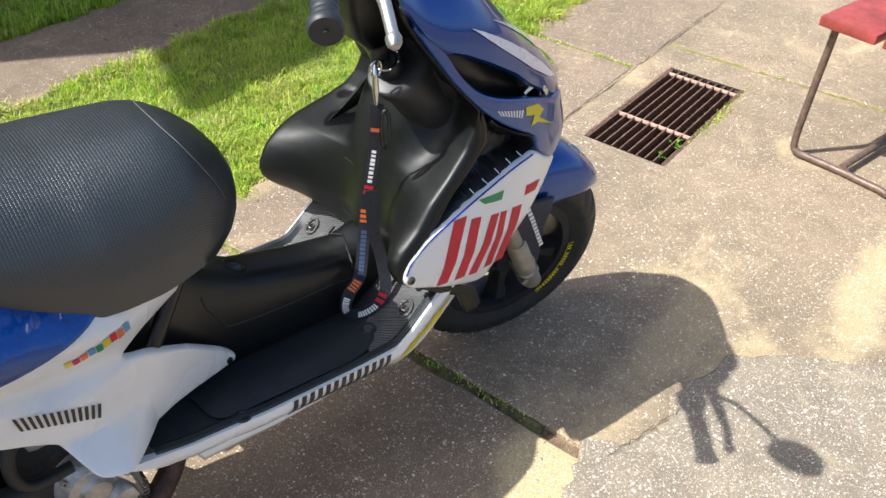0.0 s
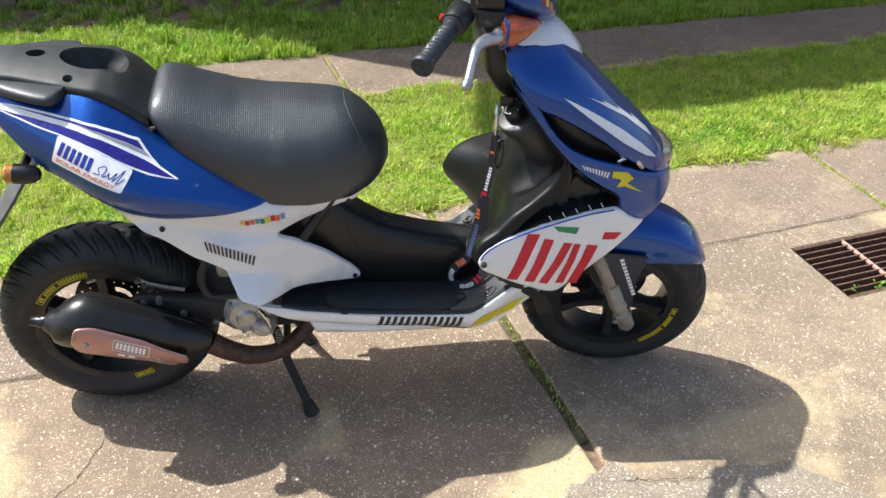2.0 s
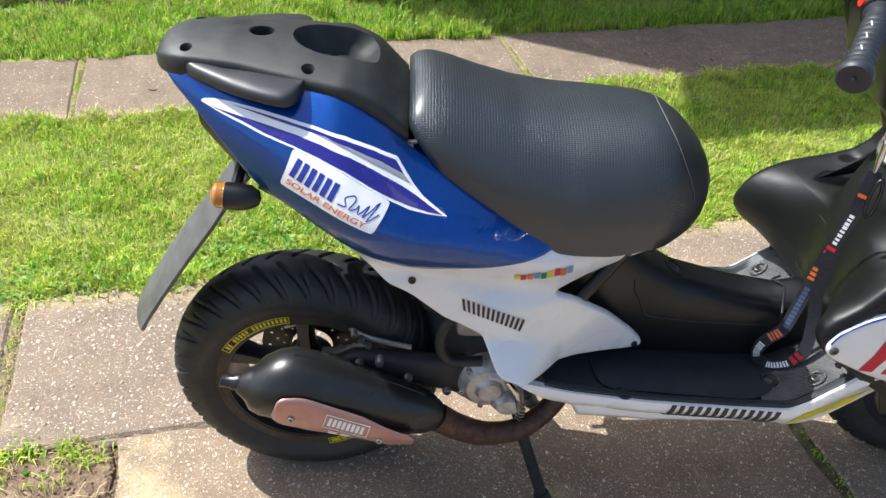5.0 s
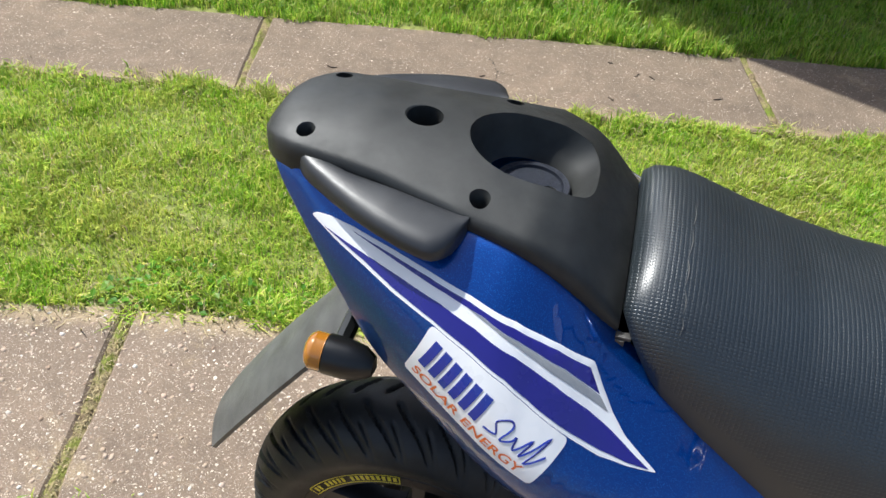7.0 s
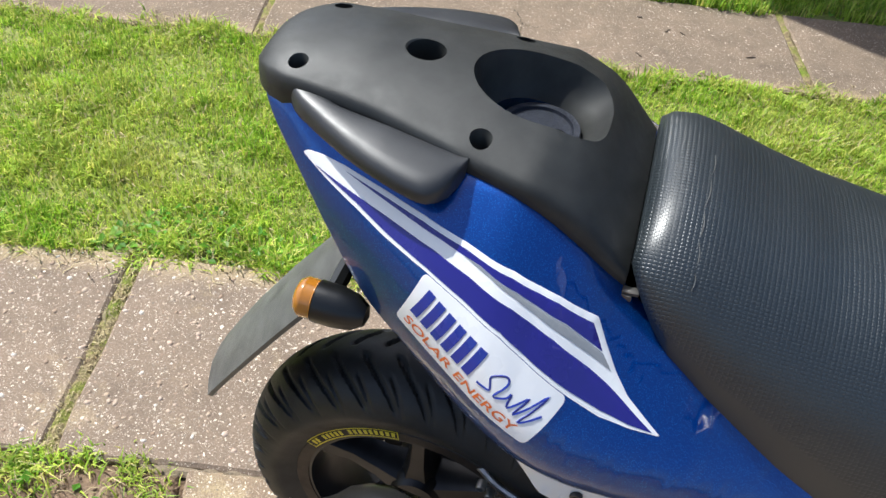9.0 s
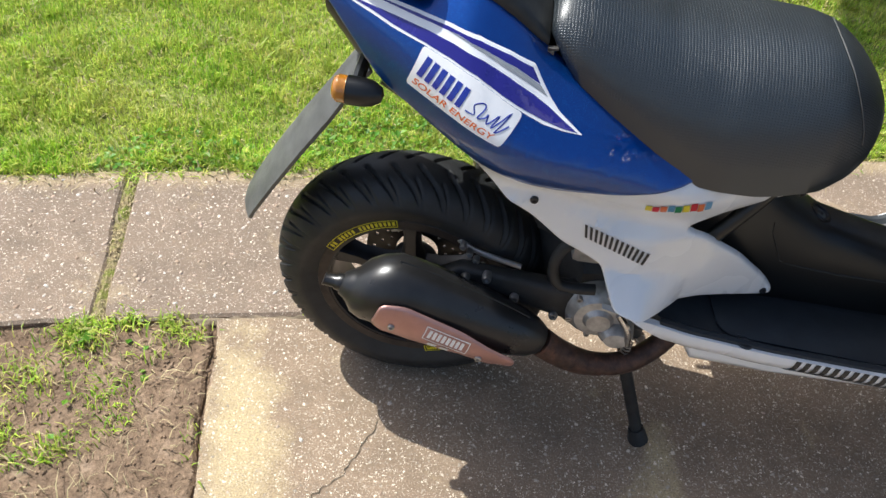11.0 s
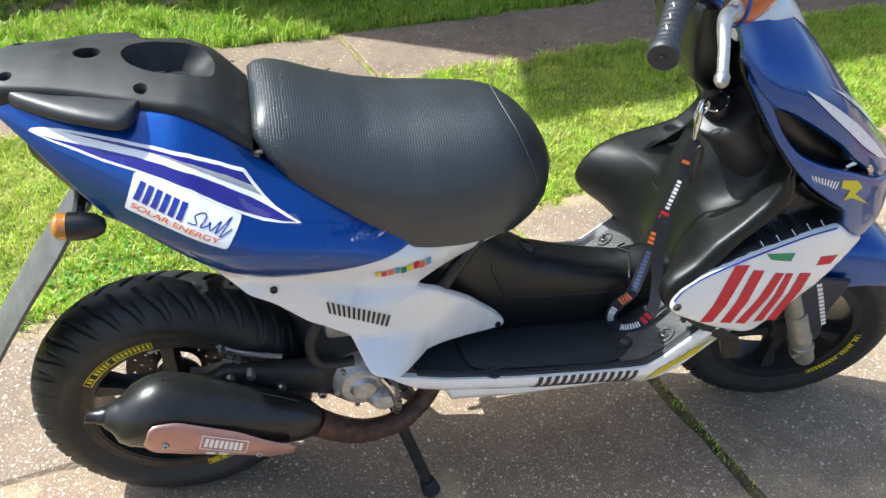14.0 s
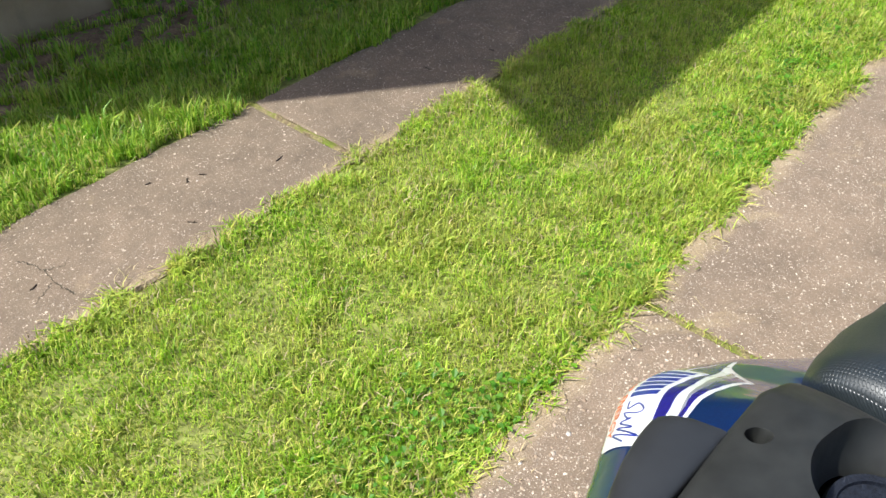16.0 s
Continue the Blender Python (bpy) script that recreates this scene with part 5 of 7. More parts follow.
# front fairing
rings = []
for x in np.linspace(0.862, 1.31, 34):
    top, low, half = span(x, *HOOD_TOP), span(x, *HOOD_LOW), span(x, *HOOD_HALF)
    ring = []
    for k in range(31):
        a = math.pi * k / 30
        c, s = math.cos(a), math.sin(a)
        ring.append(Vector((x, half * math.copysign(abs(c) ** (2 / 2.1), c), low + (top - low) * abs(s) ** (2 / 2.1))))
    inner = [Vector((x + 0.001, p.y * 0.95, p.z - 0.007)) for p in reversed(ring)]
    rings.append(ring + inner)
hood = part("front_cowl", skin(rings), BLUE, scooter, "blue metallic front cowl with white flame stripes", angle=40)
for side in (-1, 1):
    decal("flame_stripe", [(0.986, 0.888), (1.014, 0.8745), (1.044, 0.8585), (1.074, 0.841), (1.13, 0.805), (1.191, 0.76), (1.227, 0.729), (1.238, 0.7185), (1.204, 0.733), (1.143, 0.772), (1.097, 0.806), (1.055, 0.836), (1.019, 0.863)], w_hood, side, DECAL_WHITE, hood, 0.0022, 0.006)
    decal("flame_stripe", [(1.042, 0.8815), (1.09, 0.8585), (1.082, 0.8665), (1.132, 0.833), (1.124, 0.842), (1.177, 0.802), (1.168, 0.813), (1.216, 0.773), (1.234, 0.752), (1.201, 0.777), (1.151, 0.815), (1.107, 0.843), (1.074, 0.8635)], w_hood, side, DECAL_WHITE, hood, 0.0022, 0.006)
rings = []
for x in np.linspace(0.875, 1.055, 12):
    top = span(x, (0.87, 0.93, 0.98, 1.02, 1.06), (1.02, 1.024, 1.008, 0.98, 0.938))
    half = span(x, (0.87, 0.95, 1.06), (0.125, 0.105, 0.055))
    low = span(x, *HOOD_TOP) - 0.05
    rings.append([Vector((x, half * math.copysign(abs(math.cos(a)) ** 0.8, math.cos(a)), low + (top - low) * abs(math.sin(a)) ** 0.8)) for a in (math.pi * k / 18 for k in range(19))])
part("upper_cowl", skin(rings), WHITE, scooter, "white upper cowl below the handlebar", angle=50)
BAND = curve_through([(0.884, 0.913), (0.9, 0.884), (0.931, 0.841), (0.967, 0.795), (1.01, 0.749), (1.052, 0.711), (1.1, 0.678), (1.146, 0.648), (1.155, 0.62), (1.19, 0.59), (1.23, 0.573),
                      (1.283, 0.612), (1.3, 0.645), (1.282, 0.67), (1.224, 0.686), (1.16, 0.713), (1.113, 0.731), (1.067, 0.748), (1.015, 0.775), (0.973, 0.816), (0.942, 0.862), (0.918, 0.889)], 3, True)
FIAT_PANEL = rounded([(0.832, 0.512), (0.847, 0.54), (0.891, 0.568), (0.98, 0.599), (1.074, 0.620), (1.15, 0.622), (1.19, 0.59), (1.232, 0.573), (1.192, 0.537), (1.125, 0.488), (1.034, 0.407), (1.008, 0.408), (0.925, 0.445), (0.843, 0.49)], 0.014, 4)
VENT = curve_through([(0.848, 0.536), (0.88, 0.572), (0.93, 0.606), (0.975, 0.64), (1.01, 0.675), (1.03, 0.70), (1.035, 0.722), (1.05, 0.708), (1.1, 0.676), (1.15, 0.646), (1.16, 0.615), (1.074, 0.617), (0.98, 0.595), (0.89, 0.564)], 3, True)
VENT_EDGE = [(1.01, 0.742), (1.05, 0.708), (1.1, 0.676), (1.15, 0.646), (1.16, 0.615), (1.074, 0.617), (0.98, 0.595), (0.89, 0.564), (0.848, 0.536)]


def w_vent(x, z):
    """The floor of the deep vent hollow, rising to its outer edges."""
    p = Vector((x, z))
    far = 1.0
    for a, b in zip(VENT_EDGE, VENT_EDGE[1:]):
        a, b = Vector(a), Vector(b)
        t = min(1, max(0, (p - a).dot(b - a) / (b - a).length_squared))
        far = min(far, (p - a.lerp(b, t)).length)
    s = min(1, far / 0.02)
    return w_front(x, z) - 0.003 - 0.046 * s * s * (3 - 2 * s)


for side in (-1, 1):
    band = part("nose_side", sheet(BAND, w_front, side, 0.004, 0.014, 0.006, 0.005), BLUE, scooter, "dark blue lower nose fairing with a small badge", angle=50)
    for bar in slanted_bars([(1.046, 0.735), (1.119, 0.709), (1.114, 0.697), (1.054, 0.724)], 9, 0.5):
        decal("model_badge", bar, w_front, side, DECAL_WHITE, band, 0.0012, 0.014)
    decal("model_badge", [(1.123, 0.712), (1.161, 0.703), (1.179, 0.686), (1.162, 0.679), (1.209, 0.647), (1.156, 0.673), (1.136, 0.674), (1.148, 0.689), (1.122, 0.698)], w_front, side, DECAL_YELLOW, band, 0.0012, 0.01, "yellow badge stroke")
    part("vent_side", sheet(VENT, w_vent, side, 0.006, 0.008, 0, 0), BLACK, scooter, "black moulded vent side of the leg shield", angle=50)
    for k in range(5):
        x = 0.99 + 0.03 * k
        z = span(x, (0.98, 1.074, 1.15), (0.598, 0.619, 0.622)) + 0.004
        part("vent_fin", tube([(x + 0.004, side * (w_front(x, z) - 0.006), z), (x - 0.002, side * (w_front(x, z) - 0.014), z + 0.009)], 0.0011, 6, straight=True), CHROME, scooter, "thin bright fin")
    fiat = part("leg_panel", sheet(FIAT_PANEL, w_front, side, 0.006, 0.012, 0.006, 0.005, 0.002), WHITE, scooter, "white lower leg panel with tall red slanted blocks", angle=40)
    edge = curve_through([(0.838, 0.52), (0.852, 0.541), (0.893, 0.566), (0.98, 0.596), (1.074, 0.616), (1.14, 0.619)], 6)
    part("pinstripe", tube([(p.x, side * (w_front(p.x, p.y) + 0.001), p.y) for p in edge], 0.0017, 6, straight=True), DECAL_BLUE, fiat, "dark blue edge stripe")
    # big red sponsor mark as plain slanted strokes
    for outline in ([(0.94, 0.582), (0.968, 0.579), (0.928, 0.458), (0.903, 0.463)], [(0.979, 0.567), (1.002, 0.562), (0.97, 0.447), (0.946, 0.453)], [(1.027, 0.553), (1.047, 0.548), (1.003, 0.437), (0.981, 0.444)],
                    [(1.052, 0.547), (1.068, 0.543), (1.043, 0.434), (1.022, 0.437)], [(1.084, 0.54), (1.112, 0.533), (1.077, 0.426), (1.053, 0.432)]):
        decal("sponsor_mark", outline, w_front, side, DECAL_RED, fiat, 0.003, 0.014, "red slanted stroke")
    decal("flag_mark", [(0.996, 0.597), (1.058, 0.588), (1.053, 0.572), (1.009, 0.583)], w_front, side, DECAL_GREEN, fiat, 0.003, 0.014, "green flag block")
    decal("flag_mark", [(1.123, 0.566), (1.169, 0.556), (1.155, 0.541), (1.119, 0.548)], w_front, side, DECAL_RED, fiat, 0.003, 0.014, "red flag block")
    part("bolt", bolt((0.846, side * (w_front(0.846, 0.508) + 0.002), 0.508), (0, side, 0), 0.0075, 0.003), STEEL_DARK, fiat, "small dull steel screw")

# nose front, lamp and dark inside of the cowl
part("headlight", skin([[Vector((x, half * math.copysign(abs(math.cos(a)) ** 0.7, math.cos(a)), zc + hz * math.copysign(abs(math.sin(a)) ** 0.7, math.sin(a)))) for a in (2 * math.pi * k / 20 for k in range(20))]
                        for x, half, zc, hz in ((1.16, 0.13, 0.74, 0.035), (1.24, 0.115, 0.70, 0.035), (1.29, 0.085, 0.685, 0.03), (1.312, 0.05, 0.682, 0.024), (1.32, 0.015, 0.682, 0.012))]), LENS, scooter, "smoked headlight at the nose", angle=60)
part("nose_front", skin([[Vector((x, half * math.copysign(abs(math.cos(a)) ** 0.7, math.cos(a)), zc + hz * math.sin(a))) for a in (2 * math.pi * k / 20 for k in range(20))]
                         for x, half, zc, hz in ((1.175, 0.12, 0.635, 0.06), (1.22, 0.125, 0.625, 0.055), (1.27, 0.1, 0.625, 0.045), (1.31, 0.06, 0.63, 0.03), (1.326, 0.02, 0.63, 0.012))]), BLUE, scooter, "blue nose front", angle=60)
part("cowl_inside", skin([[Vector((x, half * math.copysign(abs(math.cos(a)) ** 0.6, math.cos(a)), zc + hz * math.sin(a))) for a in (2 * math.pi * k / 18 for k in range(18))]
                          for x, half, zc, hz in ((0.955, 0.1, 0.875, 0.05), (0.99, 0.13, 0.81, 0.09), (1.08, 0.115, 0.745, 0.09), (1.16, 0.1, 0.71, 0.07), (1.25, 0.06, 0.68, 0.04))]), DECAL_BLACK, scooter, "black inside of the front cowl", angle=60)
for side in (-1, 1):
    part("lamp_mount", tube([(1.14, side * 0.14, 0.722), (1.165, side * 0.142, 0.735), (1.19, side * 0.14, 0.715), (1.20, side * 0.135, 0.702)], 0.006, 8), CHROME, scooter, "bright lamp mount in the intake")

# inner leg shield
RIM_X = ((0.33, 0.39, 0.424, 0.49, 0.508, 0.522, 0.54, 0.558, 0.581, 0.617, 0.648, 0.683, 0.715, 0.745, 0.795, 0.841, 0.884, 0.92, 0.942, 0.99), (1.0, 0.975, 0.928, 0.845, 0.826, 0.82, 0.823, 0.838, 0.87, 0.902, 0.942, 0.98, 1.0, 1.008, 0.964, 0.928, 0.896, 0.874, 0.868, 0.866))
RIM_FAR = ((0.33, 0.39, 0.425, 0.45, 0.465, 0.48, 0.497, 0.515, 0.53, 0.545, 0.56, 0.575, 0.588, 0.6, 0.61, 0.62, 0.64, 0.67, 0.7, 0.745, 0.795, 0.841, 0.884, 0.92, 0.942, 0.99), (1.0, 0.965, 0.93, 0.872, 0.847, 0.832, 0.821, 0.814, 0.816, 0.822, 0.832, 0.848, 0.868, 0.896, 0.926, 0.958, 1.0, 1.02, 1.03, 1.008, 0.964, 0.928, 0.896, 0.874, 0.868, 0.866))
RIM_W_FAR = ((0.33, 0.4, 0.45, 0.6, 0.66, 0.75, 0.85, 0.99), (0.19, 0.205, 0.224, 0.226, 0.2, 0.178, 0.172, 0.162))
RIM_W = ((0.33, 0.43, 0.5, 0.55, 0.7, 0.85, 0.99), (0.19, 0.2, 0.208, 0.205, 0.182, 0.172, 0.162))
COL_X = ((0.33, 0.42, 0.5, 0.6, 0.68, 0.74, 0.8, 0.84, 0.9, 0.99), (0.93, 0.895, 0.89, 0.905, 0.93, 0.955, 0.965, 0.945, 0.91, 0.885))
# how the rim turns: low round the leg panel, as a broad ridge into the vent, then narrow beside the cowl
RIM_SHAPE = (((-0.007, 0.03), (-0.056, 0.066), (-0.012, 0.012)), ((-0.004, 0.022), (-0.028, 0.05), (-0.01, 0.009)), ((-0.002, 0.012), (-0.006, 0.036), (-0.007, 0.006)),
             ((-0.004, 0.004), (-0.002, 0.019), (-0.005, 0.003)), ((-0.007, -0.001), (-0.009, 0.004), (-0.007, 0.0)))
rows = []
for z in np.linspace(0.335, 0.942, 110):
    row = []
    for rim_line, rim_half, side in ((RIM_X, RIM_W, -1), (RIM_FAR, RIM_W_FAR, 1)):
        xr, w, xc = span(z, *rim_line), span(z, *rim_half), span(z, *COL_X)
        deep = max(xc, xr) + span(z, (0.33, 0.45, 0.6, 0.75, 0.9, 0.99), (0.02, 0.035, 0.016, 0.006, 0.006, 0.008))
        flat = min(xr, xc) + abs(xr - xc) * 0.5 + 0.012
        half_row = []
        for regimes in RIM_SHAPE:
            dy, dx = (span(z, (0.495, 0.535, 0.69, 0.735), (regimes[0][n], regimes[1][n], regimes[1][n], regimes[2][n])) for n in (0, 1))
            half_row.append((w + dy, xr + dx))
        if side > 0 and xr < xc:
            half_row += [(w * 0.84, xr + 0.22 * (xc - xr)), (w * 0.6, xr + 0.66 * (xc - xr)), (0.06, xc + 0.008)]
        else:
            half_row += [(w * 0.84, xr + 0.006), (w * 0.6, max(flat, deep if xr > xc else flat)), (0.06, xc + 0.01)]
        row += [(-y, x) for y, x in half_row] + [(0, xc)] if side < 0 else [(y, x) for y, x in reversed(half_row)]
    rows.append([Vector((p.y, p.x, z)) for p in curve_through(row, 4)])
bm = skin(rows, closed=False, cap=False)
kept = bm.faces[:]
made = {v: bm.verts.new(v.co + Vector((0.008, 0, 0))) for v in bm.verts[:]}
for e in [e for e in bm.edges if e.is_boundary]:
    a, b = e.verts
    bm.faces.new((a, b, made[b], made[a]))
for g in kept:
    bm.faces.new([made[v] for v in reversed(g.verts)])
shield = part("leg_shield", bm, SHIELD_BLACK, scooter, "black satin inner leg shield with flared knee guards", angle=60)
for side in (-1, 1):
    part("bolt", bolt((0.90, side * 0.165, 0.43), (-1, 0, 0.2), 0.006, 0.003), DECAL_BLACK, shield, "black screw")
hatch = rounded([(-0.045, 0.47), (0.045, 0.47), (0.05, 0.58), (-0.05, 0.58)], 0.012)
part("hatch_seam", tube([(span(p.y, *COL_X) - 0.001 + abs(p.x) * 0.2, p.x + 0.02, p.y) for p in hatch] , 0.0012, 5, straight=True), DECAL_BLACK, shield, "thin hatch seam")

# ignition lock
LOCK_AXIS = Vector((-0.45, -0.3, 0.84)).normalized()
LOCK_AT = Vector((0.911, -0.067, 0.813))
lock = part("ignition_lock", lathe(((0.0, 0.004), (0.006, 0.004), (0.008, 0.009), (0.0135, 0.0095), (0.015, 0.006), (0.017, 0.006), (0.0185, 0.012), (0.0215, 0.012), (0.0225, 0.009), (0.0225, -0.03)), LOCK_AT, LOCK_AXIS, 32), DECAL_BLACK, scooter, "black ignition lock")
for k in range(7):
    a = 2 * math.pi * k / 7
    s1 = LOCK_AXIS.orthogonal().normalized()
    s2 = LOCK_AXIS.cross(s1)
    c = LOCK_AT + LOCK_AXIS * 0.0125 + (s1 * math.cos(a) + s2 * math.sin(a)) * 0.02
    part("lock_mark", lathe(((0.0, 0.0006), (0.0014, 0.0006), (0.0014, 0.0)), c, LOCK_AXIS, 8), DECAL_WHITE, lock)
rings = []
for depth, rx, ry in ((-0.15, 0.05, 0.042), (-0.1, 0.055, 0.047), (-0.06, 0.054, 0.046), (-0.02, 0.051, 0.043), (-0.006, 0.0515, 0.0445), (-0.002, 0.05, 0.043), (0.0, 0.047, 0.04), (0.0005, 0.02, 0.018)):
    c = Vector((0.93, -0.066, 0.803)) + Vector((-0.62, 0.0, 0.75)) * depth
    rings.append([c + Vector((rx * math.cos(a), ry * math.sin(a), 0)) + Vector((0, 0, 0.45 * rx * math.cos(a) + 0.3 * ry * math.sin(a))) * (1 if depth > -0.05 else 0.4) for a in (2 * math.pi * k / 32 for k in range(32))])
part("lock_housing", skin(rings), GREY_BLACK, lock, "rounded lock housing with a flat worn ledge", angle=50)

# handlebar
rings = []
for z, x, hx, hy in ((0.72, 1.0, 0.03, 0.03), (0.77, 0.99, 0.034, 0.03), (0.81, 0.955, 0.036, 0.034), (0.85, 0.908, 0.036, 0.045), (0.9, 0.876, 0.034, 0.078), (0.96, 0.862, 0.03, 0.088), (0.985, 0.858, 0.028, 0.088), (0.989, 0.858, 0.025, 0.083)):
    rings.append([Vector((x + hx * math.copysign(abs(math.cos(a)) ** 0.35, math.cos(a)), hy * math.copysign(abs(math.sin(a)) ** 0.35, math.sin(a)), z)) for a in (2 * math.pi * k / 36 for k in range(36))])
part("steering_column", skin(rings), BLACK, scooter, "flat-faced black steering column cover", angle=50)
part("steering_stem", tube([(0.868, 0, 0.97), (0.852, 0, 1.05)], 0.036, 20, straight=True), DECAL_BLACK, scooter, "black steering stem")
bar = part("handlebar", tube([(0.68, -0.262, 1.0), (0.757, -0.14, 1.035), (0.80, -0.06, 1.05), (0.81, 0, 1.05), (0.80, 0.06, 1.05), (0.757, 0.14, 1.035), (0.68, 0.262, 1.0)], 0.011, 12), STEEL, scooter, "black handlebar")
for side in (-1, 1):
    end, inner = Vector((0.676, side * 0.272, 0.998)), Vector((0.752, side * 0.15, 1.032))
    d = (end - inner).normalized()
    L = (end - inner).length
    prof = [(0.0, L + 0.002), (0.003, L + 0.002), (0.0035, L - 0.002), (0.019, L - 0.001), (0.0212, L - 0.004), (0.0215, L - 0.013), (0.0195, L - 0.0165), (0.0165, L - 0.018)]
    for k in range(9):
        h = L - 0.02 - k * 0.0115
        prof += [(0.0165, h), (0.0172, h - 0.002), (0.0172, h - 0.009), (0.0162, h - 0.0105)]
    prof += [(0.0165, 0.01), (0.021, 0.006), (0.021, 0.0), (0.012, 0.0)]
    grip = part("grip", lathe(prof, inner, d, 24), GRIP, scooter, "ribbed dark rubber handlebar grip")
    out = (Vector((-0.35, side * -0.1, 0.9)) - d * Vector((-0.35, side * -0.1, 0.9)).dot(d)).normalized()
    for k in range(3):
        a0 = inner + d * (0.045 + 0.027 * k) + out * 0.0171
        part("grip_mark", tube([a0, a0 + d * 0.011 + out.cross(d) * 0.003], 0.0009, 5, straight=True), DECAL_WHITE, grip, "small white fleck")
    sw = part("switch_housing", lathe(((0.012, 0.005), (0.024, 0.002), (0.027, -0.01), (0.027, -0.045), (0.022, -0.052), (0.012, -0.052)), inner, d, 24), BLACK, scooter, "black handlebar switch housing")
    part("starter_button", lathe(((0.0, 0.006), (0.006, 0.006), (0.007, 0.0), (0.0, 0.0)), inner - d * 0.02 + Vector((-0.027, 0, 0.004)), (-1, 0, 0.2), 12), RED_PLASTIC, sw, "small red button")
    lever = [(0.85, side * 0.12, 1.016), (0.84, side * 0.152, 1.009), (0.81, side * 0.184, 1.014), (0.787, side * 0.217, 1.013), (0.774, side * 0.25, 0.998), (0.761, side * 0.283, 0.972)]
    lv = part("brake_lever", tube(lever, (0.011, 0.0135, 0.012, 0.0095, 0.008, 0.0076), 14), ALU_SMOOTH, scooter, "bare metal brake lever")
    part("lever_ball", lathe(((0.0, 0.014), (0.006, 0.0125), (0.0098, 0.006), (0.0105, -0.001), (0.0075, -0.009)), lever[-1], (-0.45, side * 0.8, -0.4), 16), STEEL, lv)
    part("lever_bracket", block(0.80, 0.855, side * 0.115 - 0.02, side * 0.115 + 0.02, 1.02, 1.052, 0.006), BLACK, scooter, "black lever bracket")
    ind = skin([[Vector((x, side * (yc + hy * math.cos(a)), zc + hz * math.copysign(abs(math.sin(a)) ** 0.7, math.sin(a)))) for a in (2 * math.pi * k / 20 for k in range(20))]
                for x, yc, hy, zc, hz in ((0.848, 0.125, 0.02, 1.01, 0.024), (0.856, 0.125, 0.026, 1.01, 0.031), (0.875, 0.125, 0.028, 1.011, 0.032), (0.9, 0.118, 0.026, 1.015, 0.022), (0.925, 0.11, 0.018, 1.02, 0.01), (0.935, 0.105, 0.01, 1.022, 0.004))])
    part("front_indicator", ind, AMBER_FRONT, scooter, "orange front indicator lens in the handlebar cover", angle=60)
    rim = [(0.857 + 0.004 * math.cos(2 * a), side * (0.125 + 0.0275 * math.cos(a)), 1.01 + 0.0325 * math.copysign(abs(math.sin(a)) ** 0.7, math.sin(a))) for a in (2 * math.pi * k / 24 for k in range(25))]
    part("indicator_rim", tube(rim, 0.003, 8, straight=True), BLUE, scooter, "blue painted rim of the indicator")
rings = []
for x, zc, half, hz in ((0.835, 1.07, 0.08, 0.025), (0.855, 1.075, 0.115, 0.045), (0.89, 1.07, 0.13, 0.052), (0.93, 1.055, 0.115, 0.046), (0.965, 1.035, 0.085, 0.034), (0.985, 1.02, 0.05, 0.02), (0.99, 1.015, 0.02, 0.008)):
    rings.append([Vector((x, half * math.copysign(abs(math.cos(a)) ** 0.75, math.cos(a)), zc + hz * math.sin(a))) for a in (2 * math.pi * k / 28 for k in range(28))])
cover = part("handlebar_cover", skin(rings), BLUE, scooter, "blue metallic handlebar cover", angle=60)
COVER = ((0.835, 0.855, 0.89, 0.93, 0.965, 0.985, 0.99), (1.07, 1.075, 1.07, 1.055, 1.035, 1.02, 1.015), (0.08, 0.115, 0.13, 0.115, 0.085, 0.05, 0.02), (0.025, 0.045, 0.052, 0.046, 0.034, 0.02, 0.008))


def on_cover(x, a):
    """A place just over the handlebar cover's right side, at a turn of a."""
    zc, half, hz = (span(x, COVER[0], row) for row in COVER[1:])
    return Vector((x, -half * abs(math.cos(a)) ** 0.75 - 0.0012, zc + hz * math.sin(a) + 0.0008))


for k, mat in enumerate((DECAL_ORANGE, DECAL_YELLOW, DECAL_SKY, DECAL_GREEN, DECAL_RED, DECAL_YELLOW, DECAL_ORANGE)):
    x0 = 0.89 + 0.0105 * k
    turn = 0.42 - 0.06 * k
    part("name_sticker", skin([[on_cover(x, turn + 0.34 * f) for f in (0, 0.5, 1)] for x in (x0, x0 + 0.0085)], closed=False, cap=False), mat, cover, "small colourful sticker block")
part("cover_stripe", skin([[Vector((x, -0.05 + 0.02 * f, z + 0.002)) for f in (-1, 0, 1)] for x, z in ((0.87, 1.121), (0.9, 1.115), (0.93, 1.097), (0.96, 1.068))], closed=False, cap=False), DECAL_WHITE, cover, "white stripe")
part("fluid_reservoir", block(0.8, 0.855, -0.125, -0.07, 1.05, 1.09, 0.006), BLACK, scooter, "black brake fluid reservoir")
part("reservoir_lid", block(0.797, 0.858, -0.128, -0.067, 1.089, 1.097, 0.003), GREY_PLASTIC, scooter, "grey reservoir lid")
part("mirror_stalk", tube([(0.79, -0.15, 1.06), (0.775, -0.17, 1.12), (0.72, -0.235, 1.19), (0.685, -0.275, 1.22)], 0.006, 8), BLACK, scooter, "black mirror stalk")
mir = part("mirror_housing", skin([[Vector((0.665 + dx, -0.30 + hy * math.cos(a), 1.245 + hz * math.sin(a))) for a in (2 * math.pi * k / 24 for k in range(24))] for dx, hy, hz in ((-0.008, 0.051, 0.05), (0.0, 0.054, 0.055), (0.02, 0.046, 0.045), (0.032, 0.021, 0.02))]), BLACK, scooter, "black oval rear-view mirror", angle=60)
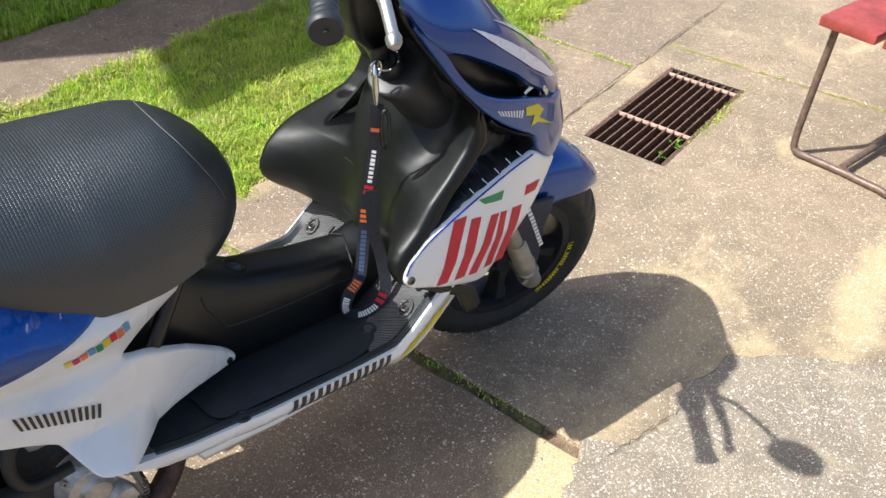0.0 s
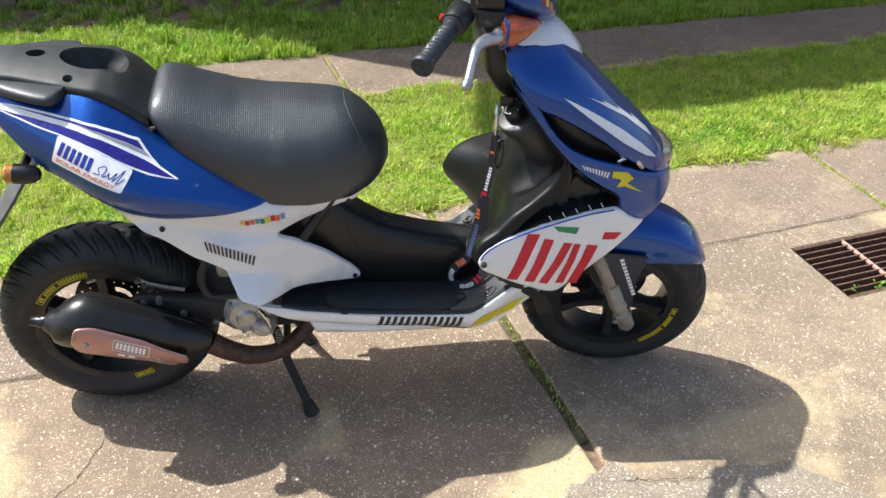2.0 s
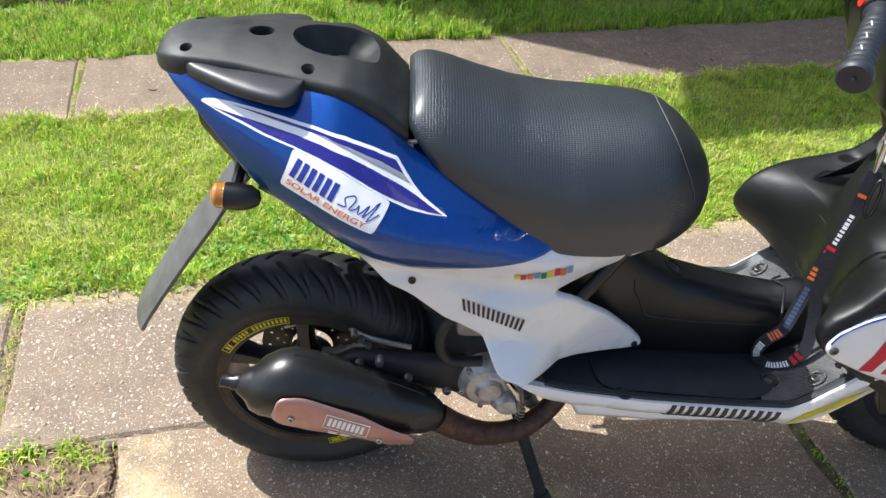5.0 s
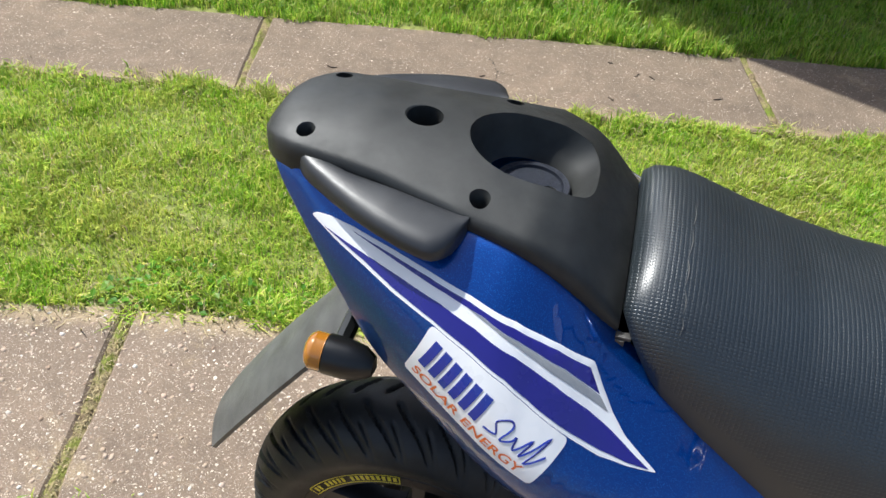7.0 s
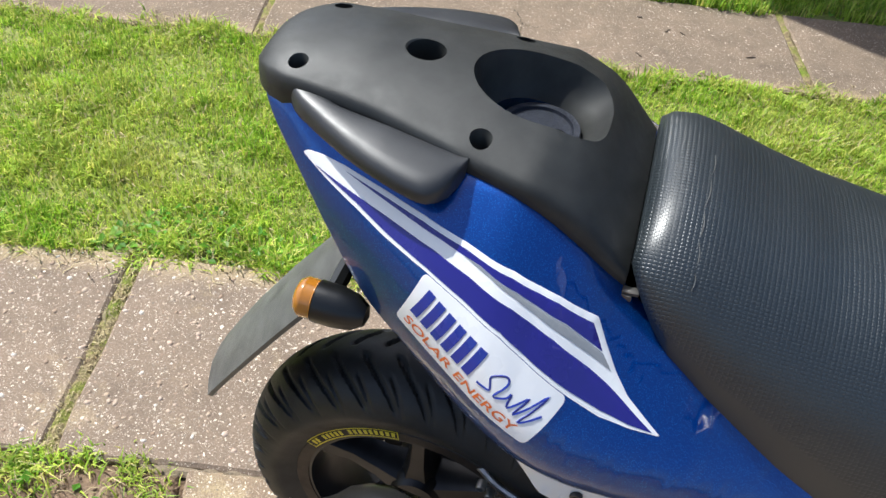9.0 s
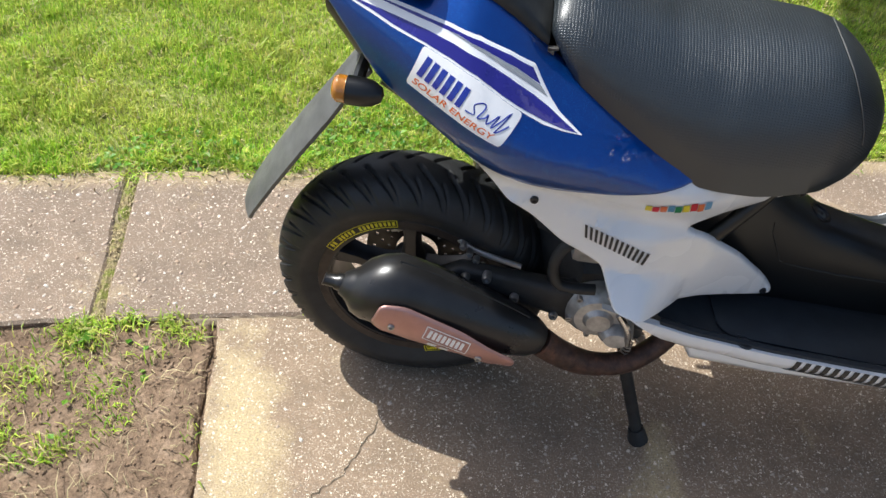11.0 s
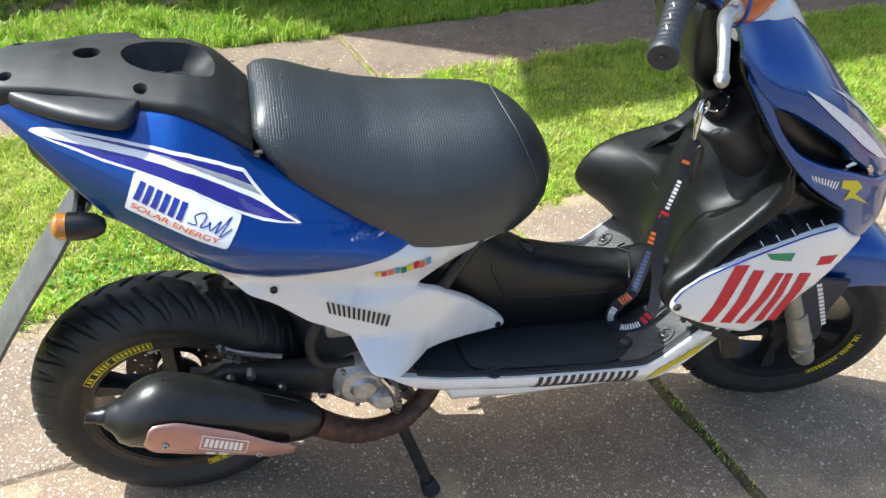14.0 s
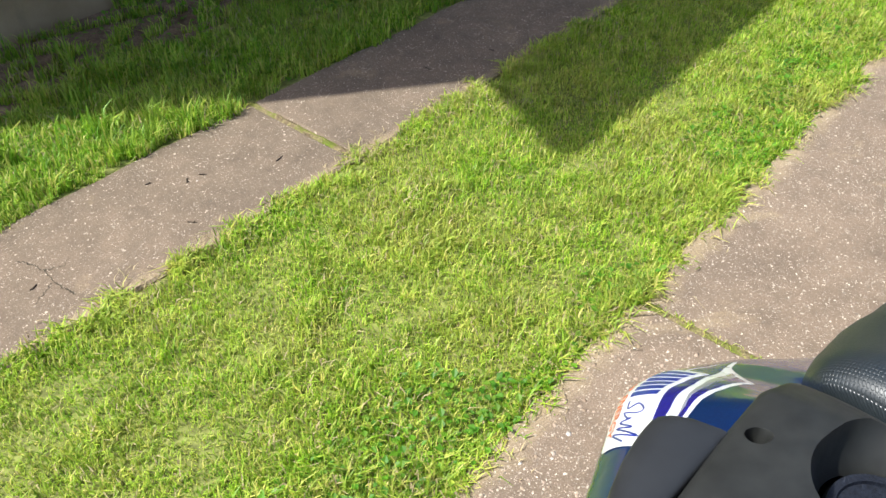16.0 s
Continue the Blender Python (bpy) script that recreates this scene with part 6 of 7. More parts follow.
part("mirror_glass", skin([[Vector((0.6565 - dx, -0.30 + hy * math.cos(a), 1.245 + hz * math.sin(a))) for a in (2 * math.pi * k / 24 for k in range(24))] for dx, hy, hz in ((0.0, 0.046, 0.046), (0.001, 0.045, 0.045))]), MIRROR, mir, "mirror glass")

# front fender, fork
rings = []
for k in range(25):
    t = k / 24
    a = radians(38.5 + t * 103.5)
    r = span(t, (0, 0.12, 0.3, 0.5, 0.75, 1), (0.262, 0.277, 0.29, 0.294, 0.288, 0.272))
    half = span(t, (0, 0.05, 0.15, 0.4, 1), (0.03, 0.055, 0.075, 0.085, 0.085))
    low = span(t, (0, 0.1, 0.2, 0.35, 0.6, 1), (0.25, 0.235, 0.215, 0.19, 0.18, 0.2))
    ring = []
    for inner in (0, 1):
        seq = []
        for j in range(13):
            b = math.pi * j / 12
            c, s = math.cos(b), math.sin(b)
            rr = low + (r - low) * abs(s) ** 0.7 - inner * 0.005
            seq.append(Vector((FRONT[0] + math.cos(a) * rr, (half - inner * 0.005) * math.copysign(abs(c) ** 0.6, c), FRONT[2] + math.sin(a) * rr)))
        ring += seq if not inner else seq[::-1]
    rings.append(ring)
fender = part("front_fender", skin(rings), BLUE, scooter, "blue metallic front mudguard", angle=45)
badge_at = Vector((1.384, -0.016, 0.492))
badge_n = Vector((0.46, -0.18, 0.87)).normalized()
part("round_badge", lathe(((0.0, 0.003), (0.0145, 0.003), (0.015, 0.0)), badge_at, badge_n, 24), DECAL_SKY, fender, "round pale blue badge")
part("badge_ring", lathe(((0.015, 0.0), (0.015, 0.0035), (0.0172, 0.003), (0.0172, 0.0)), badge_at, badge_n, 24), DECAL_WHITE, fender, "white badge rim")
for side in (-1, 1):
    guard = sheet(rounded([(1.172, 0.465), (1.293, 0.46), (1.278, 0.382), (1.287, 0.289), (1.278, 0.277), (1.254, 0.29), (1.22, 0.373), (1.188, 0.444)], 0.008), lambda x, z: 0.103 - 0.1 * max(0, z - 0.42), side, 0.004, 0.02, 0.003, 0.003)
    part("fork_guard", guard, plain("dark_navy_plastic", (0.012, 0.016, 0.035), 0.38), fender, "dark navy fork guard with a white strip")
    for bar_ in slanted_bars([(1.233, 0.452), (1.287, 0.336), (1.279, 0.331), (1.224, 0.448)], 11, 0.72):
        decal("guard_mark", bar_, lambda x, z: 0.103 - 0.1 * max(0, z - 0.42), side, DECAL_WHITE, fender, 0.0014, 0.03, "small white bar")
    y = side * 0.093
    fork = part("fork_leg", tube([(1.06, y, 0.62), (1.185, y, 0.42), (1.23, y, 0.335)], 0.0185, 18, straight=True), FORK, scooter, "grey telescopic fork leg")
    ax = Vector((1.23, y, 0.335)) - Vector((1.185, y, 0.425))
    ax.normalize()
    part("fork_slider", lathe(((0.0, -0.02), (0.02, -0.02), (0.0225, -0.016), (0.0225, 0.045), (0.0245, 0.048), (0.0245, 0.062), (0.021, 0.066), (0.021, 0.085), (0.0245, 0.088), (0.0245, 0.1), (0.021, 0.104), (0.021, 0.138), (0.016, 0.146), (0.0, 0.148)), (1.228, y, 0.34), ax, 20), FORK, fork, "cast grey fork slider with ridges")
    part("axle_nut", lathe(((0.0, 0.014), (0.008, 0.014), (0.009, 0.0), (0.0, -0.06)), (1.254, side * 0.10, 0.243), (0, side, 0), 6), STEEL, fork, "steel axle nut")
part("fork_yoke", block(1.0, 1.10, -0.1, 0.1, 0.52, 0.57, 0.012), ENGINE_BLACK, scooter, "black fork yoke")
part("wheel_arch", skin([[Vector((FRONT[0] + math.cos(a) * r, y, FRONT[2] + math.sin(a) * r)) for a in (radians(100 + k * 5) for k in range(12))] + [Vector((FRONT[0] + math.cos(a) * (r + 0.01), y, FRONT[2] + math.sin(a) * (r + 0.01))) for a in (radians(100 + k * 5) for k in reversed(range(12)))] for y, r in ((-0.16, 0.30), (0.0, 0.315), (0.16, 0.30))]), DECAL_BLACK, scooter, "black wheel arch liner", angle=60)
part("caliper", block(1.15, 1.205, 0.04, 0.095, 0.2, 0.28, 0.01), ENGINE_BLACK, scooter, "black brake caliper")
turned = [o for o in scooter.children if o.name.split(".")[0] in ("front_wheel", "front_fender", "fork_leg", "fork_yoke", "caliper")]
for ob in turned + [c for o in turned for c in o.children]:
    ob.data.transform(Matrix.Translation(-HOME[ob]) @ STEER @ Matrix.Translation(HOME[ob]))
part("brake_hose", tube([(1.18, 0.08, 0.28), (1.13, 0.09, 0.33), (1.10, 0.085, 0.41), (1.08, 0.06, 0.5)], 0.005, 8), RUBBER, scooter, "black brake hose")

# engine, swing arm, exhaust, stand
part("engine_block", skin([[Vector((x, y0 + (y1 - y0) * fy, z0 + (z1 - z0) * fz)) for fy, fz in ((0, 0.15), (0.1, 0), (0.9, 0), (1, 0.15), (1, 0.85), (0.9, 1), (0.1, 1), (0, 0.85))]
                           for x, y0, y1, z0, z1 in ((0.08, 0.07, 0.13, 0.2, 0.34), (0.2, 0.0, 0.14, 0.22, 0.38), (0.28, -0.1, 0.15, 0.24, 0.42), (0.42, -0.1, 0.13, 0.25, 0.44), (0.5, -0.08, 0.1, 0.27, 0.42))]), ENGINE_BLACK, scooter, "black engine block")
case = part("engine_cover", lathe(((0.0, 0.03), (0.02, 0.03), (0.026, 0.022), (0.04, 0.02), (0.046, 0.012), (0.054, 0.006), (0.058, -0.004), (0.058, -0.05)), (0.318, -0.115, 0.325), (0, -1, 0), 36), ALU, scooter, "round grey cast engine cover")
for k in range(6):
    a = 2 * math.pi * k / 6 + 0.3
    part("bolt", bolt((0.318 + 0.05 * math.cos(a), -0.124, 0.325 + 0.05 * math.sin(a)), (0, -1, 0), 0.0055, 0.006), STEEL, case)
part("pump_body", skin([[Vector((cx + rx * math.cos(a), y, cz + rx * 0.8 * math.sin(a))) for a in (2 * math.pi * k / 14 for k in range(14))] for y, cx, cz, rx in ((-0.11, 0.35, 0.30, 0.034), (-0.14, 0.352, 0.298, 0.03), (-0.155, 0.352, 0.298, 0.02), (-0.157, 0.352, 0.298, 0.008))]), ALU, case, "cast grey pump body")
part("hose_clip", tube([(0.345, -0.15, 0.36), (0.365, -0.155, 0.33), (0.372, -0.15, 0.29)], 0.006, 8), CHROME, scooter, "bright metal hose end")
part("swing_arm", skin([[Vector((x, y + hy * math.copysign(abs(math.cos(a)) ** 0.5, math.cos(a)), z + hz * math.copysign(abs(math.sin(a)) ** 0.5, math.sin(a)))) for a in (2 * math.pi * k / 14 for k in range(14))]
                        for x, y, z, hy, hz in ((-0.005, -0.095, 0.29, 0.014, 0.03), (0.08, -0.1, 0.35, 0.015, 0.032), (0.17, -0.1, 0.345, 0.016, 0.028), (0.26, -0.1, 0.33, 0.02, 0.036), (0.3, -0.09, 0.33, 0.02, 0.045))]), ENGINE_BLACK, scooter, "black cast swing arm")
for x, z in ((0.09, 0.366), (0.175, 0.335), (0.125, 0.372), (0.245, 0.305)):
    part("bolt", bolt((x, -0.117, z), (0, -1, 0), 0.008, 0.009), STEEL, scooter, "steel bolt on the swing arm")
part("coolant_hose", tube([(0.262, -0.13, 0.50), (0.235, -0.135, 0.475), (0.227, -0.135, 0.43), (0.245, -0.135, 0.395), (0.30, -0.13, 0.39)], 0.0095, 12), RUBBER, scooter, "black looped rubber hose")
part("carburettor", block(0.255, 0.31, -0.1, -0.03, 0.415, 0.475, 0.012), ALU, scooter, "grey carburettor body")
part("rear_shock", tube([(0.09, 0.1, 0.34), (0.12, 0.1, 0.62)], 0.02, 14, straight=True), ENGINE_BLACK, scooter, "black rear shock absorber")
for k in range(4):
    part("fastener", bolt((0.08 + 0.012 * k, -0.09, 0.41 - 0.014 * k), (0, -1, 0), 0.006, 0.006), STEEL, scooter, "small steel fastener")
part("rear_caliper", block(0.05, 0.1, 0.03, 0.075, 0.2, 0.25, 0.008), RUST, scooter, "reddish brown rear brake caliper")
part("brake_cable", tube([(-0.05, -0.02, 0.36), (0.03, -0.03, 0.39), (0.10, -0.07, 0.385), (0.18, -0.09, 0.38)], 0.005, 8), STEEL, scooter, "grey brake cable behind the wheel rim")
axis = Vector((0.29, 0.02, -0.108)).normalized()
up = Vector((0.349, 0, 0.937))
rings = []
for s, hz, hy in ((-0.036, 0.0105, 0.0105), (-0.018, 0.0115, 0.0115), (-0.016, 0.014, 0.014), (-0.008, 0.015, 0.015), (-0.006, 0.02, 0.019), (0.005, 0.027, 0.026), (0.012, 0.034, 0.032), (0.022, 0.05, 0.044), (0.04, 0.062, 0.052), (0.065, 0.069, 0.056), (0.1, 0.07, 0.056), (0.16, 0.064, 0.054), (0.23, 0.056, 0.05), (0.29, 0.046, 0.043), (0.325, 0.036, 0.036), (0.345, 0.025, 0.025)):
    c = Vector((-0.092, -0.172, 0.392)) + axis * s + up * span(s, (-0.05, 0.012, 0.06), (-0.03, -0.018, 0.0))
    rings.append([c + up * hz * math.sin(a) + Vector((0, 1, 0)) * hy * math.cos(a) for a in (2 * math.pi * k / 28 for k in range(28))])
muffler = part("muffler", skin(rings), MUFFLER, scooter, "black rounded exhaust muffler", angle=50)
part("muffler_seam", tube([Vector((-0.092, -0.172, 0.392)) + axis * (0.06 + 0.3 * k / 10) + up * (span(0.06 + 0.3 * k / 10, (0.065, 0.1, 0.25, 0.36), (0.069, 0.07, 0.054, 0.032)) - 0.0005) for k in range(9)], 0.0018, 6, straight=True), MUFFLER, muffler)
SHIELD = rounded([(-0.034, 0.392), (0.004, 0.39), (0.10, 0.344), (0.19, 0.284), (0.182, 0.247), (0.168, 0.252), (0.15, 0.246), (0.109, 0.262), (-0.045, 0.305), (-0.058, 0.322)], 0.012, 4)


def w_muffler(x, z):
    s = (x + 0.092) / 0.94
    mid = 0.392 - (x + 0.092) * 0.372
    d = (z - mid) / max(0.02, span(s, (0.02, 0.06, 0.1, 0.25, 0.36), (0.05, 0.068, 0.07, 0.054, 0.03)))
    return 0.172 + span(s, (0.02, 0.06, 0.1, 0.25, 0.36), (0.044, 0.056, 0.056, 0.048, 0.03)) * math.sqrt(max(0.25, 1 - d * d)) + 0.004


heat = part("heat_shield", sheet(SHIELD, w_muffler, -1, 0.0025, 0.014, 0.002, 0.004), COPPER, muffler, "copper-coloured metal heat shield", angle=50)
for x, z in ((-0.015, 0.35), (0.128, 0.289)):
    part("bolt", bolt((x, -w_muffler(x, z), z), (0, -1, 0), 0.006, 0.004), STEEL, heat, "steel screw")
box = [(0.044, 0.358), (0.112, 0.327), (0.105, 0.3), (0.036, 0.332)]
for k in range(4):
    a, b = Vector(box[k]), Vector(box[(k + 1) % 4])
    d = (b - a).normalized() * 0.0015
    n = Vector((-d.y, d.x))
    decal("maker_plate", [a - d, b + d, b + d + n, a - d + n], w_muffler, -1, DECAL_WHITE, heat, 0.0012, 0.03)
for bar_ in slanted_bars([(0.048, 0.352), (0.107, 0.325), (0.102, 0.307), (0.042, 0.335)], 8, 0.66):
    decal("maker_plate", bar_, w_muffler, -1, DECAL_WHITE, heat, 0.0012, 0.03)
for bar_ in slanted_bars([(0.045, 0.319), (0.085, 0.302), (0.082, 0.292), (0.042, 0.309)], 2, 0.7):
    decal("maker_plate", bar_, w_muffler, -1, DECAL_WHITE, heat, 0.0012, 0.03)
part("exhaust_pipe", tube([(0.228, -0.152, 0.272), (0.27, -0.145, 0.236), (0.325, -0.132, 0.205), (0.39, -0.115, 0.203), (0.44, -0.093, 0.233), (0.472, -0.07, 0.277), (0.49, -0.05, 0.31)], (0.026, 0.024, 0.021, 0.02, 0.019, 0.019), 16), RUST, scooter, "rusty brown exhaust pipe")
for side in (-1, 1):
    leg = part("stand_leg", tube([(0.375, side * 0.09, 0.25), (0.40, side * 0.105, 0.16), (0.45, side * 0.133, 0.018)], 0.0115, 12, straight=True), ENGINE_BLACK, scooter, "black centre stand leg")
    part("stand_foot", tube([(0.446, side * 0.131, 0.03), (0.456, side * 0.137, 0.0)], (0.015, 0.02), 12, straight=True), RUBBER, leg, "black stand foot")
part("stand_bar", tube([(0.40, -0.105, 0.16), (0.40, 0.105, 0.16)], 0.01, 10, straight=True), ENGINE_BLACK, scooter, "black stand crossbar")
spring = [(0.385 + 0.008 * math.cos(k * 0.9), -0.108 + 0.008 * math.sin(k * 0.9), 0.255 - 0.0012 * k) for k in range(70)]
part("stand_spring", tube(spring, 0.0018, 5, straight=True), STEEL, scooter, "coiled stand spring")

# ---- lanyard hanging from the key ----
lanyard = thing("lanyard", (0.86, -0.13, 0.4), "black printed key lanyard hanging from the ignition down to the floorboard", "key lanyard")
part("key", block(0.88, 0.91, -0.0695, -0.064, 0.822, 0.844, 0.003), DECAL_BLACK, lanyard, "black headed ignition key")
part("key_ring", tube([Vector((0.876 + 0.01 * math.cos(a), -0.085, 0.822 + 0.013 * math.sin(a))) for a in (2 * math.pi * k / 18 for k in range(19))], 0.0015, 6, straight=True), CHROME, lanyard, "steel key ring")
part("clip", tube([(0.872, -0.088, 0.83), (0.869, -0.092, 0.815), (0.87, -0.092, 0.79), (0.872, -0.09, 0.765)], (0.002, 0.0045, 0.0055, 0.003), 10), CHROME, lanyard, "chrome swivel clip")
part("carabiner", tube([Vector((0.882 + 0.008 * math.cos(a), -0.098, 0.722 + 0.034 * math.sin(a))) for a in (2 * math.pi * k / 24 for k in range(25))], 0.003, 8, straight=True), GLOSS, lanyard, "black carabiner")


def ribbon(points, half, turn_to, bm=None, thick=0.0007):
    """A flat strap along points whose face looks towards turn_to."""
    pts = curve_through(points, 6)
    rings = []
    for i, p in enumerate(pts):
        d = (pts[min(i + 1, len(pts) - 1)] - pts[max(i - 1, 0)]).normalized()
        n = Vector(turn_to)
        n = (n - d * n.dot(d)).normalized()
        s = d.cross(n)
        rings.append([p + s * half + n * thick, p - s * half + n * thick, p - s * half - n * thick, p + s * half - n * thick])
    return skin(rings, bm=bm)


LINE = [(0.874, -0.088, 0.765), (0.874, -0.086, 0.73), (0.873, -0.08, 0.68), (0.867, -0.074, 0.62), (0.861, -0.068, 0.56), (0.853, -0.068, 0.49), (0.837, -0.078, 0.432), (0.812, -0.083, 0.411), (0.801, -0.083, 0.386), (0.808, -0.08, 0.362), (0.829, -0.088, 0.352),
        (0.852, -0.104, 0.372), (0.872, -0.106, 0.402), (0.876, -0.09, 0.458), (0.869, -0.078, 0.52), (0.868, -0.076, 0.60)]
FACE = Vector((-0.55, -0.7, 0.45))
strap = part("strap", ribbon(LINE, 0.0105, FACE), STRAP, lanyard, "black woven strap with bright printing", angle=80)
prints = [(p, (pp - p).normalized()) for p, pp in zip(curve_through(LINE[:13], 40), curve_through(LINE[:13], 40)[1:])]
for start, stop, mat, across, count in ((0.10, 0.12, DECAL_ORANGE, 0.8, 1), (0.17, 0.26, DECAL_WHITE, 0.36, 8), (0.265, 0.295, DECAL_RED, 0.7, 2), (0.335, 0.37, DECAL_ORANGE, 0.8, 3), (0.385, 0.50, DECAL_SLATE, 0.45, 11), (0.52, 0.58, DECAL_ORANGE, 0.7, 4), (0.62, 0.74, DECAL_WHITE, 0.55, 10), (0.82, 0.925, DECAL_WHITE, 0.5, 8), (0.935, 0.985, DECAL_RED, 0.75, 2)):
    for k in range(count):
        a = start + (stop - start) * k / count
        b = start + (stop - start) * (k + 0.68) / count
        i0, i1 = int(a * len(prints)), max(int(a * len(prints)) + 1, int(b * len(prints)))
        rows = []
        for i in range(i0, min(i1 + 1, len(prints))):
            p, d = prints[i]
            n = (FACE - d * FACE.dot(d)).normalized()
            s = d.cross(n)
            rows.append([p + s * 0.0105 * across + n * 0.0012, p - s * 0.0105 * across + n * 0.0012])
        if len(rows) > 1:
            part("strap_print", skin(rows, closed=False, cap=False), mat, strap)

# ---- bench beside the drain ----
bench = thing("bench", (2.6, -0.15, 0), "red painted board bench on a bent brown steel frame", "bench")
part("seat_board", block(2.49, 3.7, -0.15, 0.02, 0.445, 0.475, 0.006), RED_WOOD, bench, "glossy worn red board")
part("seat_board", block(2.49, 3.7, -0.34, -0.17, 0.445, 0.475, 0.006), RED_WOOD, bench, "glossy worn red board")
for x in (2.55, 3.6):
    frame_pts = [(x + 0.0, -0.01, 0.44), (x + 0.004, 0.0, 0.2), (x + 0.005, 0.002, 0.05), (x + 0.006, -0.015, 0.018), (x + 0.012, -0.06, 0.014), (x + 0.02, -0.16, 0.013), (x + 0.02, -0.28, 0.014), (x + 0.01, -0.325, 0.03), (x + 0.005, -0.33, 0.2), (x, -0.32, 0.44)]
    part("leg_frame", tube(frame_pts, 0.0115, 12), BROWN_STEEL, bench, "bent brown steel tube")
part("stretcher", tube([(2.57, -0.16, 0.03), (3.62, -0.16, 0.03)], 0.0115, 10, straight=True), BROWN_STEEL, bench, "brown steel tube stretcher")

# ---- lawn: many small bent blades ----
def blades(name, count, area, height, seed, mat, label, lean=0.5, width=0.0022, clump=0.5, keep=None, z0=-0.018, tufts=0, spread=0.02):
    """Grass over a field (u0, u1, v0, v1): each blade a bent tapering strip of its own."""
    rng = np.random.default_rng(seed)
    u = rng.uniform(area[0], area[1], count * 2)
    v = rng.uniform(area[2], area[3], count * 2)
    if tufts:
        pick = rng.integers(0, tufts, count * 2)
        u = rng.uniform(area[0], area[1], tufts)[pick] + rng.normal(0, spread, count * 2)
        v = rng.uniform(area[2], area[3], tufts)[pick] + rng.normal(0, spread, count * 2)
    f = np.sin(u * 5.1 + 1.3 * np.sin(v * 7.7)) * np.sin(v * 9.3 + 1.7 * np.sin(u * 4.3 + 2)) + 0.6 * np.sin(u * 17 + 3 * np.sin(v * 13)) * np.sin(v * 19 + u * 3)
    ok = rng.uniform(-1.6, 1.6, count * 2) * clump < f * (1 if clump > 0.5 else 0.35) + 1.1 - clump * 0.6
    if keep is not None:
        ok &= keep(u, v)
    u, v, f = u[ok][:count], v[ok][:count], f[ok][:count]
    n = len(u)
    h = height(u, v) * rng.uniform(0.45, 1.15, n) * (1 + 0.28 * f)
    base = np.outer(u, np.array(PU)) + np.outer(v, np.array(PV))
    base[:, 2] = z0
    turn = rng.uniform(0, 2 * np.pi, n)
    d = np.stack([np.cos(turn), np.sin(turn), np.zeros(n)], 1)
    s = np.stack([-np.sin(turn), np.cos(turn), np.zeros(n)], 1)
    bend = rng.uniform(0.1, 1.0, n) * lean
    w = width * rng.uniform(0.6, 1.4, n) * (0.6 + 0.4 * h / h.mean())
    up = np.array([0, 0, 1.0])
    p0 = base
    p1 = base + d * (h * bend * 0.3)[:, None] + up * (h * 0.6)[:, None]
    p2 = base + d * (h * bend * 1.0)[:, None] + up * (h * (1 - 0.35 * bend))[:, None]
    verts = np.stack([p0 - s * w[:, None], p0 + s * w[:, None], p1 + s * (w * 0.75)[:, None], p1 - s * (w * 0.75)[:, None], p2], 1).reshape(-1, 3)
    i = np.arange(n) * 5
    quads = np.stack([i, i + 1, i + 2, i + 3], 1)
    tris = np.stack([i + 3, i + 2, i + 4], 1)
    me = bpy.data.meshes.new(name)
    me.vertices.add(len(verts))
    me.vertices.foreach_set("co", verts.ravel().astype(np.float32))
    loops = np.concatenate([quads.ravel(), tris.ravel()])
    me.loops.add(len(loops))
    me.loops.foreach_set("vertex_index", loops.astype(np.int32))
    me.polygons.add(2 * n)
    me.polygons.foreach_set("loop_start", np.concatenate([np.arange(n) * 4, 4 * n + np.arange(n) * 3]).astype(np.int32))
    me.polygons.foreach_set("use_smooth", np.ones(2 * n, bool))
    me.update(calc_edges=True)
    me.validate()
    me.materials.append(mat)
    ob = new(name, me)
    return tagged(ob, label, "grass", kind="stuff")


def ragged(u, k):
    return 0.022 * np.sin(u * 9 + k) + 0.015 * np.sin(u * 27 + 2 * k + np.sin(u * 11)) + 0.012 * np.sin(u * 61 + k + 2 * np.sin(u * 23))


near_edge = lambda u, v: (v > 0.605 + ragged(u, 1)) & (v < 1.54 + ragged(u, 2))
far_edge = lambda u, v: (v > 2.03 + ragged(u, 3)) & (v < 3.06) & ((v < 2.62 + ragged(u, 6) * 3) | (np.sin(u * 23 + 5 * np.sin(v * 17)) * np.sin(v * 31 + u * 7) > 0.3))
blades("lawn_grass", 250000, (-2.6, 4.8, 0.58, 1.57), lambda u, v: 0.036 + 0.02 * np.exp(-((v - 0.6) / 0.08) ** 2) + 0.012 * np.exp(-((v - 1.54) / 0.07) ** 2), 1, GRASS, "short bright green mown lawn beside the path", 0.9, 0.0016, 0.18, near_edge)
blades("verge_grass", 110000, (-2.8, 5.0, 2.0, 3.06), lambda u, v: 0.045 + 0.02 * np.exp(-((v - 2.12) / 0.12) ** 2), 2, VERGE, "longer green grass between the path and the wall", 0.8, 0.002, 0.2, far_edge)
blades("lawn_dry_blades", 17000, (-2.6, 4.8, 0.6, 1.55), lambda u, v: 0.036 + 0 * u, 3, DRY, "dry straw-coloured blades in the lawn", 1.3, 0.0016, 0.8, near_edge)
blades("verge_dry_blades", 5000, (-2.8, 5.0, 2.03, 3.05), lambda u, v: 0.05 + 0 * u, 4, DRY, "dry straw-coloured blades near the wall", 1.3, 0.0018, 0.8, far_edge)
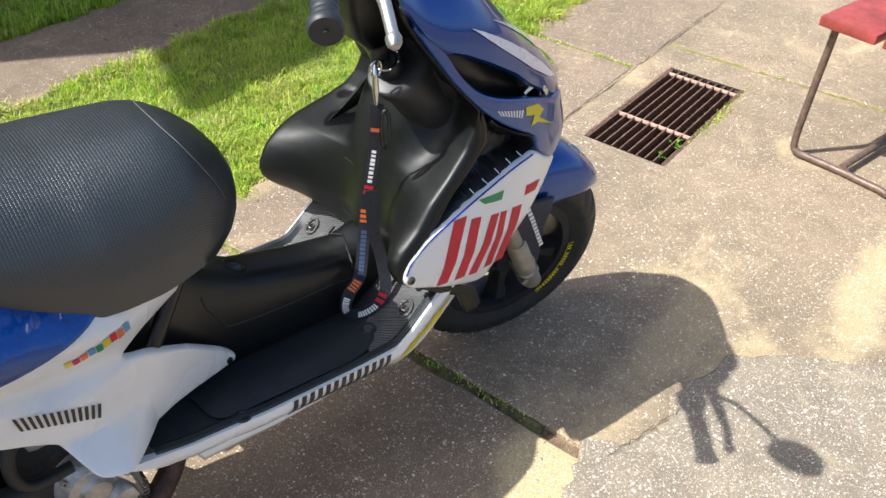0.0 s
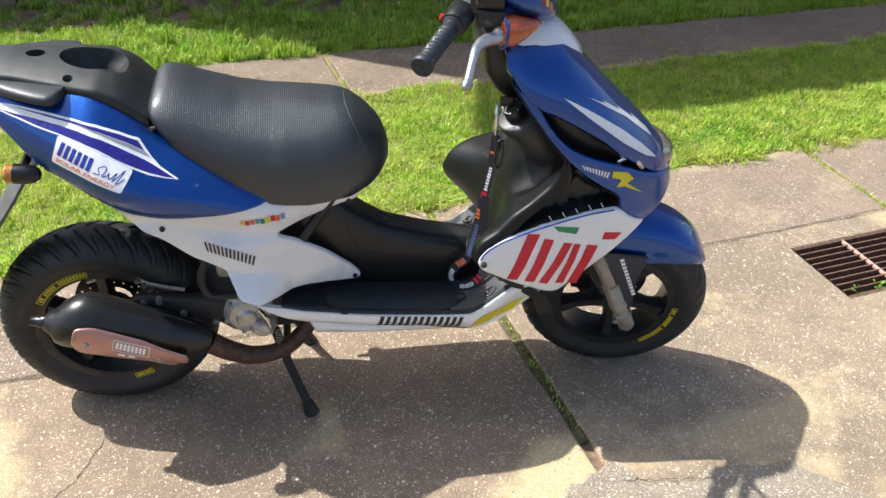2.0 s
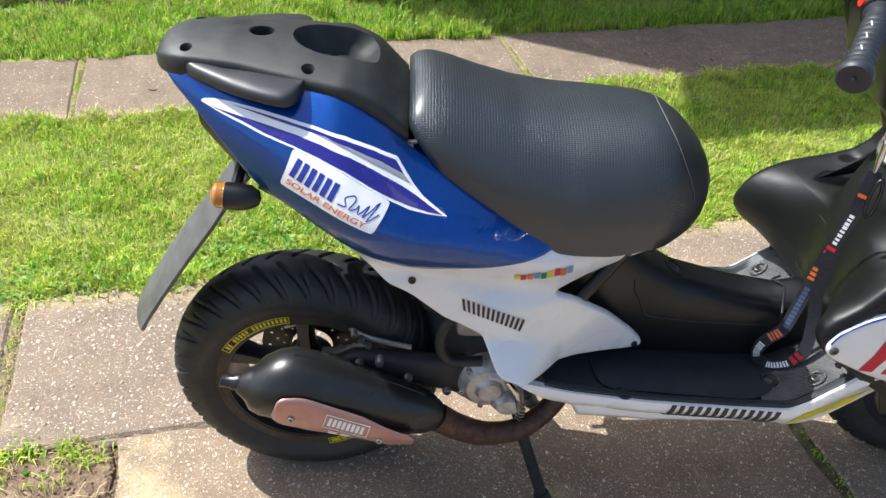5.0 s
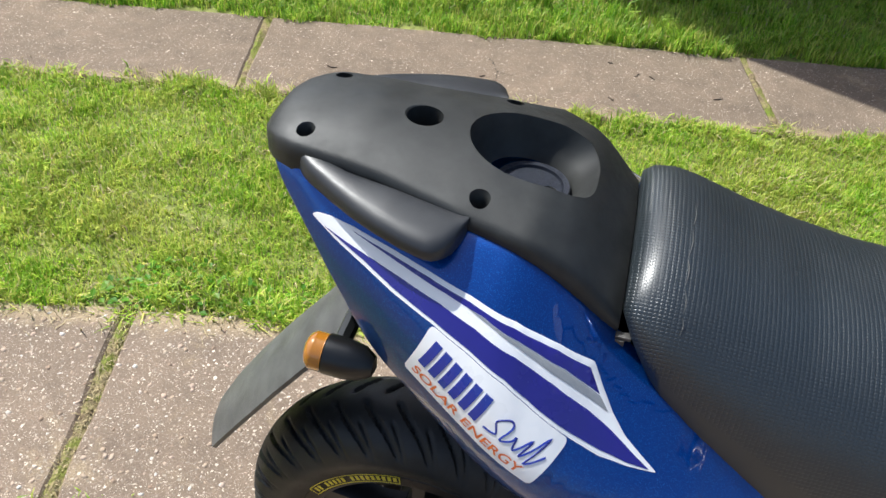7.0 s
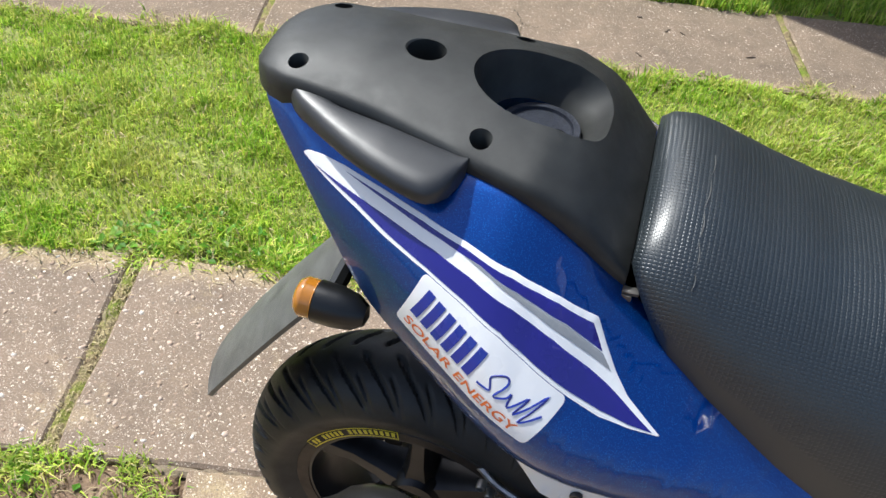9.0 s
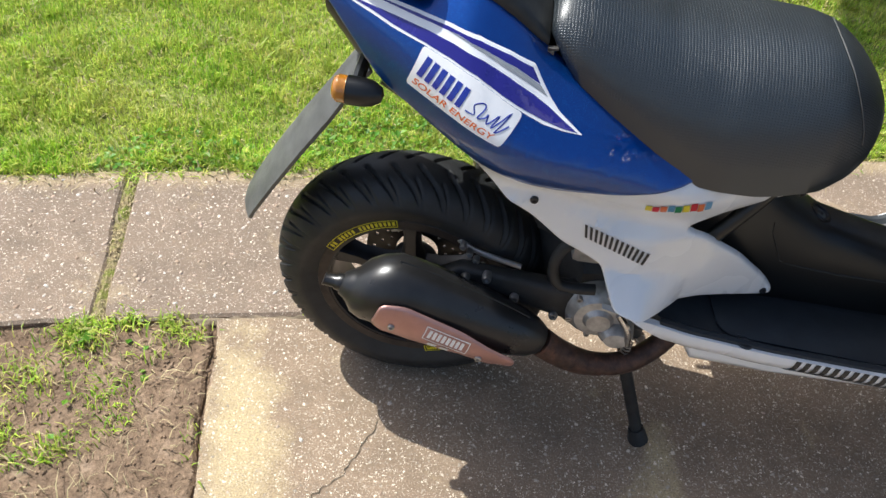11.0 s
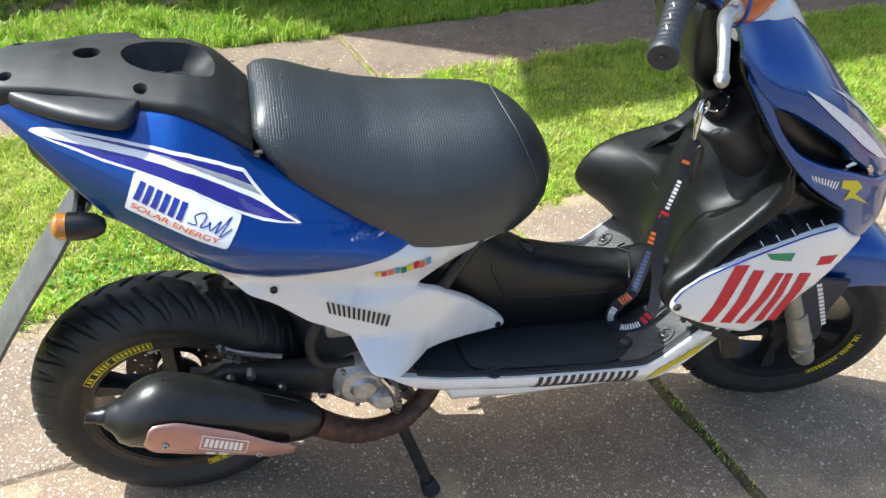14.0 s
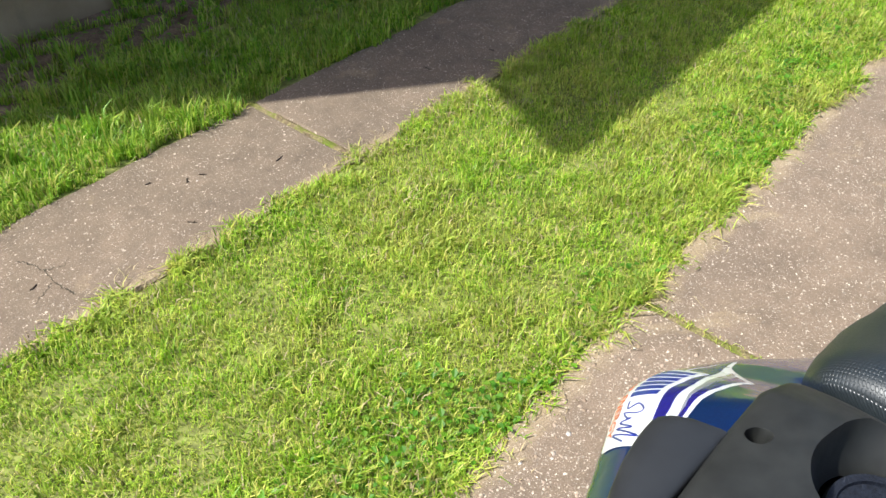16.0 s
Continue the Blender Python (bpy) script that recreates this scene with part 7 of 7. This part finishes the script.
blades("lawn_tufts", 42000, (-2.6, 4.8, 0.6, 1.56), lambda u, v: 0.047 + 0 * u, 7, GRASS, "fuller tufts of bright grass in the lawn", 0.9, 0.0017, 0.1, near_edge, -0.018, 1100, 0.018)
blades("verge_tufts", 26000, (-2.8, 5.0, 2.04, 3.0), lambda u, v: 0.075 + 0.025 * np.sin(u * 3), 8, VERGE, "tall bright tufts of grass beside the path", 0.8, 0.002, 0.1, far_edge, -0.018, 330, 0.026)
blades("edge_tufts", 9000, (-2.6, 4.8, 0.585, 0.635), lambda u, v: 0.05 + 0 * u, 9, GRASS, "grass hanging over the slab edges", 1.4, 0.0021, 0.1, None, -0.02, 150, 0.016)
blades("edge_tufts", 7000, (-2.6, 4.8, 1.515, 1.56), lambda u, v: 0.045 + 0 * u, 10, GRASS, "grass hanging over the slab edges", 1.4, 0.0021, 0.1, None, -0.02, 130, 0.016)
blades("edge_straw", 4200, (-2.6, 4.8, 0.575, 0.64), lambda u, v: 0.035 + 0 * u, 11, DRY, "dry cut grass along the slab edges", 1.9, 0.0013, 0.1, None, -0.012, 160, 0.03)
blades("edge_straw", 4200, (-2.6, 4.8, 1.5, 1.57), lambda u, v: 0.035 + 0 * u, 12, DRY, "dry cut grass along the slab edges", 1.9, 0.0013, 0.1, None, -0.012, 160, 0.03)
blades("soil_tufts", 3000, (-1.7, -0.41, -1.1, 0.11), lambda u, v: 0.035 + 0 * u, 5, GRASS, "sparse grass tufts growing in bare soil", 1.2, 0.0018, 1.35, lambda u, v: (np.sin(u * 11 + 2) * np.sin(v * 13 + 1) > 0.25) | (np.abs(v - 0.09 - ragged(u, 5)) < 0.012), -0.01)
blades("soil_weeds_grass", 15000, (-1.9, -0.56, -1.2, 0.08), lambda u, v: 0.03 + 0.02 * (u < -0.8), 15, GRASS, "patchy grass growing over bare soil", 1.3, 0.0017, 0.1, lambda u, v: np.sin(u * 9 + 1) * np.sin(v * 8 + 2) * 0.8 + (-0.72 - u) * 1.9 > 0.1, -0.008, 260, 0.03)
blades("soil_edge_grass", 620, (-0.72, -0.42, 0.06, 0.125), lambda u, v: 0.022 + 0 * u, 16, GRASS, "grass creeping over the edge of the slab", 1.6, 0.0016, 0.1, None, -0.006, 14, 0.014)
blades("soil_straw", 3200, (-1.7, -0.41, -1.1, 0.11), lambda u, v: 0.03 + 0 * u, 6, DRY, "dry stalks scattered on bare soil", 1.9, 0.0011, 1.0, lambda u, v: u < -0.42, -0.006)
for k, (u, n) in enumerate(((-0.66, 420), (-2.38, 200), (1.033, 160), (2.7225, 220))):
    blades("joint_grass", n, (u - 0.014, u + 0.014, 0.11, 0.62), lambda a, b: 0.014 + 0 * a, 20 + k, DRY if k == 0 else GRASS, "tiny grass growing in a paving joint", 1.5, 0.0013, 0.3, None, -0.006)
blades("joint_grass", 300, (-0.7, 1.0, 0.098, 0.126), lambda a, b: 0.010 + 0 * a, 30, GRASS, "tiny grass growing in a paving joint", 1.5, 0.0013, 1.2, lambda a, b: np.sin(a * 23) > 0.5, -0.006)
blades("joint_grass", 130, (1.034, 1.058, -0.5, 0.11), lambda a, b: 0.012 + 0 * a, 31, GRASS, "tiny grass growing in a paving joint", 1.5, 0.0013, 1.0, None, -0.006)
blades("grate_weeds", 420, (2.3, 2.9, -0.302, -0.272), lambda a, b: 0.02 + 0 * a, 32, GRASS, "weeds beside the drain grate", 1.2, 0.0018, 0.8, None, -0.01)


def leaf_field(name, count, area, size, seed, keep, label, z0=-0.015):
    """Small broad weed leaves, each a folded diamond of its own."""
    rng = random.Random(seed)
    verts, faces = [], []
    while count:
        u, v = rng.uniform(*area[:2]), rng.uniform(*area[2:])
        if not keep(u, v):
            count -= 0.2
            count = max(0, count)
            continue
        count = max(0, count - 1)
        p = uv(u, v, z0 + rng.uniform(0.0, 0.03))
        a, tilt, s = rng.uniform(0, 6.28), rng.uniform(-0.5, 0.7), size * rng.uniform(0.5, 1.3)
        d = Vector((math.cos(a), math.sin(a), tilt)) * s
        e = Vector((-math.sin(a), math.cos(a), 0)) * s * 0.4
        i = len(verts)
        verts += [p, p + d * 0.5 + e + Vector((0, 0, s * 0.12)), p + d, p + d * 0.5 - e + Vector((0, 0, s * 0.12))]
        faces += [(i, i + 1, i + 2), (i, i + 2, i + 3)]
    me = bpy.data.meshes.new(name)
    me.from_pydata([tuple(v) for v in verts], [], faces)
    me.materials.append(WEED)
    return tagged(new(name, me), label, "weeds", kind="stuff")


leaf_field("lawn_weeds", 5200, (-2.2, 4.0, 0.6, 0.86), 0.017, 41, lambda u, v: math.sin(u * 3.1 + 1) + math.sin(u * 7.3) * 0.6 > -0.1 - (0.8 - v) * 3, "small broad-leaved weeds along the lawn edge")
leaf_field("verge_weeds", 2600, (-2.5, 4.5, 2.05, 3.0), 0.02, 42, lambda u, v: math.sin(u * 4.3) * math.sin(v * 6) > 0.2, "small broad-leaved weeds in the shaded grass")
leaf_field("grate_leaves", 30, (2.19, 2.35, -0.272, -0.235), 0.013, 45, lambda u, v: True, "small green weeds growing up through the drain grate", -0.02)
leaf_field("soil_leaves", 700, (-1.8, -0.66, -1.1, 0.08), 0.015, 44, lambda u, v: math.sin(u * 9 + 1) * math.sin(v * 8 + 2) + (-0.85 - u) * 1.6 > 0.25, "small green weeds spreading over soil")
leaf_field("soil_weeds", 160, (-1.6, -0.42, -1.0, 0.1), 0.018, 43, lambda u, v: math.sin(u * 11 + 2) * math.sin(v * 13 + 1) > 0.35, "small weeds growing in bare soil")


def pebbles(name, count, area, size, seed, label, mat, sink=-0.002, keep=None):
    """Small rounded stones half sunk in the ground, each an island of its own."""
    rng = np.random.default_rng(seed)
    ball = bmesh.new()
    bmesh.ops.create_icosphere(ball, subdivisions=1, radius=1.0)
    shape = np.array([tuple(v.co) for v in ball.verts])
    tris = np.array([[v.index for v in f.verts] for f in ball.faces])
    ball.free()
    u, v = rng.uniform(*area[:2], count), rng.uniform(*area[2:], count)
    if keep is not None:
        ok = keep(u, v)
        u, v = u[ok], v[ok]
    n = len(u)
    r = size * (0.4 + 0.5 * rng.uniform(0, 1, n) + 0.9 * rng.uniform(0, 1, n) ** 6)
    turn, flat, thin = rng.uniform(0, 6.28, n), rng.uniform(0.3, 0.55, n), rng.uniform(0.55, 0.95, n)
    lumps = shape[None] * (1 + rng.uniform(-0.2, 0.2, (n, len(shape), 1))) * np.stack([r, r * thin, r * flat], 1)[:, None]
    c, s = np.cos(turn)[:, None], np.sin(turn)[:, None]
    base = np.outer(u, np.array(PU)) + np.outer(v, np.array(PV))
    verts = np.stack([lumps[..., 0] * c - lumps[..., 1] * s, lumps[..., 0] * s + lumps[..., 1] * c, lumps[..., 2]], 2) + base[:, None]
    verts[..., 2] += sink
    faces = (tris[None] + (np.arange(n) * len(shape))[:, None, None]).reshape(-1, 3)
    me = bpy.data.meshes.new(name)
    me.from_pydata(verts.reshape(-1, 3).tolist(), [], faces.tolist())
    me.polygons.foreach_set("use_smooth", np.ones(len(faces), bool))
    me.materials.append(mat)
    return tagged(new(name, me), label, "gravel", kind="stuff")


def pebble_material():
    m = Mat("mixed_pebbles", (0.5, 0.42, 0.34), 0.75, spec=0.3)
    tone = m.ramp(m.island(), (0.0, (0.26, 0.175, 0.12)), (0.25, (0.4, 0.3, 0.21)), (0.5, (0.46, 0.37, 0.28)), (0.78, (0.52, 0.38, 0.29)), (0.96, (0.7, 0.65, 0.58)))
    m.wire("Base Color", m.mix(m.ramp(m.noise(160, 4), (0.4, 0.35), (0.65, 0)), tone, (0.25, 0.19, 0.14)))
    return m.m


PEBBLE = pebble_material()
pebbles("soil_clods", 3200, (-1.6, -0.4, -1.0, 0.105), 0.0045, 51, "crumbly brown clods of soil", SOIL, -0.003)
pebbles("slab_pebbles", 5600, (-1.6, 1.02, 0.125, 0.6), 0.005, 52, "mixed pale pebbles standing proud of the worn slabs", PEBBLE, -0.0012, lambda u, v: (np.abs(u + 0.66) > 0.02))
pebbles("path_pebbles", 800, (-2.3, 1.02, 1.56, 2.01), 0.0038, 53, "mixed pale pebbles standing proud of the worn path", PEBBLE, -0.0012, lambda u, v: (np.abs(u + 0.634) > 0.02))
pebbles("slab_pebbles", 2400, (-0.39, 1.02, -0.9, 0.09), 0.0042, 54, "mixed pale pebbles standing proud of the worn slabs", PEBBLE, -0.0014)
pebbles("slab_pebbles", 1700, (1.07, 2.1, -1.0, 0.09), 0.0042, 55, "mixed pale pebbles standing proud of the worn slabs", PEBBLE, -0.0014)


# ---- twigs on the far path ----
def twig(u, v, turn, size):
    rng = random.Random(int(u * 1000))
    d = Vector((math.cos(turn), math.sin(turn), 0))
    side = Vector((-d.y, d.x, 0))
    pts = [uv(u, v, 0.0022) + d * size * k + side * rng.uniform(-0.12, 0.12) * size for k in (-0.5, -0.2, 0.15, 0.5)]
    root = thing("twig", pts[1], "small dry brown twig lying on the concrete path", "twig", group="twigs on the path")
    stem = part("stem", tube(pts, (0.0012, 0.0018, 0.0015, 0.0009), 6), TWIG, root)
    part("side_shoot", tube([pts[2], pts[2] + d * size * 0.16 + side * size * 0.2 + Vector((0, 0, 0.003))], (0.0016, 0.001), 5, straight=True), TWIG, stem)


TWIG = plain("dry_twig_bark", (0.06, 0.042, 0.028), 0.85, spread=0.4, scale=90)
for k, (u, v) in enumerate(((0.872, 1.713), (0.672, 1.817), (0.625, 1.826), (0.544, 1.898), (1.577, 1.751), (0.109, 1.738), (0.516, 1.656), (-0.064, 1.691), (-0.373, 1.717), (1.831, 1.665))):
    twig(u, v, 0.5 + 1.9 * k, (0.034, 0.022, 0.028, 0.018)[k % 4])
